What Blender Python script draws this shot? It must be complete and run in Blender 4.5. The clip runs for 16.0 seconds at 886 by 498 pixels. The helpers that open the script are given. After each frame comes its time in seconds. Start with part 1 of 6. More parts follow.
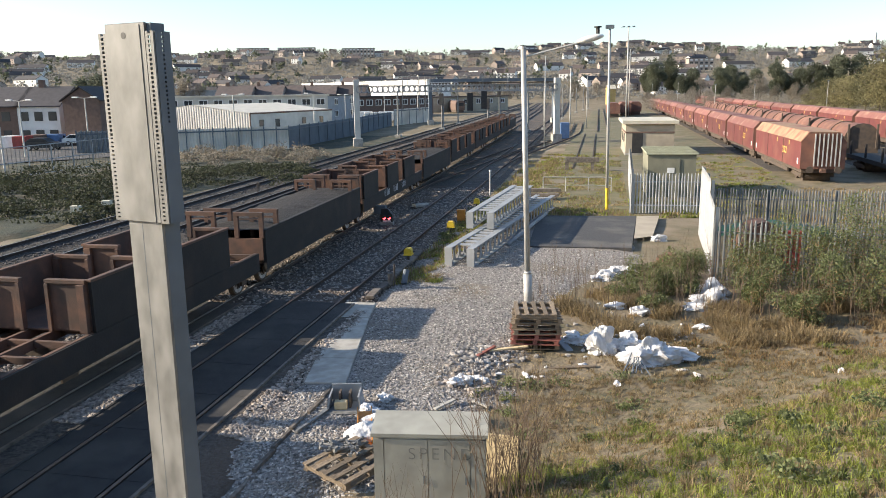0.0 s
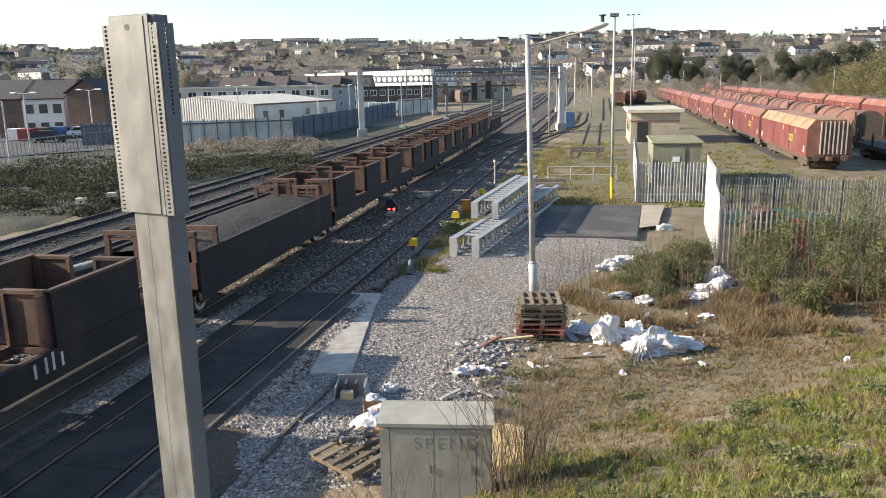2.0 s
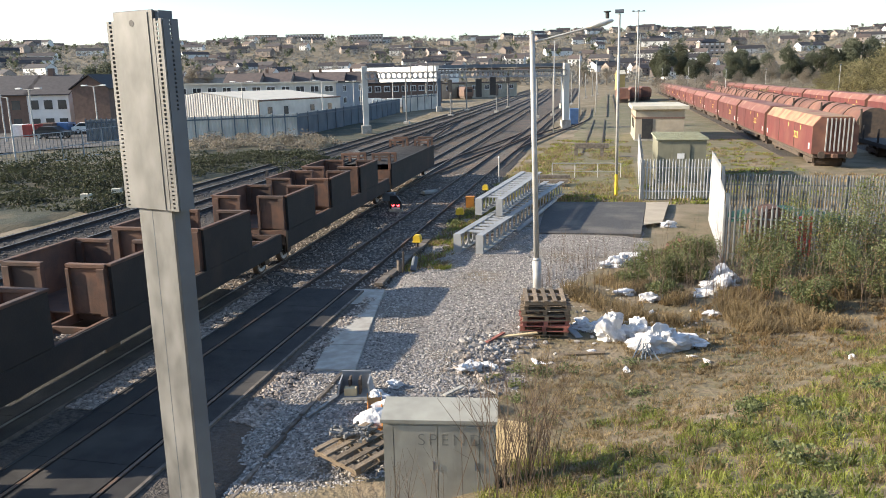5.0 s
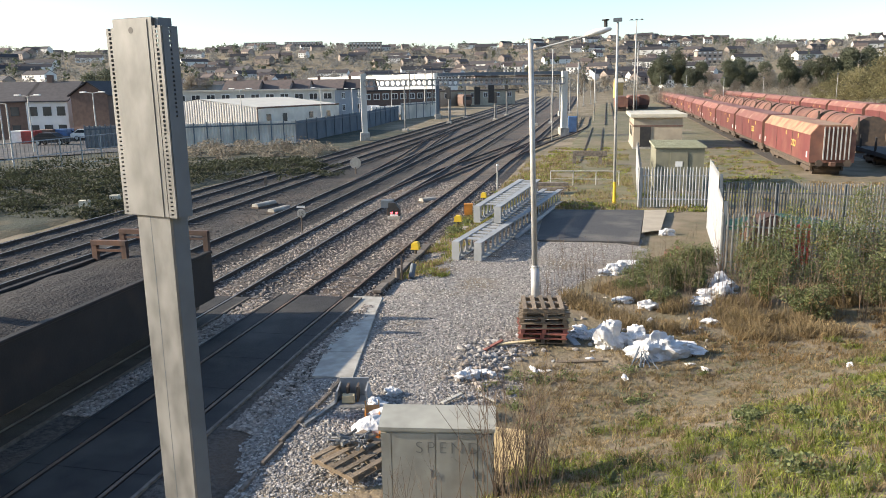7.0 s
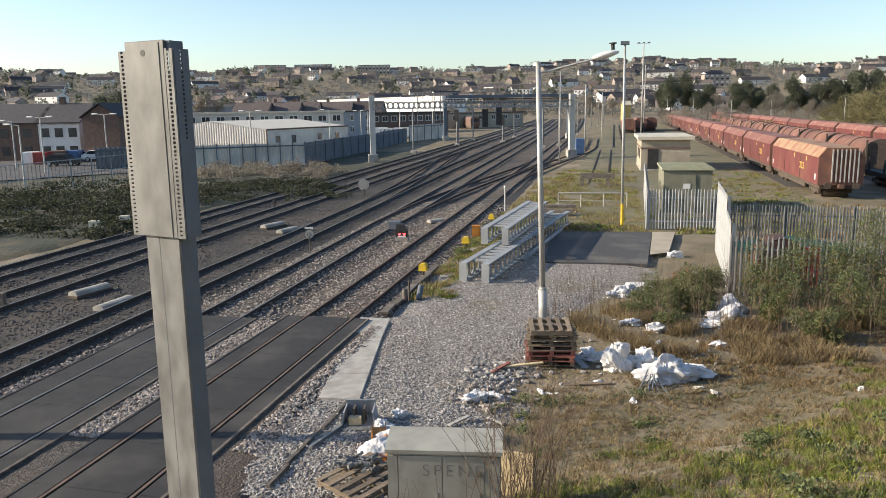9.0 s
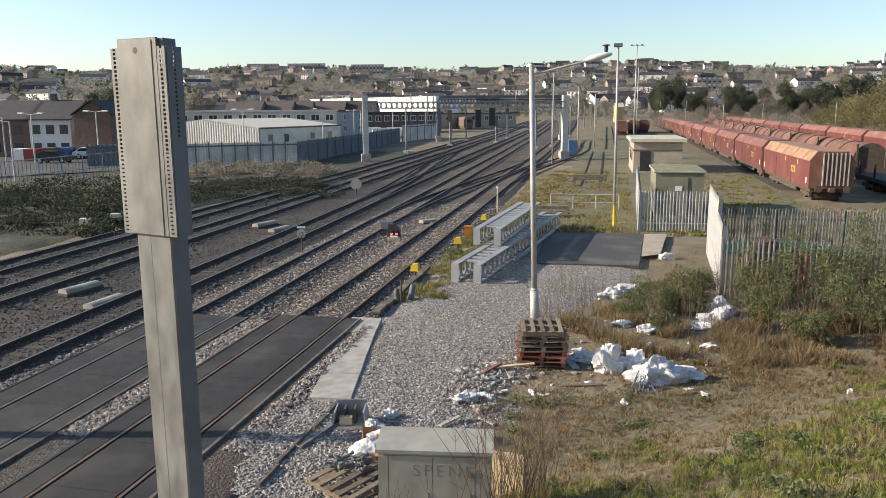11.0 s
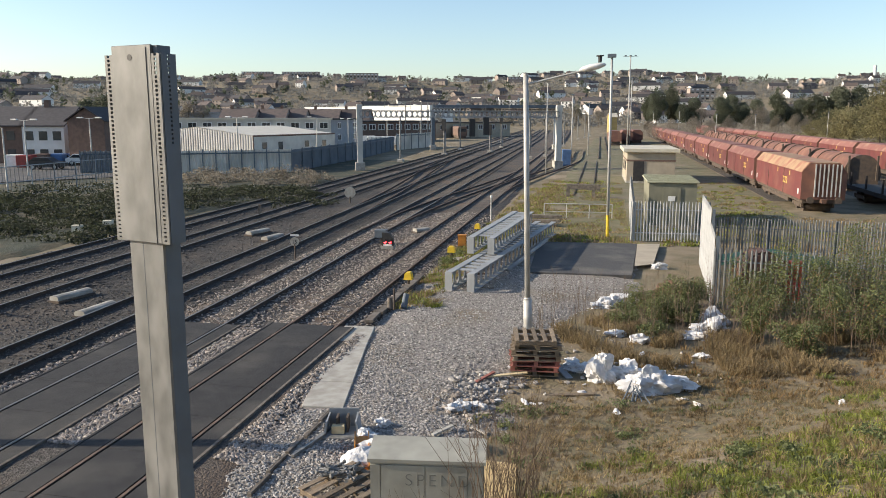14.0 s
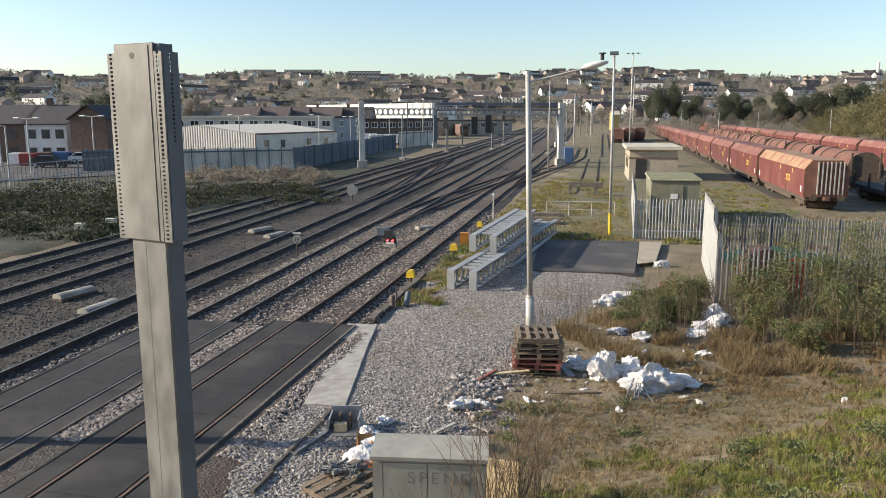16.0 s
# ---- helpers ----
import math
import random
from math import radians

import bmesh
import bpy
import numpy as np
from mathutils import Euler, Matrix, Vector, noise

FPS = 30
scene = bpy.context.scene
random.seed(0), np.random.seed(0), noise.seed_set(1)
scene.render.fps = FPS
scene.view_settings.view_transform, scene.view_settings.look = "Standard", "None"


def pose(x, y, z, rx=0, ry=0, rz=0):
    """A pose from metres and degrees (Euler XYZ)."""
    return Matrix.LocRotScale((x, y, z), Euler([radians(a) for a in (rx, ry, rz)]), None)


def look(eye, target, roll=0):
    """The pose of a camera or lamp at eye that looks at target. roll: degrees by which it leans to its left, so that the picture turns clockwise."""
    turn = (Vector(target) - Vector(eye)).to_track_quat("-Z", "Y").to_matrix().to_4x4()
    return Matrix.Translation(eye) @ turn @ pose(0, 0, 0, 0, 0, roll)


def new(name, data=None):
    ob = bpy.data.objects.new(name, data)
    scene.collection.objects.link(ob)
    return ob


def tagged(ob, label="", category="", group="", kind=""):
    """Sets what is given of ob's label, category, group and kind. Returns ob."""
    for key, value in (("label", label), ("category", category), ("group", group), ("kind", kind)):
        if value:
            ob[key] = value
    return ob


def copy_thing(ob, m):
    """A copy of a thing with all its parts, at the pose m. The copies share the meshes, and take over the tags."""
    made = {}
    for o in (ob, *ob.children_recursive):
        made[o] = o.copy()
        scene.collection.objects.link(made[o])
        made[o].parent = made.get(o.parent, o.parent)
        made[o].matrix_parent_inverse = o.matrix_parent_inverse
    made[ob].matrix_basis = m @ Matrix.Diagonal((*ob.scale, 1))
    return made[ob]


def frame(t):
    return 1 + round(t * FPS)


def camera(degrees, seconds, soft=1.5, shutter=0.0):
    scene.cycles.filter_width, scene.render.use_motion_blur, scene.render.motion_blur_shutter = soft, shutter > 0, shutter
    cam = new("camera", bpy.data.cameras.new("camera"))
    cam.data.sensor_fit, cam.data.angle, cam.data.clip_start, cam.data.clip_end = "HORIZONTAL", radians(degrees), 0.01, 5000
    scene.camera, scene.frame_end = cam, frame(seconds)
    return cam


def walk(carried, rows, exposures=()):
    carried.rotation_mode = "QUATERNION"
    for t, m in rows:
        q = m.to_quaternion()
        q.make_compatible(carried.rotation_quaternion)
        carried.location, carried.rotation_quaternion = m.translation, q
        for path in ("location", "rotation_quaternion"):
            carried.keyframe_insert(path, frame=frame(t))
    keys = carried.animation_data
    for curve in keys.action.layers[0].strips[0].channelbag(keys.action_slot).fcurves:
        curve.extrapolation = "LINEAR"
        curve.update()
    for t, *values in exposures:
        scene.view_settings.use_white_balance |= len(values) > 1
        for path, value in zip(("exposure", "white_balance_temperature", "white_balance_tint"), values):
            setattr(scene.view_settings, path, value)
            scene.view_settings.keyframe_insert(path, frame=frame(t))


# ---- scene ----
cam = camera(60.0, 16.0, soft=0.9)
PATH = [
    (0, pose(0, 0, 6.1, 78.41, 0.77, 11.97)),
    (0.5, pose(0, 0, 6.1, 78.07, 0.97, 12.16)),
    (1, pose(0, 0, 6.1, 77.80, 0.92, 12.06)),
    (1.5, pose(0, 0, 6.1, 77.69, 1.35, 12.41)),
    (2, pose(0, 0, 6.1, 77.69, 1.13, 12.27)),
    (2.5, pose(0, 0, 6.1, 77.57, 1.15, 12.42)),
    (3, pose(0, 0, 6.1, 77.34, 1.32, 12.52)),
    (3.5, pose(0, 0, 6.1, 77.58, 1.11, 12.49)),
    (4, pose(0, 0, 6.1, 77.44, 1.15, 12.59)),
    (6.3, pose(0, 0, 6.1, 77.48, 0.98, 12.54)),
    (6.5, pose(0, 0, 6.1, 77.66, 0.98, 12.53)),
    (7, pose(0, 0, 6.1, 77.98, 0.92, 12.49)),
    (7.5, pose(0, 0, 6.1, 78.24, 0.58, 12.70)),
    (8, pose(0, 0, 6.1, 79.34, 0.96, 12.99)),
    (8.5, pose(0, 0, 6.1, 79.75, 0.92, 13.14)),
    (9, pose(0, 0, 6.1, 79.59, 0.85, 13.08)),
    (11.5, pose(0, 0, 6.1, 79.61, 0.27, 12.53)),
    (12, pose(0, 0, 6.1, 79.59, 0.25, 12.54)),
    (12.5, pose(0, 0, 6.1, 79.85, 0.31, 12.59)),
    (13, pose(0, 0, 6.1, 80.01, 0.17, 12.24)),
    (13.5, pose(0, 0, 6.1, 80.02, 0.09, 12.25)),
    (14, pose(0, 0, 6.1, 80.26, -0.06, 12.16)),
    (14.5, pose(0, 0, 6.1, 80.28, 0.01, 12.23)),
    (15, pose(0, 0, 6.1, 80.07, 0.19, 12.39)),
    (15.5, pose(0, 0, 6.1, 80.09, 0.12, 12.37)),
    (16, pose(0, 0, 6.1, 80.10, -0.00, 12.32)),
]
walk(cam, PATH, [(0.0, 0.82), (4.2, 0.92), (6.3, 0.92), (7.5, 0.72), (9.0, 0.49), (16.0, 0.44)])

# ---- world and sun ----
SUN_TO = Vector((-2.32, -0.5, 1.0)).normalized()
world = bpy.data.worlds.new("world")
scene.world = world
world.use_nodes = True
wn = world.node_tree.nodes
sky = wn.new("ShaderNodeTexSky")
sky.sky_type = "NISHITA"
sky.sun_disc = False
sky.sun_elevation = math.asin(SUN_TO.z)
sky.sun_rotation = math.atan2(SUN_TO.x, SUN_TO.y)
sky.air_density, sky.dust_density, sky.ozone_density = 1.0, 0.8, 2.2
wn["Background"].inputs["Strength"].default_value = 0.145
world.node_tree.links.new(sky.outputs[0], wn["Background"].inputs["Color"])
sun = new("sun", bpy.data.lights.new("sun", "SUN"))
sun.data.energy, sun.data.angle, sun.data.color = 5.6, radians(0.53), (1.0, 0.87, 0.7)
sun.matrix_world = look(SUN_TO * 50, (0, 0, 0))

# ---- materials ----
def mat(name, c1, c2=None, scale=4.0, rough=0.8, metal=0.0, bump=0.25, bscale=40.0, c3=None, s3=0.4, t3=(0.5, 0.7),
        rnd=0.0, island=0.0, detail=4.0, depth=0.02, stretch=(1, 1, 1), emit=None, trans=0.0):
    """A surface with grain (c1, c2), stains (c3) and fine relief."""
    m = bpy.data.materials.new(name)
    m.use_nodes = True
    nt = m.node_tree
    b = nt.nodes["Principled BSDF"]
    b.inputs["Roughness"].default_value, b.inputs["Metallic"].default_value = rough, metal
    co = nt.nodes.new("ShaderNodeTexCoord").outputs["Object"]
    if stretch != (1, 1, 1):
        mp = nt.nodes.new("ShaderNodeMapping")
        mp.inputs["Scale"].default_value = stretch
        nt.links.new(co, mp.inputs["Vector"])
        co = mp.outputs["Vector"]

    def noise_tex(s, d):
        n = nt.nodes.new("ShaderNodeTexNoise")
        n.inputs["Scale"].default_value, n.inputs["Detail"].default_value = s, d
        nt.links.new(co, n.inputs["Vector"])
        return n.outputs["Fac"]

    def mix(fac, a, c):
        x = nt.nodes.new("ShaderNodeMix")
        x.data_type = "RGBA"
        for v, s in ((fac, x.inputs["Factor"]), (a, x.inputs["A"]), (c, x.inputs["B"])):
            if isinstance(v, bpy.types.NodeSocket):
                nt.links.new(v, s)
            else:
                s.default_value = (*v, 1) if isinstance(v, tuple) else v
        return x.outputs["Result"]

    def ramp(fac, lo, hi):
        r = nt.nodes.new("ShaderNodeMapRange")
        r.inputs["From Min"].default_value, r.inputs["From Max"].default_value = lo, hi
        nt.links.new(fac, r.inputs["Value"])
        return r.outputs["Result"]

    col = c1
    if c2:
        col = mix(ramp(noise_tex(scale, detail), 0.35, 0.65), c1, c2)
    if c3:
        col = mix(ramp(noise_tex(s3, 3.0), *t3), col, c3)
    if rnd or island:
        if rnd:
            r = nt.nodes.new("ShaderNodeObjectInfo").outputs["Random"]
        else:
            r = nt.nodes.new("ShaderNodeNewGeometry").outputs["Random Per Island"]
        h = nt.nodes.new("ShaderNodeHueSaturation")
        v = ramp(r, 0.0, 1.0)
        v.node.inputs["To Min"].default_value, v.node.inputs["To Max"].default_value = 1 - (rnd + island), 1 + (rnd + island)
        nt.links.new(v, h.inputs["Value"])
        if isinstance(col, tuple):
            h.inputs["Color"].default_value = (*col, 1)
        else:
            nt.links.new(col, h.inputs["Color"])
        col = h.outputs["Color"]
    if isinstance(col, tuple):
        b.inputs["Base Color"].default_value = (*col, 1)
    else:
        nt.links.new(col, b.inputs["Base Color"])
    if bump:
        bp = nt.nodes.new("ShaderNodeBump")
        bp.inputs["Strength"].default_value, bp.inputs["Distance"].default_value = bump, depth
        nt.links.new(noise_tex(bscale, 5.0), bp.inputs["Height"])
        nt.links.new(bp.outputs["Normal"], b.inputs["Normal"])
    if emit:
        b.inputs["Emission Color"].default_value = (*emit[0], 1)
        b.inputs["Emission Strength"].default_value = emit[1]
    if trans:
        tr, mx = nt.nodes.new("ShaderNodeBsdfTranslucent"), nt.nodes.new("ShaderNodeMixShader")
        nt.links.new(col, tr.inputs["Color"]) if not isinstance(col, tuple) else None
        mx.inputs[0].default_value = trans
        nt.links.new(b.outputs[0], mx.inputs[1])
        nt.links.new(tr.outputs[0], mx.inputs[2])
        nt.links.new(mx.outputs[0], nt.nodes["Material Output"].inputs["Surface"])
    return m


GRAVEL = mat("gravel", (0.34, 0.31, 0.28), (0.17, 0.155, 0.14), 14, 0.9, bump=1.0, bscale=22, depth=0.06, c3=(0.22, 0.18, 0.13), s3=0.35, t3=(0.5, 0.68))
BALLAST = mat("ballast", (0.11, 0.096, 0.081), (0.042, 0.036, 0.031), 12, 0.95, bump=1.0, bscale=20, depth=0.07, c3=(0.12, 0.085, 0.06), s3=0.3, t3=(0.48, 0.66))
BALLAST_DARK = mat("oily_ballast", (0.055, 0.049, 0.043), (0.026, 0.023, 0.02), 12, 0.95, bump=1.0, bscale=20, depth=0.07, c3=(0.075, 0.06, 0.047), s3=0.3, t3=(0.5, 0.68))
STONE = mat("stone_chip", (0.37, 0.345, 0.315), (0.2, 0.185, 0.165), 9, 0.9, bump=0.4, bscale=30, island=0.6)
STONE_BROWN = mat("ballast_chip", (0.36, 0.315, 0.27), (0.18, 0.15, 0.125), 9, 0.9, bump=0.4, bscale=30, island=0.45)
EARTH = mat("rough_ground", (0.195, 0.15, 0.092), (0.13, 0.112, 0.06), 1.6, 0.95, bump=0.9, bscale=9, depth=0.08, c3=(0.25, 0.2, 0.135), s3=0.22, t3=(0.5, 0.64), detail=8)
ASPHALT = mat("asphalt", (0.075, 0.073, 0.072), (0.05, 0.05, 0.05), 25, 0.9, bump=0.5, bscale=90, c3=(0.13, 0.12, 0.105), s3=0.5)
CROSSING = mat("crossing_panel", (0.026, 0.0245, 0.0235), (0.016, 0.015, 0.015), 3, 0.85, bump=0.4, bscale=80, c3=(0.055, 0.05, 0.043), s3=0.6)
CONCRETE = mat("concrete", (0.42, 0.4, 0.35), (0.33, 0.31, 0.27), 5, 0.85, bump=0.3, bscale=50, c3=(0.26, 0.24, 0.2), s3=1.2)
RAIL = mat("rail_side", (0.05, 0.033, 0.024), (0.032, 0.023, 0.018), 6, 0.75, bump=0.3, bscale=30)
RAIL_TOP = mat("rail_head", (0.2, 0.185, 0.17), (0.14, 0.125, 0.112), 3, 0.5, metal=0.5, bump=0.05)
RAIL_DULL = mat("rail_head_rusty", (0.16, 0.1, 0.065), (0.1, 0.065, 0.045), 3, 0.6, bump=0.1)
SLEEPER = mat("sleeper", (0.17, 0.145, 0.12), (0.09, 0.075, 0.06), 6, 0.9, bump=0.4, bscale=25, rnd=0.3)
STONE_DARK = mat("oily_ballast_chip", (0.12, 0.11, 0.1), (0.055, 0.048, 0.043), 9, 0.9, bump=0.4, bscale=30, island=0.5)
GRASSLAND = mat("rough_grassland", (0.17, 0.145, 0.085), (0.11, 0.112, 0.055), 0.8, 0.95, bump=0.8, bscale=10, depth=0.06, c3=(0.19, 0.155, 0.1), s3=0.25, t3=(0.5, 0.65), detail=9)
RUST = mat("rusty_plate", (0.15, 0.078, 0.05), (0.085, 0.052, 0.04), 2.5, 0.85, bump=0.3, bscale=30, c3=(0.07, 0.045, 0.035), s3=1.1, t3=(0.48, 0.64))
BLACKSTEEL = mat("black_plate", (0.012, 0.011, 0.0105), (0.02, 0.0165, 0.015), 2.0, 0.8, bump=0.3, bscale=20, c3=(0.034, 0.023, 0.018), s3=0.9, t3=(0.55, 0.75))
SPOIL = mat("spoil", (0.016, 0.014, 0.013), (0.028, 0.023, 0.02), 6, 0.95, bump=0.9, bscale=12, depth=0.08)
WHEELWHITE = mat("white_wheel_paint", (0.62, 0.6, 0.56), (0.4, 0.37, 0.33), 5, 0.7, bump=0.1)
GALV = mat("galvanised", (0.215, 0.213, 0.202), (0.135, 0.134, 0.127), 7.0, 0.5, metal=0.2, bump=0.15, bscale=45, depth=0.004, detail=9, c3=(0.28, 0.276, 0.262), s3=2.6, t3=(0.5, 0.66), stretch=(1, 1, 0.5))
# dull blue-grey steel; on the mast's sides it also stands for shade
GALV_DARK = mat("weathered_shaded_galvanised", (0.13, 0.155, 0.18), (0.105, 0.125, 0.145), 3, 0.7, metal=0.1, bump=0.08)
PALISADE = mat("palisade_steel", (0.43, 0.435, 0.435), (0.35, 0.355, 0.355), 3, 0.5, metal=0.1, bump=0.1, rnd=0.12)
PRIMER = mat("grey_primer", (0.31, 0.32, 0.325), (0.25, 0.26, 0.265), 2, 0.65, bump=0.08, c3=(0.26, 0.26, 0.25), s3=1.0, t3=(0.55, 0.75))
# palisade steel in a duller grey: weathering plus the fences' shade, as colour
FENCE_OLD_SHADED = mat("weathered_shaded_palisade", (0.18, 0.187, 0.187), (0.125, 0.13, 0.13), 3, 0.7, metal=0.1, bump=0.1, rnd=0.2)
POLE = mat("pole_paint", (0.5, 0.49, 0.46), (0.4, 0.39, 0.36), 4, 0.55, metal=0.2, bump=0.1)
YELLOW = mat("yellow_paint", (0.75, 0.52, 0.03), (0.6, 0.4, 0.03), 4, 0.6, bump=0.1)
ORANGE = mat("orange_paint", (0.6, 0.24, 0.03), (0.45, 0.18, 0.03), 4, 0.6, bump=0.1)
WHITE = mat("white_paint", (0.75, 0.75, 0.73), (0.65, 0.64, 0.6), 3, 0.6, bump=0.1)
BLACK = mat("black_paint", (0.02, 0.02, 0.022), (0.035, 0.033, 0.03), 4, 0.6, bump=0.1)
REDLAMP = mat("red_lamp", (0.6, 0.02, 0.02), rough=0.3, bump=0, emit=((1.0, 0.05, 0.06), 6.0))
GREENBOX = mat("cabinet_paint", (0.36, 0.355, 0.305), (0.28, 0.275, 0.235), 2.2, 0.7, bump=0.1, c3=(0.19, 0.185, 0.155), s3=1.3, t3=(0.52, 0.72))
SCRATCH = mat("scratch", (0.14, 0.14, 0.125), (0.22, 0.22, 0.2), 4, 0.8, bump=0)
MAROON = mat("maroon_paint", (0.155, 0.04, 0.035), (0.115, 0.033, 0.03), 0.7, 0.65, bump=0.1, c3=(0.17, 0.07, 0.05), s3=0.5, t3=(0.5, 0.75), rnd=0.22)
MAROONTOP = mat("faded_maroon_roof", (0.21, 0.09, 0.07), (0.16, 0.06, 0.05), 1.0, 0.75, bump=0.15, c3=(0.3, 0.19, 0.13), s3=0.5, rnd=0.2)
VERGE = mat("verge_growth", (0.045, 0.05, 0.028), (0.028, 0.033, 0.02), 2.5, 0.95, bump=0.9, bscale=8, depth=0.08, c3=(0.13, 0.1, 0.055), s3=0.4, detail=8)
HOODTOP = mat("dusty_roof", (0.36, 0.24, 0.14), (0.27, 0.16, 0.1), 1.2, 0.8, bump=0.15, c3=(0.27, 0.1, 0.07), s3=0.6, rnd=0.15)
GOLD = mat("gold_lettering", (0.7, 0.48, 0.12), rough=0.6, bump=0)
BROWNHOOD = mat("brown_hood", (0.2, 0.09, 0.06), (0.13, 0.065, 0.05), 1.2, 0.75, bump=0.15, c3=(0.26, 0.14, 0.09), s3=0.5, rnd=0.2)
BOGIE = mat("bogie_steel", (0.07, 0.055, 0.045), (0.11, 0.08, 0.055), 3, 0.85, bump=0.3, bscale=20)
PALE = mat("pale_marks", (0.6, 0.6, 0.6), (0.4, 0.42, 0.45), 1.5, 0.7, bump=0)
BUFFWALL = mat("buff_render", (0.42, 0.36, 0.27), (0.36, 0.31, 0.235), 1.5, 0.85, bump=0.2, c3=(0.3, 0.26, 0.2), s3=0.5)
SANDWALL = mat("ochre_cladding", (0.5, 0.36, 0.14), (0.42, 0.3, 0.12), 0.6, 0.8, bump=0.05)
CREAM = mat("cream_roof", (0.6, 0.55, 0.43), (0.5, 0.46, 0.36), 1.0, 0.7, bump=0.1, c3=(0.4, 0.37, 0.3), s3=0.4)
HUTGREEN = mat("hut_panel", (0.23, 0.22, 0.155), (0.18, 0.175, 0.125), 1.5, 0.7, bump=0.15)
HUTROOF = mat("hut_roof", (0.36, 0.36, 0.25), (0.29, 0.29, 0.2), 2, 0.7, bump=0.15)
CLAD = mat("pale_cladding", (0.56, 0.55, 0.5), (0.48, 0.47, 0.43), 0.8, 0.6, bump=0.05, c3=(0.42, 0.4, 0.36), s3=0.3)
CLADROOF = mat("cream_sheet_roof", (0.62, 0.57, 0.47), (0.54, 0.5, 0.41), 0.8, 0.6, bump=0.05)
CLADGREY = mat("grey_cladding", (0.3, 0.31, 0.33), (0.25, 0.26, 0.28), 0.8, 0.6, bump=0.05)
BLUEFENCE = mat("blue_grey_sheeting", (0.13, 0.16, 0.19), (0.1, 0.125, 0.15), 0.6, 0.7, bump=0.05)
GREYWALL = mat("grey_hoarding", (0.7, 0.65, 0.57), (0.6, 0.56, 0.49), 0.6, 0.8, bump=0.1, c3=(0.5, 0.47, 0.41), s3=0.25)
BRICKBROWN = mat("brown_brick", (0.17, 0.11, 0.085), (0.13, 0.085, 0.065), 2.0, 0.9, bump=0.2)
SLATE = mat("slate_roof", (0.055, 0.05, 0.052), (0.04, 0.037, 0.038), 2.0, 0.8, bump=0.2, rnd=0.25)
TILEROOF = mat("brown_tile_roof", (0.11, 0.085, 0.075), (0.08, 0.065, 0.06), 1.0, 0.85, bump=0.2, rnd=0.3)
WINDOW = mat("window_glass", (0.03, 0.035, 0.04), (0.06, 0.065, 0.07), 0.5, 0.15, bump=0)
RENDERWHITE = mat("white_render", (0.72, 0.71, 0.68), (0.62, 0.61, 0.58), 0.6, 0.85, bump=0.1, rnd=0.12)
HOUSEWALL = mat("house_wall", (0.3, 0.25, 0.215), (0.24, 0.2, 0.175), 0.3, 0.9, bump=0.1, rnd=0.35)
WOOD = mat("pallet_wood", (0.25, 0.19, 0.125), (0.15, 0.115, 0.08), 9, 0.85, bump=0.3, bscale=60, rnd=0.3, stretch=(1, 6, 6))
WOODRED = mat("red_pallet_wood", (0.3, 0.1, 0.075), (0.22, 0.085, 0.065), 8, 0.85, bump=0.3, bscale=60, rnd=0.2)
WOODPALE = mat("pale_plywood", (0.62, 0.5, 0.3), (0.55, 0.43, 0.25), 5, 0.8, bump=0.15)
SACK = mat("white_sack", (0.68, 0.67, 0.66), (0.56, 0.55, 0.54), 6, 0.75, bump=0.5, bscale=14, depth=0.03, c3=(0.4, 0.37, 0.33), s3=1.6, t3=(0.55, 0.75))
LEAF = mat("bramble_leaf", (0.165, 0.185, 0.068), (0.1, 0.118, 0.045), 3, 0.6, bump=0, island=0.45, trans=0.4)
LEAFDARK = mat("dark_scrub_leaf", (0.05, 0.056, 0.03), (0.035, 0.04, 0.022), 3, 0.75, bump=0, island=0.4, trans=0.4)
LEAFDRY = mat("dry_leaf", (0.28, 0.19, 0.085), (0.2, 0.13, 0.06), 3, 0.8, bump=0, island=0.4, trans=0.4)
GRASS = mat("green_grass", (0.27, 0.285, 0.055), (0.17, 0.2, 0.04), 1.2, 0.65, bump=0, island=0.4, trans=0.4)
STRAW = mat("dry_grass", (0.33, 0.25, 0.13), (0.2, 0.145, 0.075), 1.2, 0.75, bump=0, island=0.4, trans=0.4)
TWIG = mat("twig", (0.17, 0.12, 0.08), (0.1, 0.07, 0.048), 6, 0.85, bump=0.1, island=0.3)
BARK = mat("bark", (0.13, 0.1, 0.075), (0.09, 0.07, 0.05), 5, 0.9, bump=0.4, bscale=15)
TREEGREEN = mat("evergreen_crown", (0.12, 0.13, 0.085), (0.085, 0.095, 0.06), 0.8, 0.8, bump=0, island=0.4, trans=0.4)
TREEBARE = mat("bare_crown", (0.25, 0.22, 0.17), (0.19, 0.165, 0.13), 0.6, 0.9, bump=0, island=0.35, trans=0.4)
# bare crowns made paler and greyer: distance haze put into the colour
FARWOOD = mat("haze_paled_trees", (0.26, 0.25, 0.225), (0.2, 0.195, 0.175), 0.05, 0.95, bump=0, island=0.3, trans=0.4)
TREEOLIVE = mat("olive_crown", (0.27, 0.24, 0.12), (0.21, 0.185, 0.095), 0.6, 0.85, bump=0, island=0.5, trans=0.4)
BLUE = mat("blue_paint", (0.09, 0.17, 0.33), (0.07, 0.135, 0.26), 2, 0.6, bump=0.05)
REDPAINT = mat("red_paint", (0.3, 0.035, 0.028), (0.2, 0.03, 0.025), 2, 0.6, bump=0.1)
GREENTARP = mat("green_tarpaulin", (0.02, 0.085, 0.055), (0.018, 0.06, 0.04), 2, 0.6, bump=0.3, bscale=8)
RUBBER = mat("tyre_rubber", (0.02, 0.02, 0.02), rough=0.85, bump=0.1)
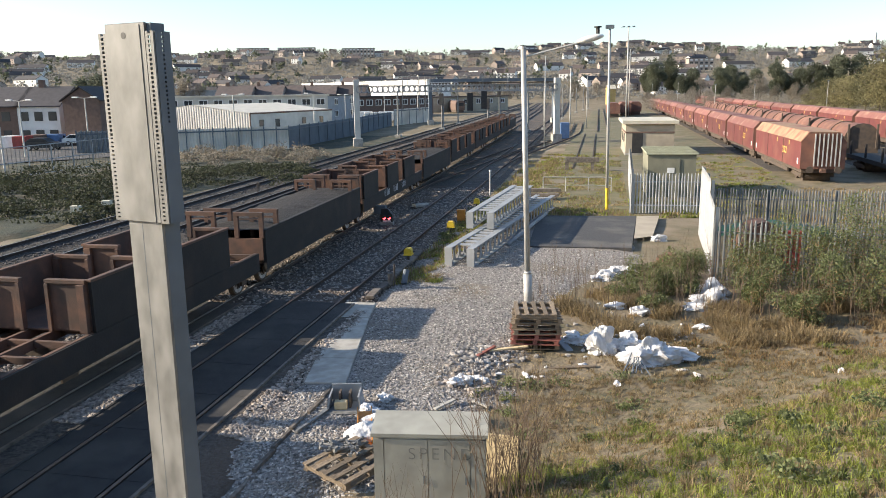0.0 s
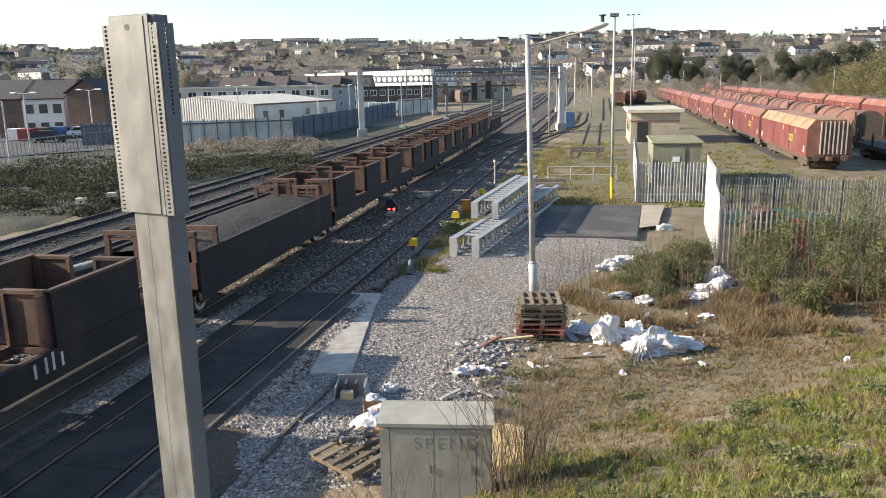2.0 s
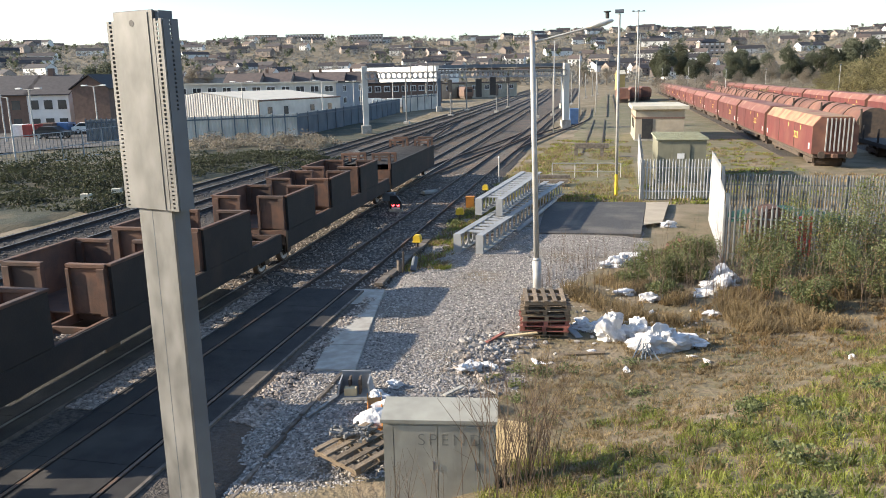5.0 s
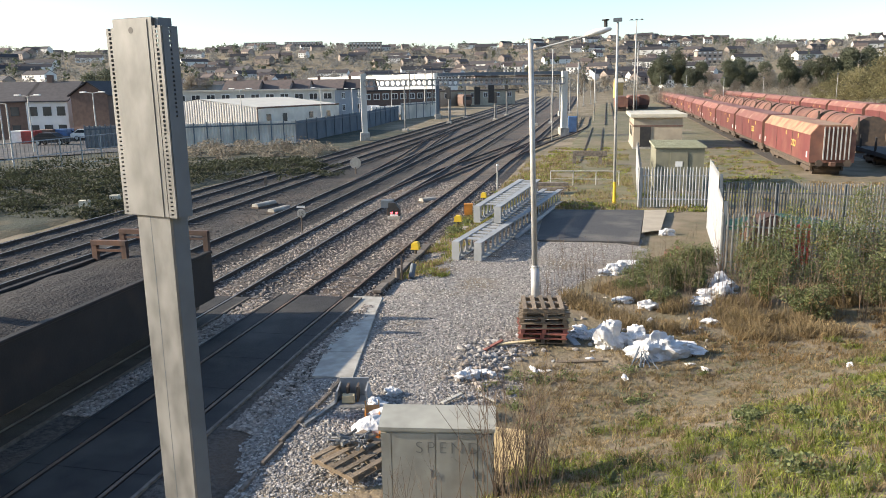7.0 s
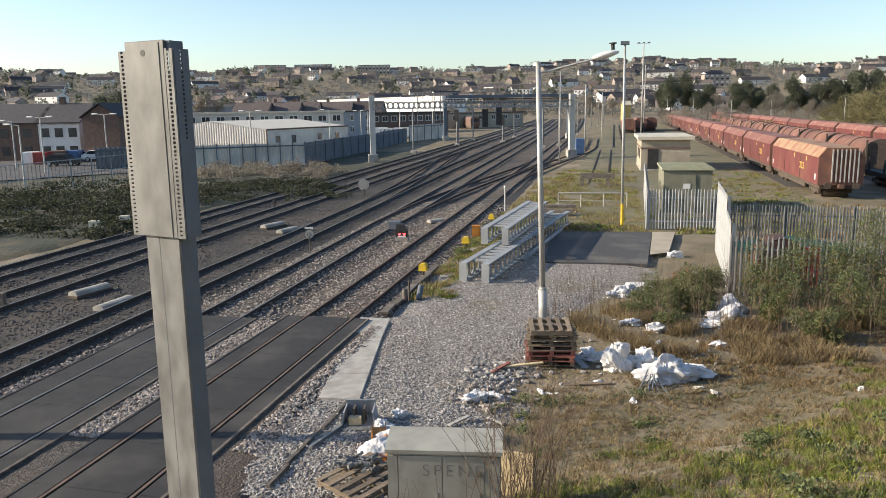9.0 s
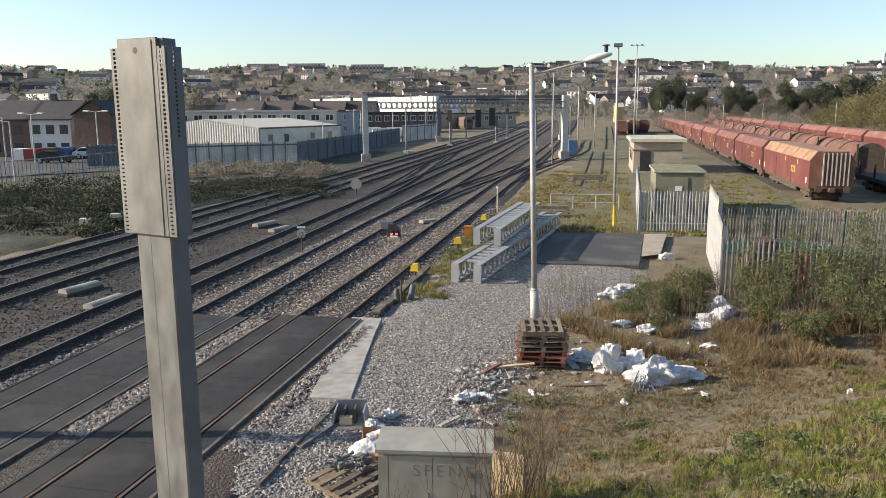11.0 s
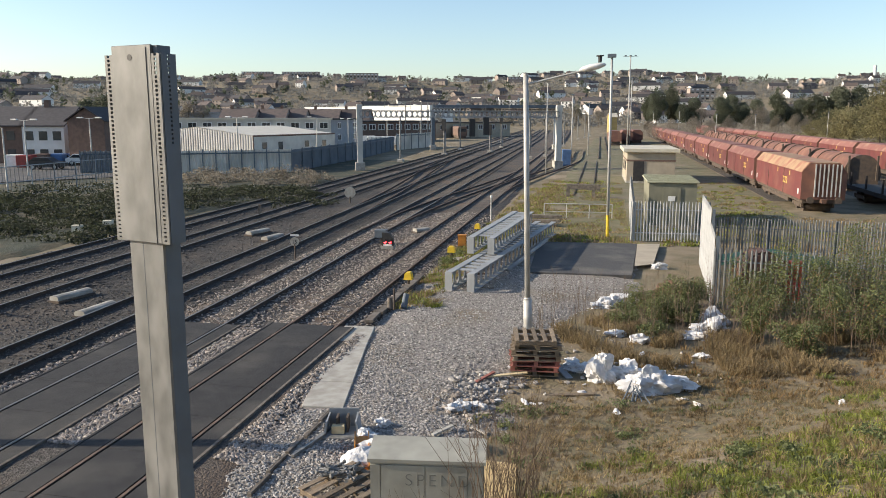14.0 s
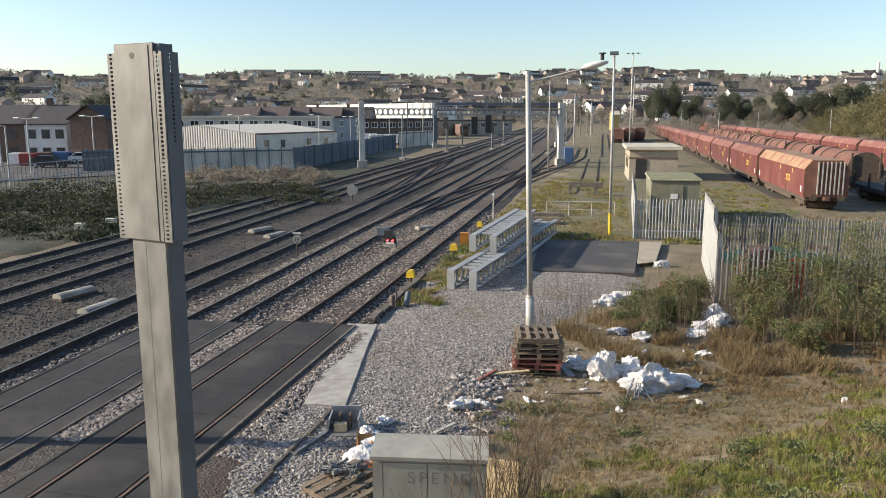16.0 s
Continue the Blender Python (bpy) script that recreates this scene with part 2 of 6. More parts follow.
CARGLASS = mat("vehicle_glass", (0.03, 0.035, 0.04), rough=0.08, bump=0)


# ---- mesh helpers ----
class Mesh:
    """Collects boxes, rods and sheets; turns into one mesh."""

    def __init__(self):
        self.v, self.f = [], []

    def add(self, vs, fs):
        o = len(self.v)
        self.v.extend([tuple(p) for p in vs])
        self.f.extend([tuple(i + o for i in f) for f in fs])
        return self

    def box(self, x0, x1, y0, y1, z0, z1, m=None, bev=0.0):
        if bev:
            b = bev
            vs, fs = [], []
            for z, i in ((z0, b), (z0 + b, 0), (z1 - b, 0), (z1, b)):
                vs += [(x0 + i, y0 + i, z), (x1 - i, y0 + i, z), (x1 - i, y1 - i, z), (x0 + i, y1 - i, z)]
            for k in range(3):
                for j in range(4):
                    fs.append((4 * k + j, 4 * k + (j + 1) % 4, 4 * k + 4 + (j + 1) % 4, 4 * k + 4 + j))
            fs += [(3, 2, 1, 0), (12, 13, 14, 15)]
        else:
            vs = [(x, y, z) for z in (z0, z1) for x, y in ((x0, y0), (x1, y0), (x1, y1), (x0, y1))]
            fs = [(3, 2, 1, 0), (4, 5, 6, 7), (0, 1, 5, 4), (1, 2, 6, 5), (2, 3, 7, 6), (3, 0, 4, 7)]
        if m is not None:
            vs = [m @ Vector(p) for p in vs]
        return self.add(vs, fs)

    def rod(self, a, b, r, r2=None, n=8, cap=True):
        a, b = Vector(a), Vector(b)
        r2 = r if r2 is None else r2
        d = (b - a).normalized()
        u = d.orthogonal().normalized()
        w = d.cross(u)
        vs = [p + (u * math.cos(2 * math.pi * i / n) + w * math.sin(2 * math.pi * i / n)) * q for p, q in ((a, r), (b, r2)) for i in range(n)]
        fs = [(i, (i + 1) % n, n + (i + 1) % n, n + i) for i in range(n)]
        if cap:
            fs += [tuple(range(n - 1, -1, -1)), tuple(range(n, 2 * n))]
        return self.add(vs, fs)

    def prism(self, prof, y0, y1, m=None):
        """An outline in x, z drawn out along y."""
        n = len(prof)
        vs = [(x, y0, z) for x, z in prof] + [(x, y1, z) for x, z in prof]
        fs = [(i, n + i, n + (i + 1) % n, (i + 1) % n) for i in range(n)] + [tuple(range(n)), tuple(range(2 * n - 1, n - 1, -1))]
        if m is not None:
            vs = [m @ Vector(p) for p in vs]
        return self.add(vs, fs)

    def quad(self, a, b, c, d):
        return self.add((a, b, c, d), ((0, 1, 2, 3),))

    def data(self, name, material, smooth=False):
        me = bpy.data.meshes.new(name)
        me.from_pydata(self.v, [], self.f)
        me.materials.append(material)
        if smooth:
            me.polygons.foreach_set("use_smooth", [True] * len(me.polygons))
        me.update()
        return me


def part(name, mesh, material, parent, label="", smooth=False):
    ob = new(name, mesh if isinstance(mesh, bpy.types.Mesh) else mesh.data(name, material, smooth))
    ob.parent = parent
    return tagged(ob, label)


def thing(name, m, label, category, group="", kind=""):
    ob = new(name)
    ob.empty_display_size = 0.2
    ob.matrix_basis = m
    return tagged(ob, label, category, group, kind)


def single(name, mesh, material, label, category, group="", kind="", m=None, smooth=False):
    ob = new(name, mesh.data(name, material, smooth))
    if m is not None:
        ob.matrix_basis = m
    return tagged(ob, label, category, group, kind)


def rnd(a, b):
    return random.uniform(a, b)


def curve_x(points):
    xs, ys = [p[1] for p in points], [p[0] for p in points]
    return lambda y: float(np.interp(y, ys, xs))

# ---- ground ----
def smooth(a, b, v):
    t = min(1.0, max(0.0, (v - a) / (b - a)))
    return t * t * (3 - 2 * t)


def bank(x, y):
    s = x * 0.55 + (13.5 - y) * 0.6
    return 0.45 * (math.sqrt(s * s + 0.6) + s) / 2 * smooth(-6.0, -1.5, x) * smooth(70, 30, y)


def ground_z(x, y):
    r = math.hypot(x, y)
    z = -0.22 + bank(x, y) if r < 90 else -0.22
    if r < 60:
        z += 0.05 * noise.noise((x * 0.7, y * 0.7, 0)) + 0.02 * noise.noise((x * 3, y * 3, 4))
    if x > -27 and x < -6:
        z = min(z, -0.3)
    if r > 380 and y > 0:
        a = x / r
        top = 61 + 10 * noise.noise((a * 5, 1.7, 0)) + 4 * noise.noise((a * 17, 5.1, 0)) - 4 * smooth(0.0, 0.5, a)
        z += top * smooth(380, 1250, r) + 6 * noise.noise((x * 0.006, y * 0.006, 2)) * smooth(380, 600, r)
    return z


def polar_sheet():
    rings = [1.5 * 1.07 ** i for i in range(111)]
    n = 300
    vs = [(0, 0, ground_z(0.01, 0.01))]
    for r in rings:
        for k in range(n):
            a = 2 * math.pi * k / n
            x, y = r * math.sin(a), r * math.cos(a)
            vs.append((x, y, ground_z(x, y)))
    fs = [(0, 1 + (k + 1) % n, 1 + k) for k in range(n)]
    for i in range(len(rings) - 1):
        a, b = 1 + i * n, 1 + (i + 1) * n
        fs += [(a + k, a + (k + 1) % n, b + (k + 1) % n, b + k) for k in range(n)]
    return Mesh().add(vs, fs)


single("ground", polar_sheet(), EARTH, "rough earth with dry and green grass", "ground", kind="structure", smooth=True)


def sheet(x0, x1, y0, y1, step, zf):
    nx, ny = max(2, int((x1 - x0) / step) + 1), max(2, int((y1 - y0) / step) + 1)
    vs = [(x, y, zf(x, y)) for y in np.linspace(y0, y1, ny) for x in np.linspace(x0, x1, nx)]
    fs = [(j * nx + i, j * nx + i + 1, (j + 1) * nx + i + 1, (j + 1) * nx + i) for j in range(ny - 1) for i in range(nx - 1)]
    return Mesh().add(vs, fs)


# ---- tracks ----
T1 = lambda y: -8.19 - 0.0115 * y - 5e-5 * max(y, 0) ** 2
T2 = curve_x([(-250, -7.5), (-60, -10.4), (0, -11.45), (13, -11.65), (20, -11.8), (28, -12.1), (46, -12.75), (63, -13.4), (115, -15.4), (230, -20.5), (420, -32)])
T3 = curve_x([(-60, -13.3), (0, -14.6), (16, -14.95), (23, -15.2), (32, -15.5), (38, -15.75), (53, -16.5), (75, -17.4), (115, -19.1), (230, -24.0), (420, -35.5)])
T4 = curve_x([(-60, -18.0), (0, -19.6), (22, -20.2), (40, -20.8), (59, -21.4), (96, -22.8), (176, -26.5), (420, -39.5)])
T5 = lambda y: T4(y) - 3.6


def ballast_z(x, y):
    near = min(abs(x - t(y)) for t in (T1, T2, T3, T4, T5))
    z = -0.145 - 0.1 * smooth(0.95, 1.7, near) + 0.035 * noise.noise((x * 1.3, y * 1.3, 3)) + 0.02 * noise.noise((x * 4, y * 4, 9))
    lo, hi = T5(y) - 2.2, T1(y) + 1.9
    if y < 20.3 and -13.4 < x < -5.6:
        return -0.05 + 0.018 * noise.noise((x * 3, y * 3, 3)) - 0.12 * smooth(T1(y) + 1.6, T1(y) + 2.4, x)
    return z - 0.5 * smooth(-0.6, 1.2, lo - x) - 0.4 * smooth(-0.5, 0.9, x - hi)


single("ballast", sheet(-29, -13.5, 3, 66, 0.28, ballast_z), BALLAST_DARK, "dark oily railway ballast of the main lines", "ballast", kind="structure", smooth=True)
single("ballast", sheet(-13.5, -5.6, 3, 66, 0.28, ballast_z), BALLAST, "grey-brown railway ballast stones", "ballast", kind="structure", smooth=True)
single("ballast", sheet(-62, -5.6, 66, 420, 1.2, lambda x, y: ballast_z(x, y) - 0.02), BALLAST, "grey-brown railway ballast stones", "ballast", kind="structure", smooth=True)
single("ballast", sheet(-29, -5.6, -220, 3, 1.2, lambda x, y: ballast_z(x, y) - 0.02), BALLAST, "grey-brown railway ballast stones", "ballast", kind="structure", smooth=True)

RAIL_PROFILE = [(-0.075, -0.16), (0.075, -0.16), (0.07, -0.145), (0.014, -0.12), (0.014, -0.045), (0.036, -0.035), (0.036, -0.008), (-0.036, -0.008), (-0.036, -0.035), (-0.014, -0.045), (-0.014, -0.12), (-0.07, -0.145)]
HEAD_PROFILE = [(-0.034, -0.012), (0.034, -0.012), (0.03, 0.0), (-0.03, 0.0)]


def swept(profile, f, off, y0, y1):
    ys = []
    y = y0
    while y < y1:
        ys.append(y)
        y += 2.0 if y < 70 else 6.0
    ys.append(y1)
    m, n = Mesh(), len(profile)
    vs = [(f(y) + off + px, y, pz) for y in ys for px, pz in profile]
    fs = [(k * n + i, k * n + (i + 1) % n, (k + 1) * n + (i + 1) % n, (k + 1) * n + i) for k in range(len(ys) - 1) for i in range(n)]
    fs += [tuple(range(n - 1, -1, -1)), tuple((len(ys) - 1) * n + i for i in range(n))]
    return m.add(vs, fs)


SLEEPER_OLD = mat("oily_sleeper", (0.075, 0.065, 0.055), (0.045, 0.038, 0.032), 6, 0.9, bump=0.4, bscale=25, rnd=0.3)
SLEEPER_MESH = Mesh().prism([(-1.25, -0.24), (1.25, -0.24), (1.25, -0.14), (1.22, -0.125), (-1.22, -0.125), (-1.25, -0.14)], -0.125, 0.125).data("sleeper", SLEEPER)


SLEEPER_DARK_MESH = SLEEPER_MESH.copy()
SLEEPER_DARK_MESH.materials[0] = SLEEPER_OLD


def track(f, y0, y1, label, head=RAIL_TOP, near=(15, 56), oily=False):
    t = thing("railway_track", Matrix(), label, "track", "railway tracks", "structure")
    for off in (-0.73, 0.73):
        r = part("rail", swept(RAIL_PROFILE, f, off, y0, y1), RAIL, t)
        part("rail_head", swept(HEAD_PROFILE, f, off, y0, y1), head, r, "worn rail head")
    if near:
        y = near[0]
        while y < near[1]:
            s = part("sleeper", SLEEPER_DARK_MESH if oily else SLEEPER_MESH, SLEEPER, t)
            s.location = (f(y), y, rnd(-0.036, -0.018))
            s.rotation_euler.z = math.atan2(f(y - 0.5) - f(y + 0.5), 1)
            y += 0.65
        m = Mesh()
        while y < min(y1, 150):
            m.box(f(y) - 1.25, f(y) + 1.25, y - 0.125, y + 0.125, -0.24, -0.13)
            y += 0.65
        if m.v:
            tagged(part("sleepers", m, SLEEPER_OLD if oily else SLEEPER, t), kind="stuff")
    return t


track(T1, -200, 420, "railway track with rusty rails in ballast", RAIL_DULL)
track(T2, -230, 420, "railway track with worn rails in ballast")
track(T3, -200, 420, "railway track with worn rails in dark ballast", oily=True)
track(T4, -60, 420, "railway track with shiny rails", oily=True)
track(T5, -60, 420, "railway track with shiny rails beside the verge", oily=True)


def blend(f, g, y0, y1):
    return lambda y: f(y) + (g(y) - f(y)) * smooth(y0, y1, y)


track(blend(T2, T1, 38, 92), 40, 92, "crossover between two tracks", RAIL_DULL, None)
track(blend(T3, T4, 42, 120), 44, 120, "crossover between two tracks", RAIL_DULL, None)
track(blend(T1, lambda y: T1(y) + 5.5, 62, 120), 64, 150, "siding turnout leaving the yard track", RAIL_DULL, None)
track(lambda y: 0.6 - 0.012 * y, 120, 260, "yard siding", RAIL_DULL, None)

# crossing decks between and beside the rails
for f, y1, lo0, hi0 in ((T1, 20.9, -1.28, 1.2), (T2, 20.4, -1.42, 1.2)):
    d = thing("crossing_deck", Matrix(), "black rubber crossing panels laid between the rails", "crossing", "crossing decks", "structure")
    for lo, hi in ((lo0, -0.8), (-0.65, 0.65), (0.8, hi0)):
        y = y1
        while y > -6:
            L = 1.8
            m = Mesh()
            xs = [f(y) + lo, f(y) + hi, f(y - L) + hi, f(y - L) + lo]
            ys = [y, y, y - L + 0.012, y - L + 0.012]
            vs = [(a, b, -0.2) for a, b in zip(xs, ys)] + [(a, b, -0.012) for a, b in zip(xs, ys)]
            m.add(vs, [(0, 1, 2, 3), (7, 6, 5, 4), (0, 4, 5, 1), (1, 5, 6, 2), (2, 6, 7, 3), (3, 7, 4, 0)])
            part("panel", m, CROSSING, d)
            y -= L
    for off in (lo0 - 0.035, hi0 + 0.035):
        part("edge_strip", swept([(-0.03, -0.2), (0.03, -0.2), (0.03, 0.0), (-0.03, 0.0)], f, off, -6, y1), SLEEPER if off > 0 else CROSSING, d)

# yard gravel and pads
yard_edge_x = curve_x([(9, -3.2), (13, -2.5), (17, -2.2), (21, -1.5), (26, -0.7), (29, 0.9), (37, 1.6)])


def yard_z(x, y):
    n = noise.noise((x * 0.5, y * 0.5, 7)) + 0.5 * noise.noise((x * 1.6, y * 1.6, 1))
    edge = max(x - yard_edge_x(y), 10.5 - y, y - 37, (-6.5 - x) * 1.6 if y > 21 else (-6.75 - x) * 2.5)
    return -0.1 + 0.03 * n - 0.19 * smooth(-1.5, 1.5, edge + 1.2 * n) + 0.35 * bank(x, y) * (x < 0.5)


single("yard_gravel", sheet(-7.2, 2.6, 9, 39, 0.2, yard_z), GRAVEL, "grey gravel of the yard", "gravel", kind="structure", smooth=True)


def slab_path():
    p = thing("concrete_path", Matrix(), "narrow path of pale concrete slabs beside the track", "path", kind="structure")
    mid = [(-5.86, 14.8), (-6.17, 16.35), (-6.5, 17.95), (-6.83, 19.6), (-7.1, 21.15)]
    for k, ((xa, ya), (xb, yb)) in enumerate(zip(mid, mid[1:])):
        w, b, z1 = 0.46, 0.012, -0.055 + 0.008 * (k % 2)
        cs = [(xa - w, ya + 0.014), (xa + w, ya + 0.1), (xb + w, yb + 0.086), (xb - w, yb)]
        cx, cy = (xa + xb) / 2, (ya + yb) / 2
        top = [(x + b * (1 if x < cx else -1), y + b * (1 if y < cy else -1), z1) for x, y in cs]
        vs = [(x, y, -0.25) for x, y in cs] + [(x, y, z1 - b) for x, y in cs] + top
        m = Mesh().add(vs, [(3, 2, 1, 0), (8, 9, 10, 11)] + [(4 * q + a, 4 * q + (a + 1) % 4, 4 * q + 4 + (a + 1) % 4, 4 * q + 4 + a) for q in (0, 1) for a in range(4)])
        part("slab", m, CONCRETE, p)


slab_path()
PAD = [(-3.0, 30.4), (1.05, 30.6), (1.5, 38.6), (-3.3, 38.2)]
pad = Mesh().add([(x, y, z) for z in (-0.045, -0.3) for x, y in PAD], [(0, 1, 2, 3)] + [(k, k + 4, (k + 1) % 4 + 4, (k + 1) % 4) for k in range(4)])
single("asphalt_pad", pad, ASPHALT, "worn dark asphalt hardstanding", "asphalt", kind="structure")
ap = Mesh().add([(1.2, 32.6, -0.05), (2.0, 33.3, -0.05), (2.6, 38.8, -0.05), (1.51, 38.6, -0.05)], [(0, 1, 2, 3)])
single("sandy_apron", ap, BUFFWALL, "strip of pale sandy hardstanding beside the asphalt", "hardstanding", kind="structure")
single("back_yard", sheet(-5.2, 12.0, 39.5, 240, 1.0, lambda x, y: -0.15 + 0.05 * noise.noise((x * 0.6, y * 0.6, 2)) - 0.25 * smooth(-4.2, -5.2, x) - 0.15 * smooth(41.5, 39.5, y)), GRASSLAND, "rough green and straw-coloured grass of the back yard", "grass", kind="structure", smooth=True)
single("verge", sheet(-72, -26.0, 10, 110, 1.0, lambda x, y: -0.16 + 0.05 * noise.noise((x * 0.5, y * 0.5, 2)) - 0.3 * smooth(-27.0, -26.0, x)), VERGE, "dark weedy verge beyond the tracks", "verge", kind="structure", smooth=True)

# ---- mast beside the camera ----
def mast(at=None, turn=-15):
    d = 5.0
    yaw = radians(12.3)
    lat = (258 - 784) / 1358 * d
    x, y = lat * math.cos(yaw) - d * math.sin(yaw), lat * math.sin(yaw) + d * math.cos(yaw)
    x, y = at or (x, y)
    b = ground_z(x, y) - 0.05
    t = thing("steel_mast", pose(x, y, b, 0, 0, turn), "tall galvanised steel mast with perforated flanges", "mast", "steel masts")
    z0, z1 = 5.29 - b, 6.49 - b
    part("lower_channel", Mesh().box(-0.15, 0.15, -0.01, 0.012, 0, z0 + 0.1, bev=0.003), GALV, t)
    part("seam", Mesh().box(-0.03, -0.027, -0.0112, -0.0095, 0, z0), GALV_DARK, t)
    # webs in darker bluish steel: shade beside the sunlit front, set as colour
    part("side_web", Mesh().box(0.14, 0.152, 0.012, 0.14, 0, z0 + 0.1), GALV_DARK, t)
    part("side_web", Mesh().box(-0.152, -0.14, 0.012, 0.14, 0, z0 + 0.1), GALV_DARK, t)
    part("upper_sleeve", Mesh().box(-0.178, 0.165, -0.03, -0.011, z0, z1 + 0.055, bev=0.004), GALV, t)
    part("fold", Mesh().rod((0.125, -0.031, z0), (0.125, -0.031, z1 + 0.04), 0.004, n=6), GALV, t)
    for s in (-1, 1):
        a, c = (0.167, 0.235) if s > 0 else (-0.248, -0.18)
        m = Mesh()
        n = 44
        h = (z1 - z0) / n
        m.box(a, a + 0.022, -0.028, -0.018, z0, z1).box(c - 0.024, c, -0.028, -0.018, z0, z1)
        for i in range(n):
            gap = 0.6 if i > 19 else 0.38
            m.box(a + 0.022, c - 0.024, -0.028, -0.018, z0 + i * h, z0 + (i + 1 - gap) * h)
        part("perforated_flange", m, GALV, t)
        # black strip added behind the slots as the dark inside the mast
        part("slot_backing", Mesh().box(a + 0.01, c - 0.01, 0.0, 0.008, z0 + 0.01, z1 - 0.01), BLACK, t)
    m = Mesh()
    h = (z1 - z0) / 44
    m.box(0.222, 0.234, -0.012, 0.04, z0, z1).box(0.222, 0.234, 0.055, 0.11, z0, z1)
    for i in range(44):
        m.box(0.222, 0.234, 0.04, 0.055, z0 + i * h, z0 + (i + 0.5) * h if i > 22 else z0 + (i + 1) * h)
    # sleeve sides and back also carry their shade in the darker steel
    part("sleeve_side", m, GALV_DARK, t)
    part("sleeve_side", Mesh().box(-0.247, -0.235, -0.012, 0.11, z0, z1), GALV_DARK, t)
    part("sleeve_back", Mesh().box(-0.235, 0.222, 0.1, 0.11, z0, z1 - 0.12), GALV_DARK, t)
    # flat black disc: the hole's dark is painted, nothing is cut
    part("bolt_hole", Mesh().rod((-0.02, -0.0315, z1 - 0.02), (-0.02, -0.0305, z1 - 0.02), 0.02, n=16), BLACK, t)
    part("top_cap", Mesh().box(0.03, 0.2, -0.008, 0.1, z1, z1 + 0.05), GALV_DARK, t)


mast()
# unseen twin, added out of view to throw a shadow band over the tracks
mast((-17.3, 10.35), -70)

# ---- moving train ----
def wheelset():
    ax = Mesh().rod((-0.98, 0, 0), (0.98, 0, 0), 0.07, n=8)
    return ax.data("axle", BOGIE), [Mesh().rod((s * 0.66, 0, 0), (s * 0.8, 0, 0), 0.43, 0.4, n=24).data("wheel", BOGIE) for s in (-1, 1)]


AXLE_MESH, WHEEL_MESHES = wheelset()
RIM_MESH = Mesh().add([(x, q * math.cos(k * math.pi / 12), q * math.sin(k * math.pi / 12)) for x, q in ((0.8, 0.335), (0.808, 0.33), (0.808, 0.235), (0.8, 0.23)) for k in range(24)],
                      [(a * 24 + k, a * 24 + (k + 1) % 24, (a + 1) * 24 + (k + 1) % 24, (a + 1) * 24 + k) for a in range(3) for k in range(24)])
for k in range(8):
    RIM_MESH.box(0.8, 0.807, 0.07, 0.24, -0.014, 0.014, m=Matrix.Rotation(k * math.pi / 4, 4, "X"))
RIM_MESH = RIM_MESH.data("painted_face", WHEELWHITE)
HUB_MESH = Mesh().rod((0.806, 0, 0), (0.83, 0, 0), 0.075, n=12).box(0.8065, 0.81, 0.12, 0.2, -0.03, 0.03).data("hub", BOGIE)
WHEELSETS = []


def running_gear(t, L):
    m = Mesh()
    m.box(-1.15, -1.0, 0.5, L - 0.5, 0.72, 1.05).box(1.0, 1.15, 0.5, L - 0.5, 0.72, 1.05)
    for y in np.arange(0.6, L - 0.5, 1.6):
        m.box(-1.0, 1.0, y, y + 0.14, 0.78, 1.0)
    part("underframe", m, BOGIE, t)
    for y in (1.15, L - 0.7):
        w = part("wheelset", AXLE_MESH, BOGIE, t)
        w.location = (0, y, 0.42)
        for wm in WHEEL_MESHES:
            part("wheel", wm, BOGIE, w)
        part("painted_face", RIM_MESH, WHEELWHITE, w, "white painted wheel face")
        part("hub", HUB_MESH, BOGIE, w)
        WHEELSETS.append((w, y))
        for s in (-1, 1):
            g = Mesh().box(s * 0.92 - 0.08, s * 0.92 + 0.08, y - 0.16, y + 0.16, 0.32, 0.6, bev=0.02).box(s * 0.92 - 0.04, s * 0.92 + 0.04, y - 0.6, y + 0.6, 0.6, 0.68)
            g.box(s * 0.92 - 0.02, s * 0.92 + 0.02, y - 0.22, y - 0.17, 0.3, 0.75).box(s * 0.92 - 0.02, s * 0.92 + 0.02, y + 0.17, y + 0.22, 0.3, 0.75)
            part("axlebox", g, BOGIE, t)
    b = Mesh().box(-0.06, 0.06, 1.5, L - 1.5, 0.45, 0.6).rod((0.5, L * 0.5 - 0.6, 0.55), (0.5, L * 0.5 + 0.6, 0.55), 0.2, n=12)
    b.box(0.98, 1.02, L * 0.35, L * 0.35 + 0.5, 0.4, 0.75).rod((1.05, 2.2, 0.5), (1.05, 4.2, 0.75), 0.025, n=6)
    part("brake_gear", b, BOGIE, t)
    part("drawbar", Mesh().rod((0, -0.35, 0.85), (0, 0.7, 0.85), 0.06, n=8), BOGIE, t)
    part("drawbar", Mesh().rod((0, L - 0.7, 0.85), (0, L + 0.05, 0.85), 0.06, n=8), BOGIE, t)


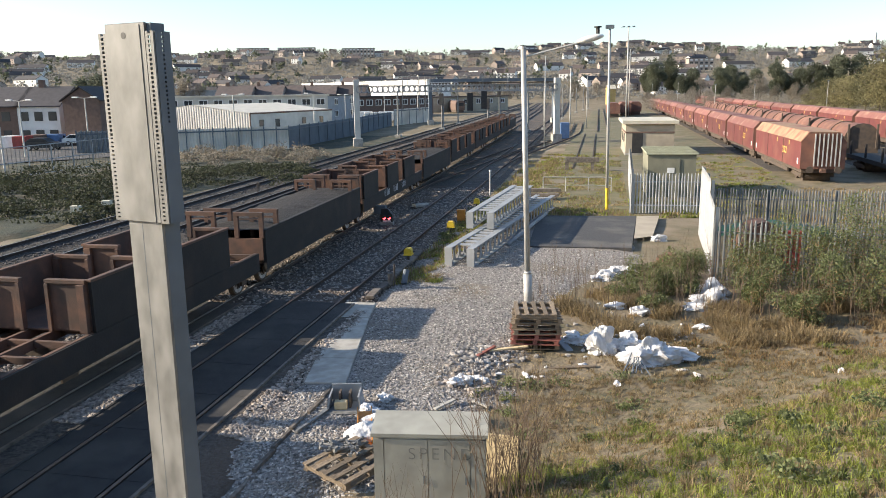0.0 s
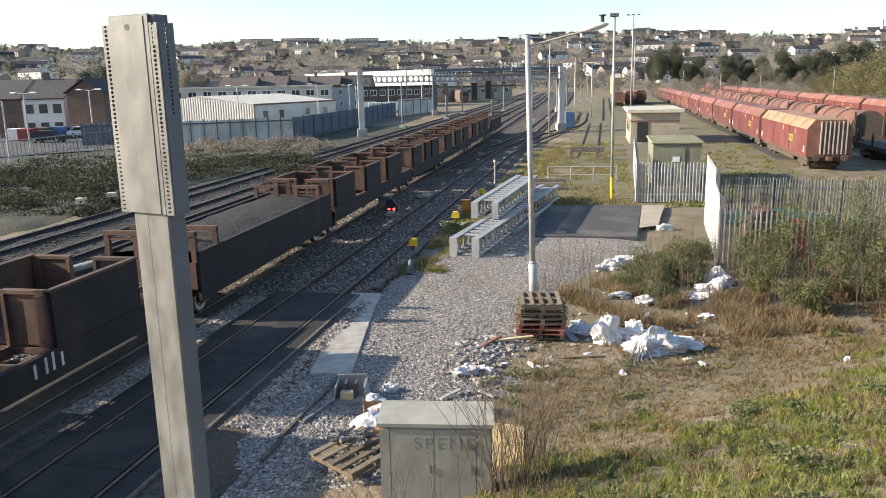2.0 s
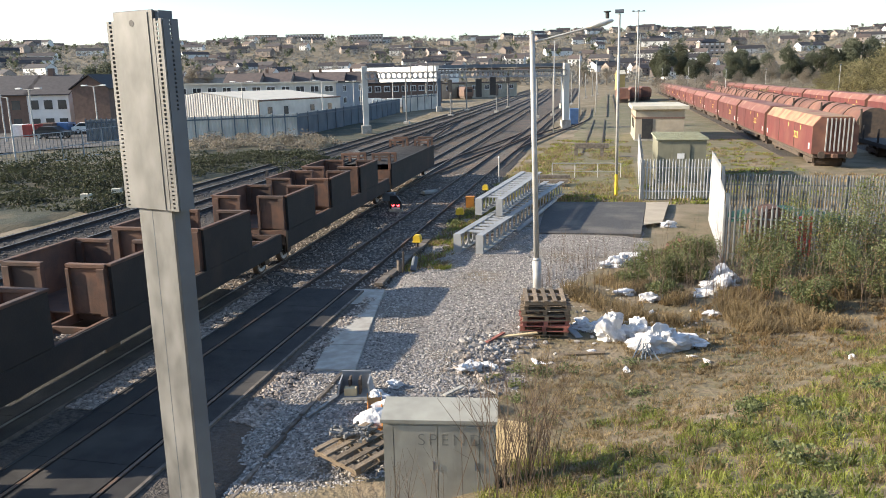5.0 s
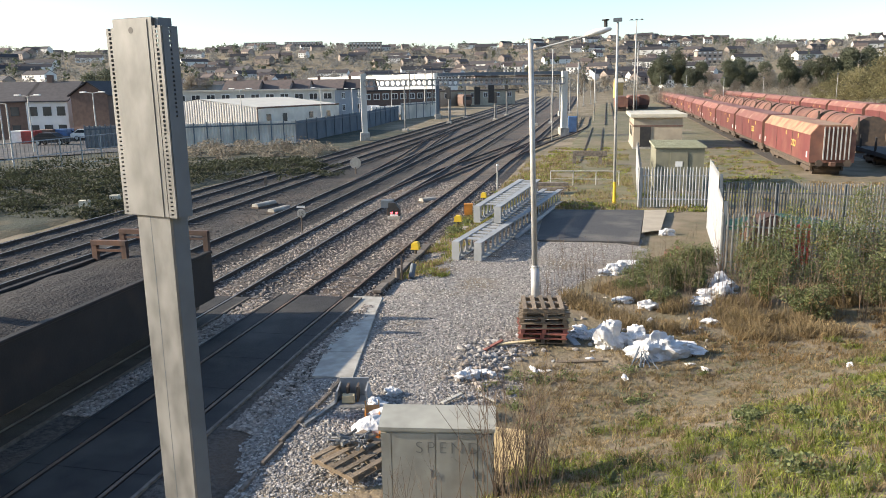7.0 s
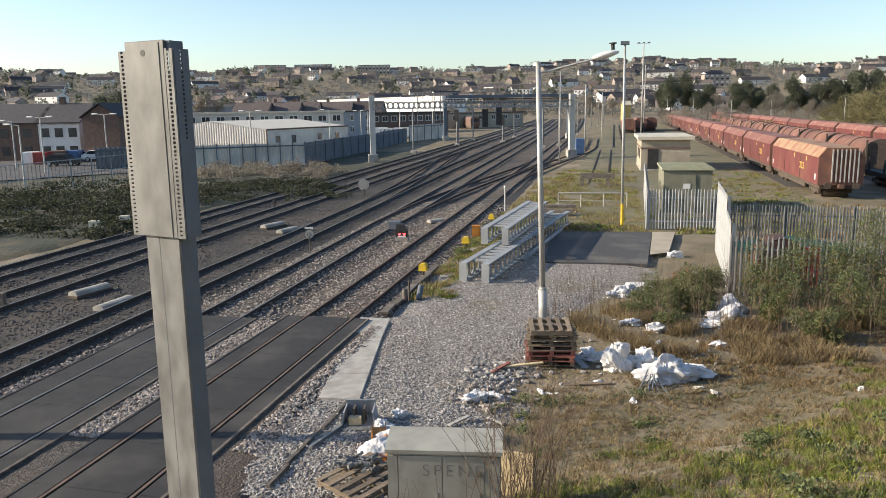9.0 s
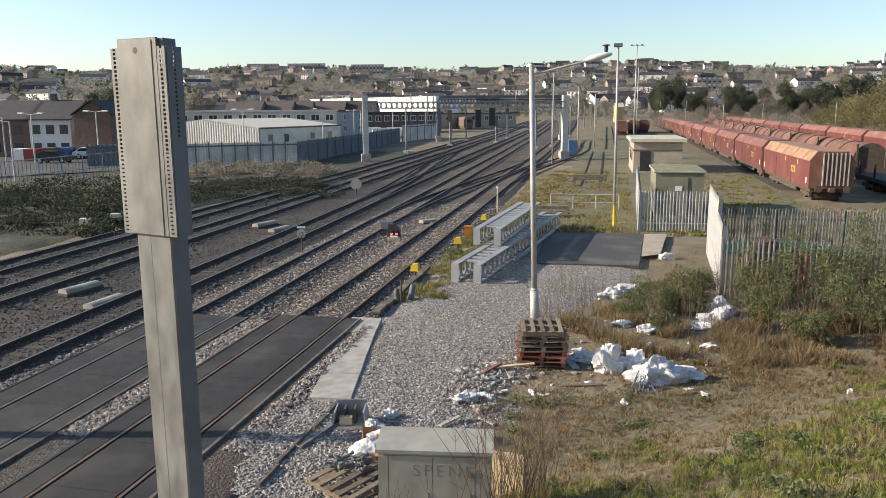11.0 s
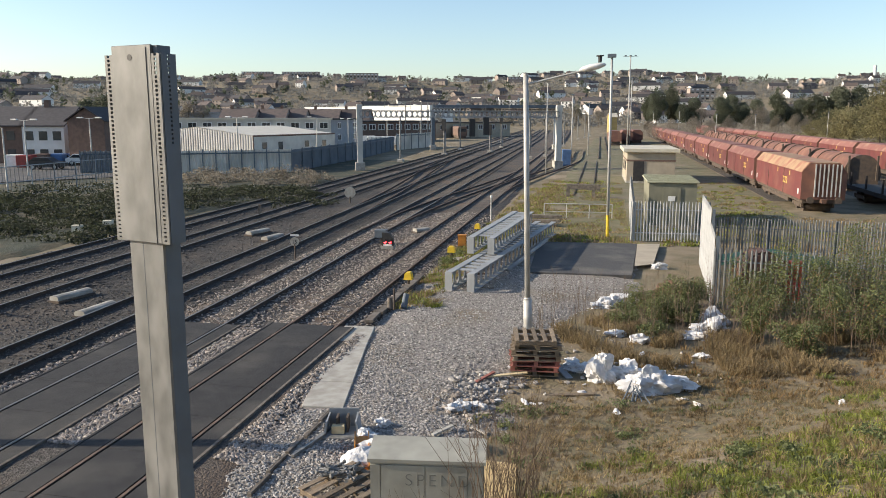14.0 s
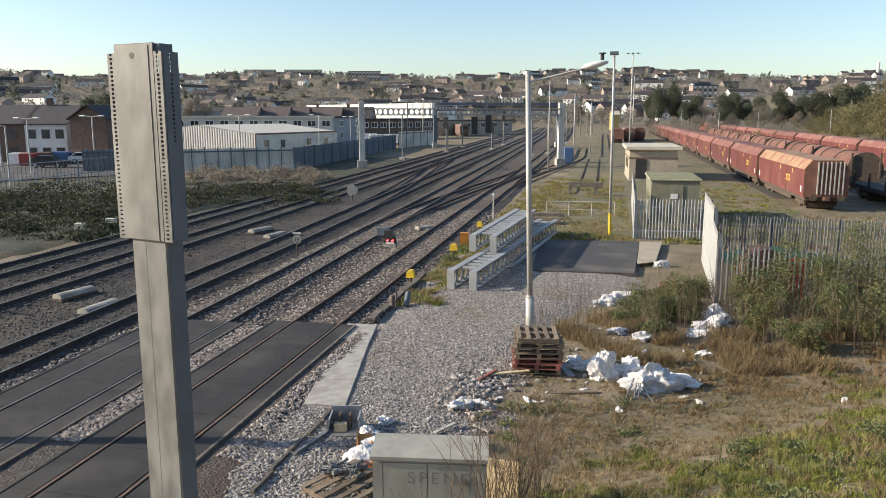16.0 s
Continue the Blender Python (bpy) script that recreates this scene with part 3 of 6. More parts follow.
def frame_end(t, y, z0, z1, matl, label=""):
    """An end frame of two leaning posts with a rail on top, on each half of the wagon."""
    for s in (-1, 1):
        m = Mesh()
        a, b = sorted((s * 0.32, s * 1.3))
        m.box(a, a + 0.14, y - 0.06, y + 0.06, z0, z1).box(b - 0.14, b, y - 0.06, y + 0.06, z0, z1)
        m.box(a, b, y - 0.075, y + 0.075, z1 - 0.1, z1 + 0.02).box(a, b, y - 0.05, y + 0.05, z0 + (z1 - z0) * 0.72, z0 + (z1 - z0) * 0.78)
        part("end_frame", m, matl, t, label)


def bin_wagon(L, bays):
    """A skeletal wagon with open steel bins along its deck."""
    t = thing("bin_wagon", Matrix(), "rusty open freight wagon with separate steel bins", "freight wagon", "train wagons")
    running_gear(t, L)
    deck = Mesh()
    for s in (-1.28, -0.35, 0.27, 1.2):
        deck.box(s, s + 0.08, 0.25, L - 0.25, 1.05, 1.25)
    y = 0.3
    while y < L - 0.3:
        deck.box(-1.2, 1.2, y, y + 0.1, 1.1, 1.235)
        y += 0.95
    part("deck_frame", deck, RUST, t, "open deck of rusty cross beams")
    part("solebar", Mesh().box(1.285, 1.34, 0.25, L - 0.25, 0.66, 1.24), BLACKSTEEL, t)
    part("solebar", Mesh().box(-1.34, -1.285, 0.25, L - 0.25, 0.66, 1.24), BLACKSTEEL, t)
    for y0, y1 in bays:
        b = part("bin", Mesh().box(-1.27, 1.27, y0, y1, 1.255, 1.29), RUST, t, "open-topped rusty steel bin")
        # near wall black, far wall rust: the near side's shade is in its colour
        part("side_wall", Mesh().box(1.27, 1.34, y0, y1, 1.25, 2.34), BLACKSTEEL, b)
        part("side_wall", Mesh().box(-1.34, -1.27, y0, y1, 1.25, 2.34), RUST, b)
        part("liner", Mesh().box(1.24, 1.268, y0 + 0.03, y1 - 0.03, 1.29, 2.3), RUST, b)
        for s in (-1.3, 1.3):
            part("top_rail", Mesh().box(s - 0.065, s + 0.065, y0 - 0.03, y1 + 0.03, 2.341, 2.4, bev=0.01), RUST, b)
        for ye, d in ((y0, -1), (y1, 1)):
            # half bulkheads with a gap in the middle, framed by lipped columns
            for s in (-1, 1):
                a, c = sorted((s * 0.3, s * 1.235))
                h = part("bulkhead", Mesh().box(a, c, ye - 0.03, ye + 0.03, 1.29, 2.3), RUST, b)
                part("lip", Mesh().box(a, c, ye - 0.08, ye + 0.06, 2.301, 2.39, bev=0.01), RUST, h)
                o = c - 0.17 if s > 0 else a
                part("column", Mesh().box(o, o + 0.17, ye - 0.13, ye - 0.031, 1.26, 2.3, bev=0.008), RUST, h)
                o = a if s > 0 else c - 0.08
                part("column", Mesh().box(o, o + 0.08, ye - 0.1, ye - 0.031, 1.26, 2.3, bev=0.008), RUST, h)
    return t


def box_wagon(L):
    """A long low-sided black wagon loaded with spoil, end frames above its sides."""
    t = thing("open_wagon", Matrix(), "black open wagon loaded with dark spoil, tall end frames", "freight wagon", "train wagons")
    running_gear(t, L)
    part("floor", Mesh().box(-1.24, 1.24, 0.35, L - 0.35, 1.05, 1.12), BLACKSTEEL, t)
    for s in (-1, 1):
        a, b = sorted((s * 1.25, s * 1.34))
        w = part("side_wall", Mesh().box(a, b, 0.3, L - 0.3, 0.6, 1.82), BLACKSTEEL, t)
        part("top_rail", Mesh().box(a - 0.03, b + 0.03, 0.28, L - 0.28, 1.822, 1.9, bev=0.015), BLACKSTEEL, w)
    for y in (0.3, L - 0.3):
        part("end_wall", Mesh().box(-1.25, 1.25, y - 0.04, y + 0.04, 0.9, 1.6), RUST, t)
        frame_end(t, y, 1.62, 2.42, RUST, "rusty end frame of two posts")
    frame_end(t, 1.5, 1.4, 2.35, RUST)
    frame_end(t, L - 1.5, 1.4, 2.35, RUST)
    m = sheet(-1.23, 1.23, 0.42, L - 0.42, 0.25, lambda x, y: 1.84 + 0.1 * (1 - (x / 1.23) ** 2) * smooth(0, 1.6, y) * smooth(0, 1.6, L - y) + 0.05 * noise.noise((x * 1.6, y * 1.6, L)))
    part("load", m, SPOIL, t, "dark heap of spoil")
    return t


# y of each wagon's leading end at 0 s; they come towards the camera at 15.11 m/s
SPEED = 15.11
CONSIST = [(7.8, 14.1, "n"), (21.9, 11.5, "l"), (33.4, 14.1, "b"), (47.5, 11.3, "l"), (58.8, 14.5, "b"), (73.4, 11.0, "s"), (84.4, 14.1, "b"), (98.5, 14.1, "b"), (112.6, 11.6, "l")]
LONG_BAYS = [(0.4, 3.0), (4.95, 7.4), (8.9, 11.7)]
SHORT_BAYS = [(0.35, 2.75), (4.0, 5.25), (6.1, 8.6)]
LEAD_BAYS = [(0.4, 3.0), (5.7, 8.0), (9.2, 11.9)]
WAGONS = []
for y0, L, kind in CONSIST:
    first = len(WHEELSETS)
    w = box_wagon(L) if kind == "l" else bin_wagon(L, {"b": LONG_BAYS, "s": SHORT_BAYS, "n": LEAD_BAYS}[kind])
    WAGONS.append((w, y0, L, WHEELSETS[first:]))
    if y0 == 33.4:
        # sprayed strokes on the side, no words
        for i, y in enumerate((4.2, 4.4, 4.7, 4.95, 5.2, 6.2, 6.45, 6.75, 7.0, 8.2, 8.5, 8.7, 8.95)):
            part("sprayed_mark", Mesh().box(1.3415, 1.345, y, y + 0.07, 0.86, 1.14 + 0.04 * (i % 3)), PALE, w, "white sprayed strokes")
tail = WAGONS[-1][0]
part("tail_lamp", Mesh().box(-0.1, 0.1, 11.4, 11.55, 1.0, 1.25, bev=0.02), YELLOW, tail)

# ---- posts and lamps of the yard ----
def lean(x, y, deg_x=0.0, deg_y=0.0, z=None):
    return pose(x, y, (ground_z(x, y) if z is None else z) - 0.03, deg_x, deg_y, 0)


def lamp_post():
    t = thing("lamp_post", lean(-2.12, 21.6, 0, -1.6), "grey tubular lamp post with a long arm", "lamp post")
    part("base_sleeve", Mesh().rod((0, 0, 0), (0, 0, 1.15), 0.13, 0.125, n=14).rod((0, 0, 1.15), (0, 0, 1.22), 0.125, 0.085, n=14), POLE, t, smooth=True)
    part("pole", Mesh().rod((0, 0, 1.2), (0, 0, 7.5), 0.083, 0.07, n=12), POLE, t, smooth=True)
    part("arm", Mesh().rod((0, 0, 7.22), (1.6, 0.1, 7.55), 0.028, n=8).rod((0, 0, 7.45), (0.0, 0, 7.52), 0.075, n=12), POLE, t)
    head = Mesh()
    prof = [(0, 0.03), (0.08, 0.1), (0.25, 0.14), (0.5, 0.12), (0.68, 0.06), (0.72, 0.0)]
    n = 10
    vs = []
    for px, r in prof:
        for k in range(n):
            a = 2 * math.pi * k / n
            vs.append((1.45 + px, 0.1 + r * 1.1 * math.cos(a), 7.56 + px * 0.17 + r * 0.7 * math.sin(a)))
    fs = [(i * n + k, i * n + (k + 1) % n, (i + 1) * n + (k + 1) % n, (i + 1) * n + k) for i in range(5) for k in range(n)]
    h = part("lantern", head.add(vs, fs), WHITE, t, "pale oval street-lamp head", smooth=True)
    part("photocell", Mesh().rod((2.0, 0.1, 7.74), (2.0, 0.1, 7.9), 0.05, n=8).rod((2.0, 0.1, 7.9), (2.0, 0.1, 7.93), 0.1, n=8), BLACK, h)


lamp_post()


def flood_pole(x, y, h, band=0.0, z=None, heads=1, leany=0.0, r=0.08):
    t = thing("floodlight_pole", lean(x, y, 0, leany, z), "slender grey lighting pole" + (" with a yellow painted foot" if band else " in the yard"), "lamp post", "yard lighting poles")
    part("pole", Mesh().rod((0, 0, band), (0, 0, h), r, r * 0.7, n=8), POLE, t, smooth=True)
    if band:
        part("painted_foot", Mesh().rod((0, 0, 0), (0, 0, band), r * 1.04, n=8), YELLOW, t, "yellow painted foot")
    for i in range(heads):
        a = (i - (heads - 1) / 2) * 0.9
        part("floodlight", Mesh().box(a - 0.22, a + 0.22, -0.15, 0.15, h + 0.02, h + 0.2, bev=0.02), GALV_DARK, t)
    if heads > 1:
        part("crossbar", Mesh().rod((-heads * 0.45, 0, h), (heads * 0.45, 0, h), 0.035, n=6), POLE, t)
    return t


flood_pole(0.05, 41.3, 9.35, 1.25, leany=-0.6)
flood_pole(3.2, 150, 17.5, heads=3, r=0.14)
flood_pole(4.6, 190, 15.5, heads=1, r=0.12)
flood_pole(-7.0, 88, 10.2, heads=0, r=0.07)
flood_pole(-5.0, 105, 9.2, heads=1, r=0.09)
flood_pole(-3.5, 130, 8.5, heads=1, r=0.08)
for x, y, h in ((24, 190, 7.0), (36, 210, 7.0), (48, 190, 7.5), (58, 165, 7.0), (19, 230, 8), (70, 160, 7), (13.5, 260, 8), (82, 152, 7)):
    flood_pole(x, y, h, r=0.07)

# ---- palisade fences ----
PALE_MESH = Mesh().add([(x, y, z) for z, q in ((0.05, 1.0), (1.95, 1.0), (2.1, 0.3)) for x, y in ((-0.036 * q, 0.01), (-0.018 * q, -0.016), (0.018 * q, -0.016), (0.036 * q, 0.01), (0.0, 0.006))],
                       [(5 * a + k, 5 * a + (k + 1) % 5, 5 * a + 5 + (k + 1) % 5, 5 * a + 5 + k) for a in (0, 1) for k in range(5)] + [(4, 3, 2, 1, 0), (10, 11, 12, 13, 14)])
PALE_MESH = PALE_MESH.data("pale", PALISADE)


PALE_OLD_SHADED = PALE_MESH.copy()
PALE_OLD_SHADED.materials[0] = FENCE_OLD_SHADED


def palisade(x0, y0, x1, y1, label, height=1.0, step=0.155, old=False):
    d = Vector((x1 - x0, y1 - y0, 0))
    L = d.length
    yaw = math.degrees(math.atan2(d.y, d.x))
    z = min(ground_z(x0, y0), ground_z(x1, y1))
    t = thing("palisade_fence", pose(x0, y0, z, 0, 0, yaw), label, "fence", "palisade fences")
    n = int(L / step)
    for i in range(n + 1):
        p = part("pale", PALE_OLD_SHADED if old else PALE_MESH, PALISADE, t)
        p.location = (i * L / n, rnd(-0.004, 0.004), rnd(-0.01, 0.01))
        p.scale = (1, 1, height)
        p.rotation_euler = (0, radians(rnd(-0.5, 0.5)), 0)
    for zr in (0.45, 1.65):
        part("rail", Mesh().box(0, L, 0.014, 0.05, zr * height - 0.025, zr * height + 0.025), FENCE_OLD_SHADED if old else PALISADE, t)
    k = max(1, round(L / 2.75))
    for i in range(k + 1):
        part("post", Mesh().box(i * L / k - 0.05, i * L / k + 0.05, 0.052, 0.152, -0.1, 2.05 * height), GALV_DARK, t)
    return t


palisade(1.25, 40.4, 4.7, 40.6, "grey steel palisade fence round the hut")
palisade(1.55, 58.0, 1.25, 40.4, "grey steel palisade fence round the hut")
palisade(3.75, 29.5, 3.5, 26.3, "bright galvanised steel palisade fence", 1.2)
palisade(4.0, 34.5, 3.75, 29.6, "tall bright galvanised steel palisade gate", 1.46)
# old=True picks the pales with bramble and fence shade in their colour
palisade(3.55, 26.2, 14.5, 24.7, "galvanised palisade fence overgrown with brambles", old=True)
palisade(4.1, 34.6, 17.5, 34.3, "weathered palisade fence of the sidings, greyed as in shade", step=0.125, old=True)

# low tubular barrier
t = thing("tube_barrier", lean(-3.9, 48.5), "low pale tubular steel barrier", "barrier")
part("rail", Mesh().rod((0, 0, 1.0), (4.2, 0.2, 1.0), 0.03, n=8), POLE, t)
part("rail", Mesh().rod((0, 0, 0.5), (4.2, 0.2, 0.5), 0.02, n=8), POLE, t)
for i in range(4):
    part("post", Mesh().rod((i * 1.4, i * 0.066, 0), (i * 1.4, i * 0.066, 1.02), 0.03, n=8), POLE, t)


# ---- steel beams stacked in the yard ----
def castellated(L, h, w):
    """An I beam with round holes through its web."""
    m = Mesh()
    m.box(-w / 2, w / 2, 0, L, 0, 0.03).box(-w / 2, w / 2, 0, L, h - 0.03, h)
    n = int(L / 0.62)
    p = L / n
    r = 0.23 * h / 0.7
    zc = h / 2
    k = 12
    for i in range(n):
        yc = (i + 0.5) * p
        ring = [(yc + r * math.cos(2 * math.pi * a / k), zc + r * 1.15 * math.sin(2 * math.pi * a / k)) for a in range(k)]
        out = []
        for a in range(k):
            c, s = math.cos(2 * math.pi * a / k), math.sin(2 * math.pi * a / k)
            q = 1 / max(abs(c), abs(s))
            out.append((yc + p / 2 * c * q, zc + (h / 2 - 0.03) * s * q))
        for x in (-0.012, 0.012):
            vs = [(x, a, b) for a, b in ring + out]
            m.add(vs, [(a, (a + 1) % k, k + (a + 1) % k, k + a) for a in range(k)])
        m.add([(x, a, b) for x in (-0.012, 0.012) for a, b in ring], [(a, (a + 1) % k, k + (a + 1) % k, k + a) for a in range(k)])
    return m


def boom(x, y, z, L, yaw, gap):
    t = thing("steel_boom", pose(x, y, z, 0, 0, yaw), "grey primed twin-beam steel boom with round web holes", "steel beam", "stacked steel booms")
    me = castellated(L, 0.68, 0.26).data("beam", PRIMER)
    for s in (0, gap):
        b = part("beam", me, PRIMER, t)
        b.location = (s, 0, 0)
        part("end_plate", Mesh().box(s - 0.14, s + 0.14, -0.02, 0.0, 0, 0.68), PRIMER, t)
    for i in range(int(L / 0.62)):
        if i > 0:
            part("batten", Mesh().box(0.13, gap - 0.13, i * 0.62 + 0.1, i * 0.62 + 0.42, 0.62, 0.655), PRIMER, t)
    return t


boom(-5.52, 26.6, -0.09, 14.8, -7.4, 0.84)
boom(-5.42, 30.5, 0.6, 9.3, -4.5, 0.86)
for y in (27.5, 32, 37):
    single("timber_bearer", Mesh().box(-1.0, 1.0, -0.1, 0.1, -0.16, 0.0), WOOD, "rough timber bearer under the steel booms", "timber", "timber bearers", m=pose(-5.1 + (y - 26.5) * 0.13, y, -0.092, 0, 0, -7.4))
for i in range(3):
    single("timber_stack", Mesh().box(-1.6, 1.6, -0.13, 0.13, 0, 0.2, bev=0.01), SLEEPER, "old timber sleeper lying in a stack", "timber", "stacked sleepers", m=pose(-4.4 + 0.1 * i, 44.5 + 0.32 * i, -0.2 + 0.22 * i, 0, 0, rnd(-3, 3)))
single("steel_tube", Mesh().rod((0, 0, 0.1), (0.9, 8.0, 0.1), 0.1, n=10), PRIMER, "grey steel tube lying beside the booms", "steel tube", m=pose(-3.85, 30.6, -0.12), smooth=True)


# ---- small lineside things ----
def point_box(x, y, m, name, label, s=0.28):
    z = ground_z(x, y) + 0.05
    t = thing(name, pose(x, y, z, 0, 0, rnd(-10, 10)), label, "lineside box", "lineside boxes")
    part("post", Mesh().rod((0, 0, -0.1), (0, 0, 0.42), 0.05, n=8), BOGIE, t)
    part("housing", Mesh().prism([(-s / 2, 0.4), (s / 2, 0.4), (s / 2, 0.56), (s / 2 - 0.06, 0.63), (-s / 2 + 0.06, 0.63), (-s / 2, 0.56)], -s / 2, s / 2), m, t)
    part("lid", Mesh().box(-s / 2 - 0.02, s / 2 + 0.02, -s / 2 - 0.02, s / 2 + 0.02, 0.36, 0.4), m, t)


point_box(-7.2, 27.3, YELLOW, "yellow_box", "yellow lineside box on a short post")
point_box(-6.8, 33.4, YELLOW, "yellow_box", "yellow lineside box on a short post", 0.32)
point_box(-6.9, 41.0, YELLOW, "yellow_box", "yellow lineside box on a short post")
t = thing("orange_cabinet", pose(-7.0, 37.0, -0.2, 0, 0, 8), "rusty orange lineside cabinet", "cabinet")
part("body", Mesh().box(-0.2, 0.2, -0.15, 0.15, 0, 0.52, bev=0.015), ORANGE, t)
part("lid", Mesh().box(-0.22, 0.22, -0.17, 0.17, 0.521, 0.56), ORANGE, t)
part("door", Mesh().box(-0.17, 0.17, -0.166, -0.151, 0.05, 0.48), ORANGE, t)
t = thing("concrete_trough", Matrix(), "broken line of concrete cable trough", "cable trough")
for i in range(7):
    y = 22.0 + i * 1.02
    part("lid", Mesh().box(-0.13, 0.13, 0, 0.99, 0, 0.1, bev=0.01, m=pose(T1(y) + 1.4 + rnd(-0.02, 0.02), y, -0.17, rnd(-1, 1), rnd(-2, 2), rnd(-2, 2) + 0.8)), SLEEPER, t)
# timbers by the yellow box
for x, y, L, a in ((-6.5, 28.0, 1.8, -60), (-6.2, 28.7, 1.7, -72), (-5.9, 29.6, 1.3, -80)):
    single("timber_baulk", Mesh().box(-0.11, 0.11, 0, L, 0, 0.14, bev=0.01), WOOD if a == -60 else RUST, "old timber baulk lying in the weeds", "timber", "timber baulks", m=pose(x, y, ground_z(x, y) + 0.02, 0, 0, a))

t = thing("ground_signal", pose(-10.35, 35.4, -0.2, 0, 0, 4), "dwarf ground signal showing two red lights", "railway signal")
part("base", Mesh().box(-0.3, 0.3, -0.2, 0.2, 0, 0.15), CONCRETE, t)
hd = part("head", Mesh().prism([(-0.28, 0.15), (0.28, 0.15), (0.28, 0.5), (0.05, 0.8), (-0.28, 0.8)], -0.12, 0.12), BLACK, t)
for x in (-0.12, 0.12):
    part("red_light", Mesh().rod((x, -0.121, 0.34), (x, -0.135, 0.34), 0.065, n=14), REDLAMP, hd, "lit red lens")
    part("hood", Mesh().rod((x, -0.122, 0.42), (x, -0.22, 0.42), 0.07, n=10), BLACK, hd)
part("number_plate", Mesh().box(-0.2, 0.2, -0.14, -0.122, 0.16, 0.24), WHITE, t, "pale plate")
t = thing("relay_box", pose(-11.05, 36.6, -0.2, 0, 0, 4), "small grey lineside relay box on legs", "lineside box")
part("body", Mesh().box(-0.3, 0.3, -0.2, 0.2, 0.35, 0.75, bev=0.02), GALV_DARK, t)
part("leg", Mesh().box(-0.04, 0.04, -0.04, 0.04, -0.05, 0.35), BOGIE, t)

t = thing("speed_sign", pose(-13.65, 31.8, -0.25, 0, 0, 8), "weathered round speed board reading 15", "railway sign")
part("post", Mesh().rod((0, 0, 0), (0, 0, 0.75), 0.035, n=8), BOGIE, t)
disc = part("disc", Mesh().rod((0, -0.02, 0.85), (0, 0.0, 0.85), 0.2, n=28), CONCRETE, t)
part("plate", Mesh().box(-0.19, 0.19, -0.02, 0.0, 1.1, 1.19), WHITE, t)
fc = bpy.data.curves.new("numerals", "FONT")
fc.body, fc.size, fc.align_x, fc.extrude = "15", 0.24, "CENTER", 0.002
fc.materials.append(BLACK)
fo = new("numerals", fc)
fo.parent, fo.location, fo.rotation_euler = disc, (0, -0.024, 0.765), (radians(90), 0, 0)
t = thing("round_target", pose(-18.85, 54.5, -0.25, 0, 0, 8), "grey round board on a low post beside the track", "railway sign")
part("post", Mesh().rod((0, 0, 0), (0, 0, 0.5), 0.06, n=8), BOGIE, t)
part("disc", Mesh().rod((0, -0.03, 0.8), (0, 0.03, 0.8), 0.42, n=24), CONCRETE, t)


def point_motor(x, y, L, yaw):
    t = thing("point_motor", pose(x, y, -0.2, 0, 0, yaw), "long pale grey point machine cover beside the track", "point machine", "point machines")
    part("cover", Mesh().prism([(-0.2, 0.05), (0.2, 0.05), (0.2, 0.13), (0.16, 0.19), (0.06, 0.22), (-0.06, 0.22), (-0.16, 0.19), (-0.2, 0.13)], -L / 2, L / 2), CONCRETE, t)
    part("base", Mesh().box(-0.27, 0.27, -L / 2 - 0.05, L / 2 + 0.05, -0.03, 0.048), BOGIE, t)


point_motor(-18.4, 23.1, 1.5, -10)
point_motor(-16.25, 21.5, 1.5, -4)
point_motor(-18.7, 38.6, 1.6, -14)
point_motor(-17.1, 37.0, 1.5, -10)
point_motor(-10.1, 41.2, 0.9, -40)
for x, y in ((-19.6, 20.4), (-22.6, 47)):
    single("marker_post", Mesh().box(-0.08, 0.08, -0.08, 0.08, 0, 0.7, bev=0.01), SLEEPER, "short weathered marker post in the ballast", "post", "marker posts", m=pose(x, y, -0.3, 0, 3, 10))
for x, y in ((-28.2, 36.3), (-27.8, 38.4), (-30.5, 62)):
    t = thing("lineside_case", pose(x, y, -0.3, 0, 0, 12), "small grey-yellow equipment case on the verge", "lineside box", "verge cases")
    part("body", Mesh().box(-0.25, 0.25, -0.18, 0.18, 0.2, 0.6, bev=0.02), CREAM, t)
    part("leg", Mesh().box(-0.05, 0.05, -0.05, 0.05, 0, 0.2), BOGIE, t)
t = thing("white_marker", lean(-7.1, 47.3), "thin white marker post by the track", "post")
part("post", Mesh().rod((0, 0, 0), (0, 0, 1.5), 0.05, n=8), POLE, t)
part("cap", Mesh().rod((0, 0, 1.5), (0, 0, 1.62), 0.07, n=8), WHITE, t)
t = thing("buffer_stop", lean(-1.9, 61.5), "low dark timber buffer stop", "buffer stop")
part("beam", Mesh().box(-1.3, 1.3, -0.15, 0.15, 0.75, 1.15, bev=0.02), SLEEPER, t)
for x in (-1.2, 0.8):
    part("post", Mesh().box(x - 0.13, x + 0.13, -0.1, 0.14, 0, 0.75), SLEEPER, t)
for x in (-2.7, -1.2):
    single("yard_rail", Mesh().box(-0.05, 0.05, 0, 50, 0, 0.14), RAIL, "old rail of a lifted siding in the grass", "rail", "old siding rails", m=pose(x, 63, -0.22, 0, 0, 0.6))

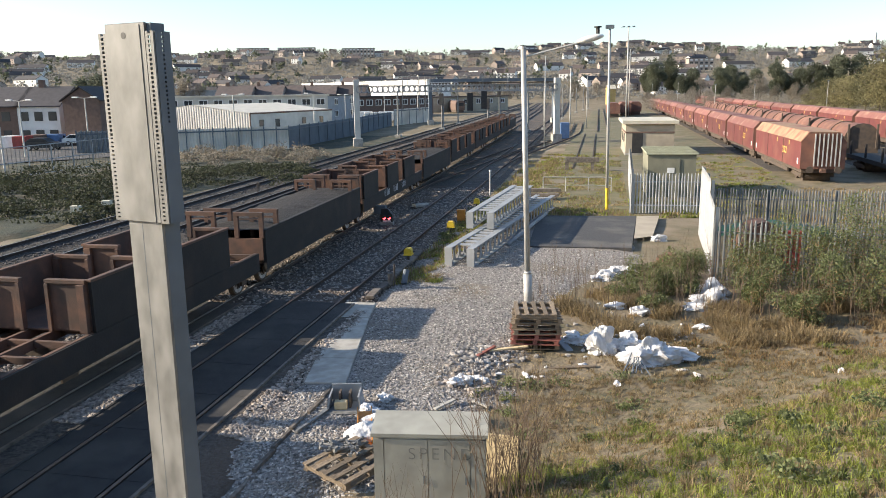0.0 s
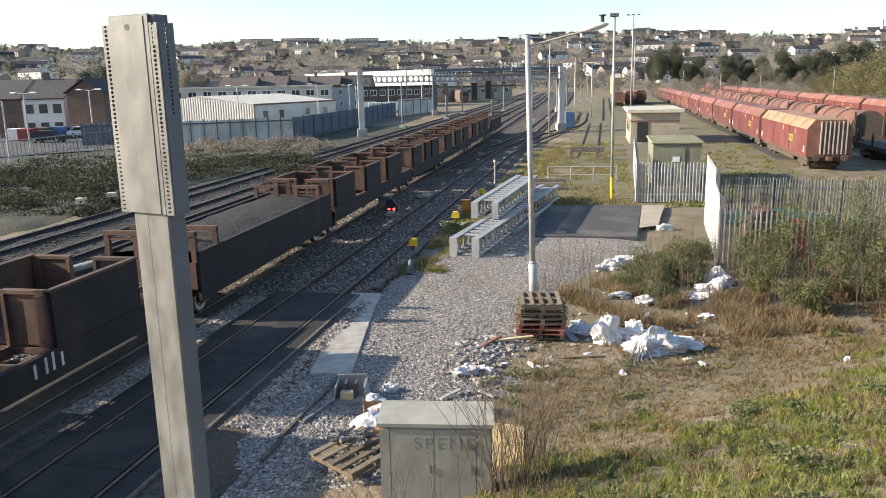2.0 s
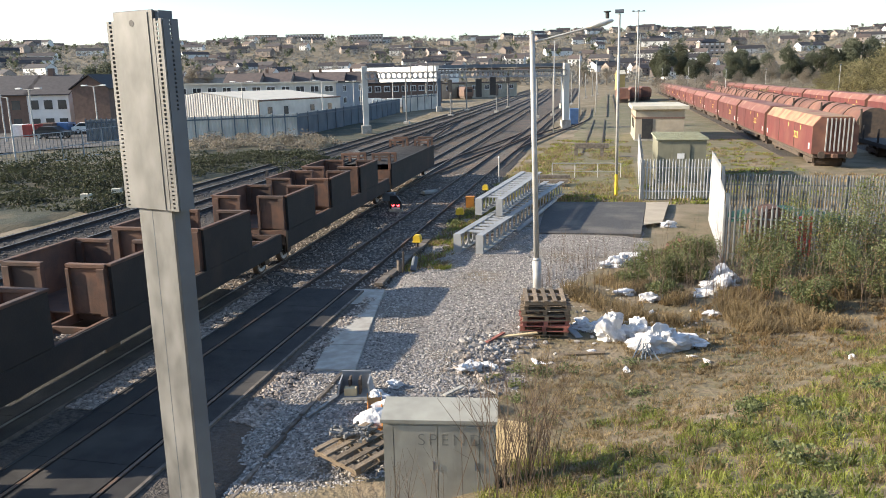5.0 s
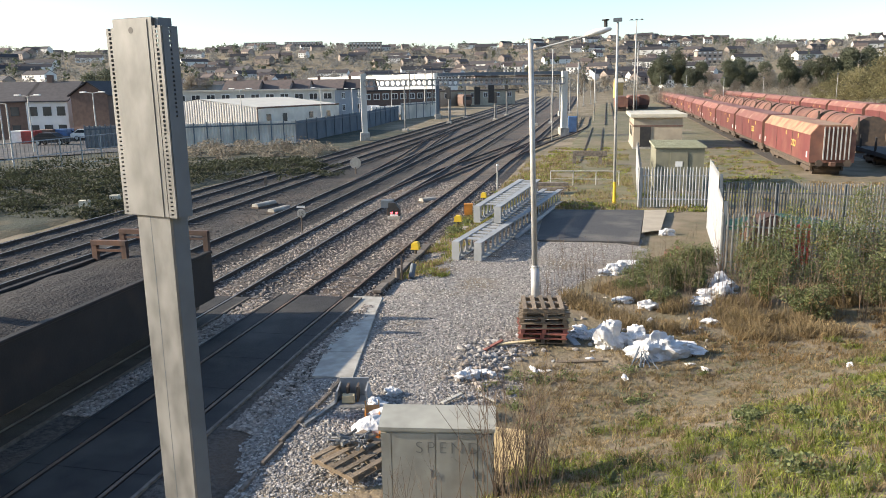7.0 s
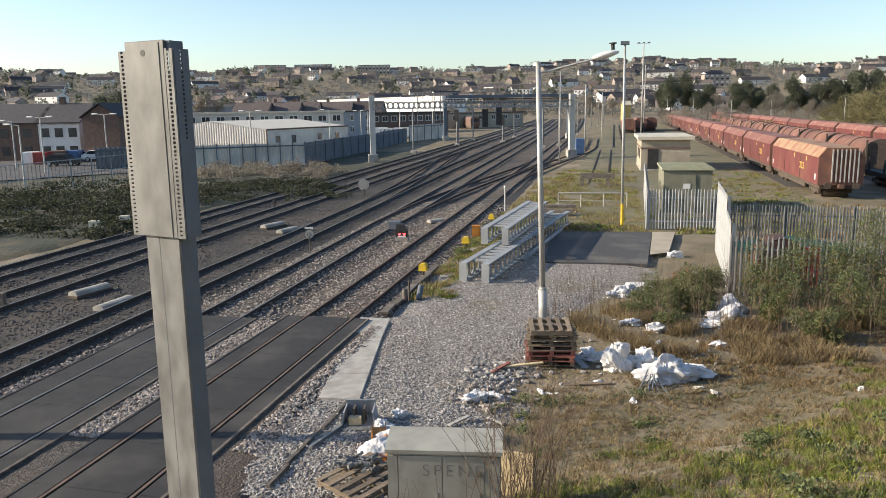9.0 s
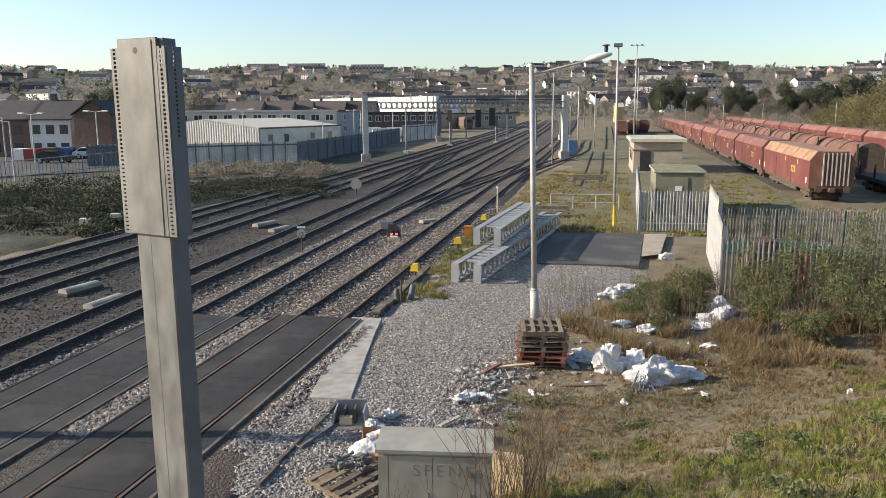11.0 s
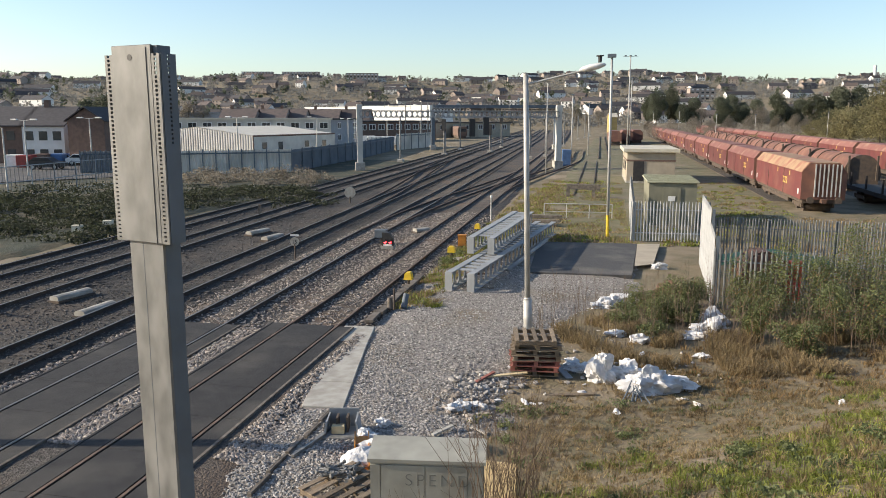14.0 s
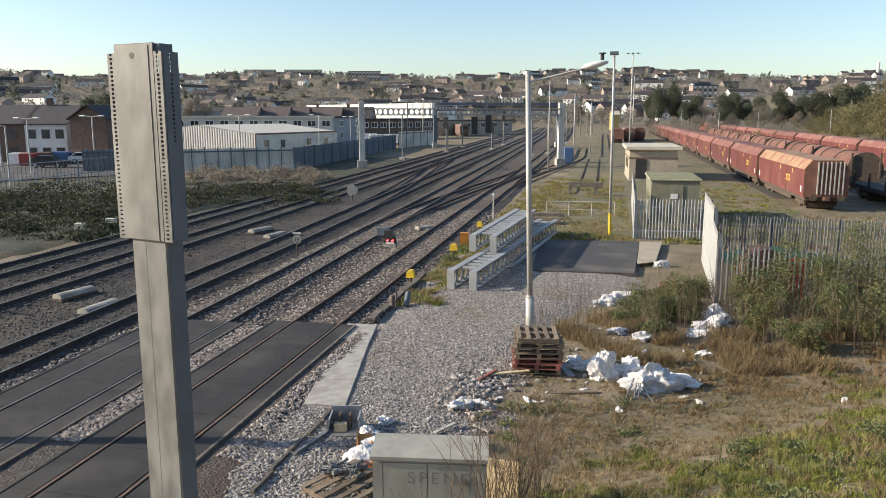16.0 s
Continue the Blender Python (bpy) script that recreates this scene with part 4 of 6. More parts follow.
# ---- yard buildings ----
def hut_building():
    t = thing("relay_room", pose(1.7, 76.5, -0.25, 0, 0, 1.5), "flat-roofed buff rendered relay room", "building")
    w = part("wall", Mesh().box(0, 4.5, 0, 9.5, 0, 3.05), BUFFWALL, t)
    part("plinth", Mesh().box(-0.05, 4.55, -0.05, 9.55, 0, 0.3), CONCRETE, t)
    part("band", Mesh().box(-0.04, 4.54, -0.04, 9.54, 2.2, 2.35), BRICKBROWN, t)
    part("roof", Mesh().box(-0.35, 4.85, -0.35, 9.85, 3.052, 3.4, bev=0.03), CREAM, t, "pale cream flat roof")
    part("door", Mesh().box(0.6, 1.6, -0.06, -0.002, 0.3, 2.2), BLACK, w)
    part("window", Mesh().box(-0.06, -0.002, 2.5, 3.5, 1.2, 2.1), WINDOW, w)
    part("window", Mesh().box(-0.06, -0.002, 5.5, 6.5, 1.2, 2.1), WINDOW, w)


hut_building()
t = thing("equipment_hut", pose(2.35, 46.5, -0.22, 0, 0, 1), "olive-green equipment hut with a ribbed roof", "hut")
w = part("wall", Mesh().box(0, 2.7, 0, 5.0, 0, 2.55), HUTGREEN, t)
part("roof", Mesh().box(-0.12, 2.82, -0.12, 5.12, 2.552, 2.65, bev=0.02), HUTROOF, t)
for i in range(9):
    part("roof_rib", Mesh().box(-0.1, 2.8, i * 0.6 - 0.03, i * 0.6 + 0.06, 2.652, 2.7), HUTROOF, t)
part("door", Mesh().box(0.8, 1.8, -0.05, -0.002, 0.1, 2.3), HUTGREEN, w)
part("sign", Mesh().box(1.1, 1.5, -0.07, -0.052, 1.5, 1.8), WHITE, w, "small white notice")
t = thing("blue_cabinet", pose(-5.6, 104, -0.22, 0, 0, 8), "tall blue lineside equipment cabinet", "cabinet")
part("body", Mesh().box(-0.55, 0.55, -0.5, 0.5, 0, 2.1, bev=0.04), BLUE, t)
part("door", Mesh().box(-0.48, 0.48, -0.54, -0.502, 0.15, 2.0), BLUE, t)


# ---- parked wagons in the sidings ----
def bogie(t, y):
    g = part("bogie", Mesh().box(-1.05, -0.9, y - 1.35, y + 1.35, 0.35, 0.62).box(0.9, 1.05, y - 1.35, y + 1.35, 0.35, 0.62).box(-1, 1, y - 0.25, y + 0.25, 0.5, 0.8), BOGIE, t)
    for d in (-0.9, 0.9):
        part("wheelset", Mesh().rod((-0.85, y + d, 0.42), (0.85, y + d, 0.42), 0.42, n=16).rod((-1.08, y + d, 0.42), (1.08, y + d, 0.42), 0.1, n=8), BOGIE, g)


def hood_wagon(L, top=None):
    """A covered wagon: chamfered red body with a dusty roof and ribbed ends."""
    t = thing("covered_wagon", Matrix(), "parked maroon covered wagon with a dusty rounded roof", "freight wagon", "parked maroon wagons")
    bogie(t, 2.6)
    bogie(t, L - 2.6)
    part("underframe", Mesh().box(-1.25, 1.25, 0.3, L - 0.3, 0.75, 1.0).box(-1.3, -1.2, 4.2, L - 4.2, 0.5, 0.76).box(1.2, 1.3, 4.2, L - 4.2, 0.5, 0.76), BOGIE, t)
    side = [(-1.38, 1.0), (-1.4, 2.8), (-0.9, 3.42), (0.9, 3.42), (1.4, 2.8), (1.38, 1.0)]
    body = part("body", Mesh().prism(side, 0.25, L - 0.25), MAROON, t)
    roof = [(-1.41, 2.81), (-0.91, 3.43), (0.91, 3.43), (1.41, 2.81), (1.43, 2.83), (0.93, 3.47), (-0.93, 3.47), (-1.43, 2.83)]
    part("roof", Mesh().prism(roof, 0.2, L - 0.2), top or MAROONTOP, t, "dusty roof")
    for i, y in enumerate((0.22, L - 0.22)):
        part("end_panel", Mesh().prism(side, y - 0.03, y + 0.03), BROWNHOOD, t)
        d = -0.08 if i == 0 else 0.04
        for k in range(7):
            x = -0.55 + k * 0.26
            part("end_rib", Mesh().box(x - 0.035, x + 0.035, y + d - 0.06, y + d + 0.04, 1.2, 3.35), POLE, t)
    for y in (L / 3, 2 * L / 3):
        part("door_joint", Mesh().box(-1.415, -1.401, y - 0.03, y + 0.03, 1.0, 2.8), BOGIE, body)
    # a plain gold emblem of three blocks with a small bar
    for k in range(3):
        part("emblem", Mesh().box(-1.412, -1.402, 5.4 - k * 0.5, 5.5 - k * 0.5, 1.75, 2.2).box(-1.412, -1.402, 5.5 - k * 0.5, 5.72 - k * 0.5, 1.75, 1.83).box(-1.412, -1.402, 5.5 - k * 0.5, 5.72 - k * 0.5, 2.12, 2.2), GOLD, body)
    for y in (3.6, 7.6):
        part("mark", Mesh().box(-1.412, -1.402, y, y + 0.18, 2.4, 2.7), GOLD, body)
    for y in (0.7, L - 0.9):
        part("label_panel", Mesh().box(-1.415, -1.402, y, y + 0.3, 1.3, 1.7), WHITE, body)
    part("buffer", Mesh().rod((-0.87, 0.2, 1.0), (-0.87, -0.3, 1.0), 0.1, n=10).rod((-0.87, -0.25, 1.0), (-0.87, -0.32, 1.0), 0.23, n=12), BOGIE, t)
    part("buffer", Mesh().rod((0.87, 0.2, 1.0), (0.87, -0.3, 1.0), 0.1, n=10).rod((0.87, -0.25, 1.0), (0.87, -0.32, 1.0), 0.23, n=12), BOGIE, t)
    part("coupling", Mesh().box(-0.15, 0.15, -0.3, 0.3, 0.8, 1.05), RUST, t)
    return t


def barrel_wagon(L):
    t = thing("hooded_wagon", Matrix(), "parked rusty brown wagon with a rounded ribbed hood", "freight wagon", "parked brown wagons")
    bogie(t, 2.4)
    bogie(t, L - 2.4)
    part("underframe", Mesh().box(-1.3, 1.3, 0.2, L - 0.2, 0.75, 1.1), BOGIE, t)
    n = 5
    for k in range(n):
        y0, y1 = 0.3 + (L - 0.6) * k / n, 0.3 + (L - 0.6) * (k + 1) / n - 0.06
        r = 1.42 - 0.05 * (k % 2)
        prof = [(-r, 1.1)] + [(-r * math.cos(math.pi * a / 10), 1.75 + 1.5 * r / 1.42 * math.sin(math.pi * a / 10)) for a in range(11)] + [(r, 1.1)]
        part("hood", Mesh().prism(prof, y0, y1), BROWNHOOD, t)
        part("hood_rim", Mesh().prism([(a * 1.02, 1.75 + (b - 1.75) * 1.02) for a, b in prof], y0 - 0.05, y0 + 0.05), BOGIE, t)
    part("end_post", Mesh().box(-1.2, -1.05, 0.05, 0.2, 1.1, 3.2), BOGIE, t)
    part("end_post", Mesh().box(1.05, 1.2, 0.05, 0.2, 1.1, 3.2), BOGIE, t)
    return t


def siding(x, y0, slope, n, L, make):
    first = make(L - 0.9)
    yaw = -math.degrees(math.atan(slope))
    z = -0.3
    first.matrix_basis = pose(x, y0, z, 0, 0, yaw)
    for i in range(1, n):
        copy_thing(first, pose(x + slope * i * L, y0 + i * L, z, 0, 0, yaw))
    f = lambda y: x + slope * (y - y0)
    track(f, y0 - 40, y0 + n * L + 20, "siding track under parked wagons", RAIL_DULL, None).location.z = z
    single("siding_ballast", sheet(-1.7, 1.7, 0, n * L + 30, 1.0, lambda a, b: 0.02 * noise.noise((a * 2, b * 2, 1))), BALLAST, "dark stony bed of the siding", "ballast", kind="structure", m=pose(x - slope * 10, y0 - 10, -0.205, 0, 0, yaw), smooth=True)


siding(14.0, 72.6, 0.004, 11, 17.6, hood_wagon)
hood_wagon(16.7, HOODTOP).matrix_basis = pose(14.0, 55.0, -0.3)
siding(21.3, 72.0, 0.03, 9, 15.5, barrel_wagon)
siding(30.0, 84.0, 0.02, 13, 18.5, hood_wagon)
# a low dark flat wagon standing nearer on the brown wagons' siding
t = thing("flat_wagon", pose(19.6, 50, -0.3, 0, 0, -1), "low black flat wagon standing in the sidings", "freight wagon")
bogie(t, 2.4)
bogie(t, 14)
part("deck", Mesh().box(-1.3, 1.3, 0, 16.5, 0.9, 1.2), BLACKSTEEL, t)
for k in range(5):
    part("stake", Mesh().box(-1.3, -1.18, 0.3 + k * 3.8, 0.45 + k * 3.8, 1.2, 2.2), BLACKSTEEL, t)
    part("stake", Mesh().box(1.18, 1.3, 0.3 + k * 3.8, 0.45 + k * 3.8, 1.2, 2.2), BLACKSTEEL, t)

# ---- buildings beyond the tracks ----
def gable_house(name, m, W, D, eave, ridge, wall, roof, label, wins=3, group="", cat="house", storeys=2):
    """A pitched-roof house: ridge along local x, front at local y = 0."""
    t = thing(name, m, label, cat, group)
    w = part("wall", Mesh().add([(0, 0, 0), (W, 0, 0), (W, D, 0), (0, D, 0), (0, 0, eave), (W, 0, eave), (W, D, eave), (0, D, eave), (0, D / 2, ridge), (W, D / 2, ridge)],
                                [(0, 1, 5, 4), (2, 3, 7, 6), (1, 2, 6, 9, 5), (3, 0, 4, 8, 7)]), wall, t)
    o = 0.3
    r = Mesh()
    for s, ya, yb in ((1, -o, D / 2), (-1, D + o, D / 2)):
        za = eave - o * (ridge - eave) / (D / 2) + 0.08
        r.add([(-o, ya, za), (W + o, ya, za), (W + o, yb, ridge + 0.08), (-o, yb, ridge + 0.08), (-o, ya, za + 0.15), (W + o, ya, za + 0.15), (W + o, yb, ridge + 0.23), (-o, yb, ridge + 0.23)],
              [(0, 1, 2, 3), (7, 6, 5, 4), (0, 4, 5, 1), (1, 5, 6, 2), (3, 7, 4, 0)])
    rf = part("roof", r, roof, t)
    if wins:
        part("chimney", Mesh().box(W * 0.2, W * 0.2 + 0.7, D / 2 - 0.3, D / 2 + 0.3, ridge - 0.2, ridge + 1.1), BRICKBROWN, rf)
    for s in range(storeys):
        for i in range(wins):
            x = W * (i + 0.5) / wins
            z = 0.9 + s * (eave - 0.4) / storeys
            part("window", Mesh().box(x - 0.55, x + 0.55, -0.05, 0.02, z, z + 1.2), WINDOW, w)
    return t


def spot(px, d):
    """A plan point at a bearing from the eye (on the scale of the picture's width) and a distance ahead."""
    yaw = radians(12.32)
    lat = (px - 784) / 1358 * d
    return lat * math.cos(yaw) - d * math.sin(yaw), lat * math.sin(yaw) + d * math.cos(yaw)


def along(p0, d0, p1, d1):
    a, b = spot(p0, d0), spot(p1, d1)
    return a, math.hypot(b[0] - a[0], b[1] - a[1]), math.degrees(math.atan2(b[1] - a[1], b[0] - a[0]))


# terrace with a white front and brown gable end
a, L, yaw = along(-190, 104, 52, 104)
gable_house("terraced_house", pose(*a, -0.3, 0, 0, yaw), L, 9, 5.2, 7.6, BRICKBROWN, SLATE, "brown brick terrace with a dark slate roof", 6, "terraced houses")
a, L, yaw = along(52, 104, 125, 104)
gable_house("terraced_house", pose(*a, -0.3, 0, 0, yaw), L, 9, 5.2, 7.6, RENDERWHITE, SLATE, "white rendered terrace house with a dark roof", 3, "terraced houses")
gable_house("gabled_house", pose(*spot(196, 100), -0.3, 0, 0, 100), 8, 4.8, 5.9, 7.5, BRICKBROWN, SLATE, "brown house seen at its gable end", 0, "terraced houses")

# long pale shed
t = thing("industrial_shed", Matrix(), "long low shed with pale ribbed cladding and cream roof", "shed")
C, E_, Wd = Vector((-57.6, 118.5, -0.3)), Vector((-52.0, 142.0, -0.3)), Vector((-24.4, 5.8, 0))
up = Vector((0, 0, 1))
w = part("wall", Mesh().quad(C, E_, E_ + up * 3.3, C + up * 3.3).quad(C + Wd, C, C + up * 3.3, C + Wd + up * 3.3).quad(E_, E_ + Wd, E_ + Wd + up * 3.3, E_ + up * 3.3)
         .add([C + up * 3.3, C + Wd + up * 3.3, C + Wd / 2 + up * 4.7], [(0, 2, 1)]), CLAD, t)
part("roof", Mesh().quad(C + up * 3.35, E_ + up * 3.35, E_ + Wd / 2 + up * 4.75, C + Wd / 2 + up * 4.75).quad(C + Wd / 2 + up * 4.75, E_ + Wd / 2 + up * 4.75, E_ + Wd + up * 3.35, C + Wd + up * 3.35), CLADROOF, t)
n = Vector((5.8, 24.4, 0)).normalized()
for i in range(46):
    p = C + Wd * (i / 46)
    q = -n * 0.06
    h = 3.3 + 1.4 * (1 - abs(i / 46 - 0.5) * 2)
    part("cladding_rib", Mesh().box(-0.09, 0.09, -0.06, 0.0, 0, h, m=Matrix.Translation(p) @ pose(0, 0, 0, 0, 0, -13.4)), CLADGREY, w)
for k in (0.12, 0.3, 0.62, 0.85):
    p = C + (E_ - C) * k
    part("window" if k != 0.3 else "door", Mesh().box(-0.6, 0.6, -0.05, 0.03, 1.1 if k != 0.3 else 0, 2.2, m=Matrix.Translation(p) @ pose(0, 0, 0, 0, 0, 76.6)), WINDOW, w)
part("gutter", Mesh().rod(C + up * 3.3, E_ + up * 3.3, 0.14, n=6).rod(C + up * 3.3, C, 0.12, n=6), BRICKBROWN, t)


def long_block(p0, d0, p1, d1, h, depth, wall, roof, label, nwin, z0=-0.3, rows=1, cat="building"):
    a, L, yaw = along(p0, d0, p1, d1)
    t = thing("office_block" if nwin else "warehouse", pose(*a, z0, 0, 0, yaw), label, cat)
    w = part("wall", Mesh().box(0, L, 0, depth, 0, h), wall, t)
    part("roof", Mesh().box(-0.4, L + 0.4, -0.4, depth + 0.4, h + 0.002, h + 0.35), roof, t)
    for r in range(rows):
        for i in range(nwin):
            x = L * (i + 0.5) / nwin
            z = h - 1.9 - r * 2.7
            f = part("window", Mesh().box(x - 0.85, x + 0.85, -0.06, 0.02, z, z + 1.2), WINDOW, w)
            part("window_frame", Mesh().box(x - 1.0, x + 1.0, -0.1, -0.062, z - 0.15, z).box(x - 1.0, x + 1.0, -0.1, -0.062, z + 1.2, z + 1.35).box(x - 1.0, x - 0.85, -0.1, -0.062, z, z + 1.2).box(x + 0.85, x + 1.0, -0.1, -0.062, z, z + 1.2).box(x - 0.05, x + 0.05, -0.1, -0.062, z, z + 1.2), WHITE, f)
    return t


long_block(150, 168, 592, 176, 5.85, 14, CLAD, CLADROOF, "long pale prefabricated office block with white windows", 17, rows=2)
long_block(592, 177, 645, 196, 5.8, 10, CLADGREY, SLATE, "grey end block of the offices", 2, rows=2)
long_block(548, 450, 765, 360, 11.6, 14, RENDERWHITE, WHITE, "large white distribution warehouse in the valley", 0)
long_block(330, 420, 520, 430, 8.5, 30, CLADGREY, CLADGREY, "grey industrial warehouse with a flat roof", 0)
long_block(0, 400, 190, 390, 11.0, 30, CLADGREY, CLADROOF, "pale industrial warehouse with a cream roof", 0)
for px, d in ((395, 200), (450, 203), (485, 206), (545, 210), (600, 212)):
    x, y = spot(px, d)
    gable_house("pitched_house", pose(x, y, -0.3, 0, 0, 10), 9, 11, 5.2, 8.4, HOUSEWALL, TILEROOF, "brick house with a brown tiled roof", 2, "houses behind the offices")

long_block(640, 196, 775, 214, 5.2, 10, BRICKBROWN, SLATE, "low brown brick works building behind the vans", 9)
long_block(775, 240, 905, 260, 4.6, 10, BUFFWALL, TILEROOF, "low buff works building by the line", 6)
# hoardings along the railway boundary
def hoarding(p0, d0, p1, d1, h, m, label, n):
    a, L, yaw = along(p0, d0, p1, d1)
    t = thing("boundary_hoarding", pose(*a, -0.3, 0, 0, yaw), label, "fence", "boundary hoardings")
    for i in range(n):
        x0, x1 = L * i / n + 0.02, L * (i + 1) / n - 0.02
        k = 2 * max(3, int((x1 - x0) / 0.32))
        # zigzag ribs shaped so that left-facing facets catch the sun
        zig = [(x0 + (x1 - x0) * a / k, 0.09 * (a % 2)) for a in range(k + 1)]
        rib = Mesh().add([(x, y, z) for z in (0, h) for x, y in zig], [(a, a + 1, k + 2 + a, k + 1 + a) for a in range(k)])
        rib.add([(x, y + 0.02, z) for z in (0, h) for x, y in zig], [(a + 1, a, k + 1 + a, k + 2 + a) for a in range(k)])
        part("panel", rib, m, t)
        part("post", Mesh().box(L * i / n - 0.06, L * i / n + 0.06, -0.1, 0, 0, h + 0.15), GALV_DARK, t)
    part("rail", Mesh().box(0, L, -0.06, -0.001, h - 0.4, h - 0.25), GALV_DARK, t)


# ribbed panels here stand in for palisade pales in sunlight
hoarding(318, 84, 521, 89, 2.75, GREYWALL, "tall grey ribbed panels standing in for a palisade fence", 9)
hoarding(521, 89, 640, 118, 2.7, BLUEFENCE, "blue-grey sheeted boundary hoarding", 8)
hoarding(640, 118, 702, 150, 2.7, BLUEFENCE, "blue-grey sheeted boundary hoarding", 7)
hoarding(655, 128, 684, 140, 2.9, GREYWALL, "pale block wall beside the vans", 4)
hoarding(706, 150, 768, 168, 3.2, GREYWALL, "grey panelled wall behind the gantry", 5)


def mesh_fence(p0, d0, p1, d1, h, label):
    a, L, yaw = along(p0, d0, p1, d1)
    t = thing("car_park_fence", pose(*a, -0.3, 0, 0, yaw), label, "fence", "car park fences")
    n = int(L / 2.6)
    for i in range(n + 1):
        part("post", Mesh().rod((L * i / n, 0, 0), (L * i / n, 0, h), 0.06, n=6), PALISADE, t)
    for z in (0.15, h * 0.5, h):
        part("rail", Mesh().rod((0, 0, z), (L, 0, z), 0.04, n=6), PALISADE, t)
    for i in range(int(L / 0.22)):
        part("bar", Mesh().rod((i * 0.22, 0, 0.1), (i * 0.22, 0, h), 0.02, n=3, cap=False), GALV, t) if i % 2 == 0 else None


mesh_fence(-140, 53, 318, 84, 2.5, "galvanised railing fence along the car park")
hoarding(150, 86, 232, 88, 2.6, PRIMER, "pale blue-grey ribbed container wall", 9)
cp = Mesh()
pa, pb, pc, pd = spot(-260, 66), spot(330, 85), spot(330, 150), spot(-260, 150)
cp.add([(*p, -0.07) for p in (pa, pb, pc, pd)], [(0, 1, 2, 3)])
single("car_park", cp, ASPHALT, "grey asphalt car park beyond the fence", "car park", kind="structure")


def car(m, paint, label, van=False):
    t = thing("van" if van else "car", m, label, "van" if van else "car", "parked vehicles")
    if van:
        side = [(0, 0.35), (5.0, 0.35), (5.0, 1.1), (4.4, 1.3), (3.8, 2.1), (3.5, 2.25), (0.1, 2.25), (0, 2.1)]
        glass = [(3.85, 1.35), (4.3, 1.32), (3.75, 2.0), (3.5, 2.0), (3.5, 1.35)]
    else:
        side = [(0, 0.35), (4.2, 0.35), (4.2, 0.75), (3.9, 0.9), (3.1, 1.0), (2.5, 1.42), (1.0, 1.45), (0.35, 1.0), (0, 0.9)]
        glass = [(0.5, 1.0), (3.0, 1.0), (2.45, 1.36), (1.05, 1.38)]
    tall = [(x, z) for x, z in side]
    part("body", Mesh().prism(tall, -0.85, 0.85), paint, t)
    part("window", Mesh().prism(glass, -0.862, 0.862), CARGLASS, t)
    for x in (0.8, 3.4):
        for y in (-0.82, 0.82):
            w = part("tyre", Mesh().rod((x, y - 0.1, 0.32), (x, y + 0.1, 0.32), 0.32, n=14), RUBBER, t)
            part("rim", Mesh().rod((x, y - 0.112, 0.32), (x, y + 0.112, 0.32), 0.19, n=10), POLE, w)


PAINTS = [(REDPAINT, "red"), (WHITE, "white"), (BLUE, "blue"), (GALV_DARK, "grey"), (BLACK, "black"), (WHITE, "white"), (ORANGE, "orange")]
for i, (px, d) in enumerate(((20, 112), (48, 106), (96, 101), (-30, 108), (60, 92), (128, 100))):
    p, nm = PAINTS[i % 7]
    car(pose(*spot(px, d), -0.07, 0, 0, 8 + 5 * (i % 3)), p, nm + " car parked beyond the fence")
for i, (px, d) in enumerate(((655, 165), (680, 168), (640, 172))):
    car(pose(*spot(px, d), -0.2, 0, 0, 20), WHITE, "white van parked by the pale wall", True)
for px, d, m, nm in ((56, 96, REDPAINT, "red"), (36, 97, WHITE, "white"), (85, 99, BRICKBROWN, "brown"), (112, 100, BLUE, "blue")):
    x, y = spot(px, d)
    t = thing("skip_container", pose(x, y, -0.07, 0, 0, 12), nm + " steel storage container in the yard", "container", "storage containers")
    part("body", Mesh().box(-0.9, 0.9, -0.8, 0.8, 0, 1.5, bev=0.03), m, t)
    part("door", Mesh().box(-0.75, 0.75, -0.85, -0.802, 0.1, 1.4), m, t)


def street_lamp(px, d, h, double=False):
    x, y = spot(px, d)
    t = thing("street_lamp", pose(x, y, -0.3), "slim pale street lamp in the car park" if d < 120 else "slim grey lighting column", "street lamp", "street lamps")
    part("pole", Mesh().rod((0, 0, 0), (0, 0, h), 0.09, 0.06, n=8), POLE, t)
    for s in ((-1, 1) if double else (-1,)):
        part("arm", Mesh().rod((0, 0, h), (s * 0.9, 0, h + 0.1), 0.03, n=6), POLE, t)
        part("lantern", Mesh().box(s * 1.2 - 0.35, s * 1.2 + 0.35, -0.13, 0.13, h + 0.05, h + 0.2, bev=0.03), WHITE, t)


for px, d, h, db in ((18, 70, 5.4, False), (57, 82, 6.0, True), (171, 88, 6.2, True), (428, 100, 6.3, True), (567, 125, 6.3, False), (6, 88, 5.6, False), (622, 150, 6.0, False), (634, 155, 6.0, False), (690, 165, 7, False), (748, 170, 9, False), (770, 175, 8, False)):
    street_lamp(px, d, h, db)


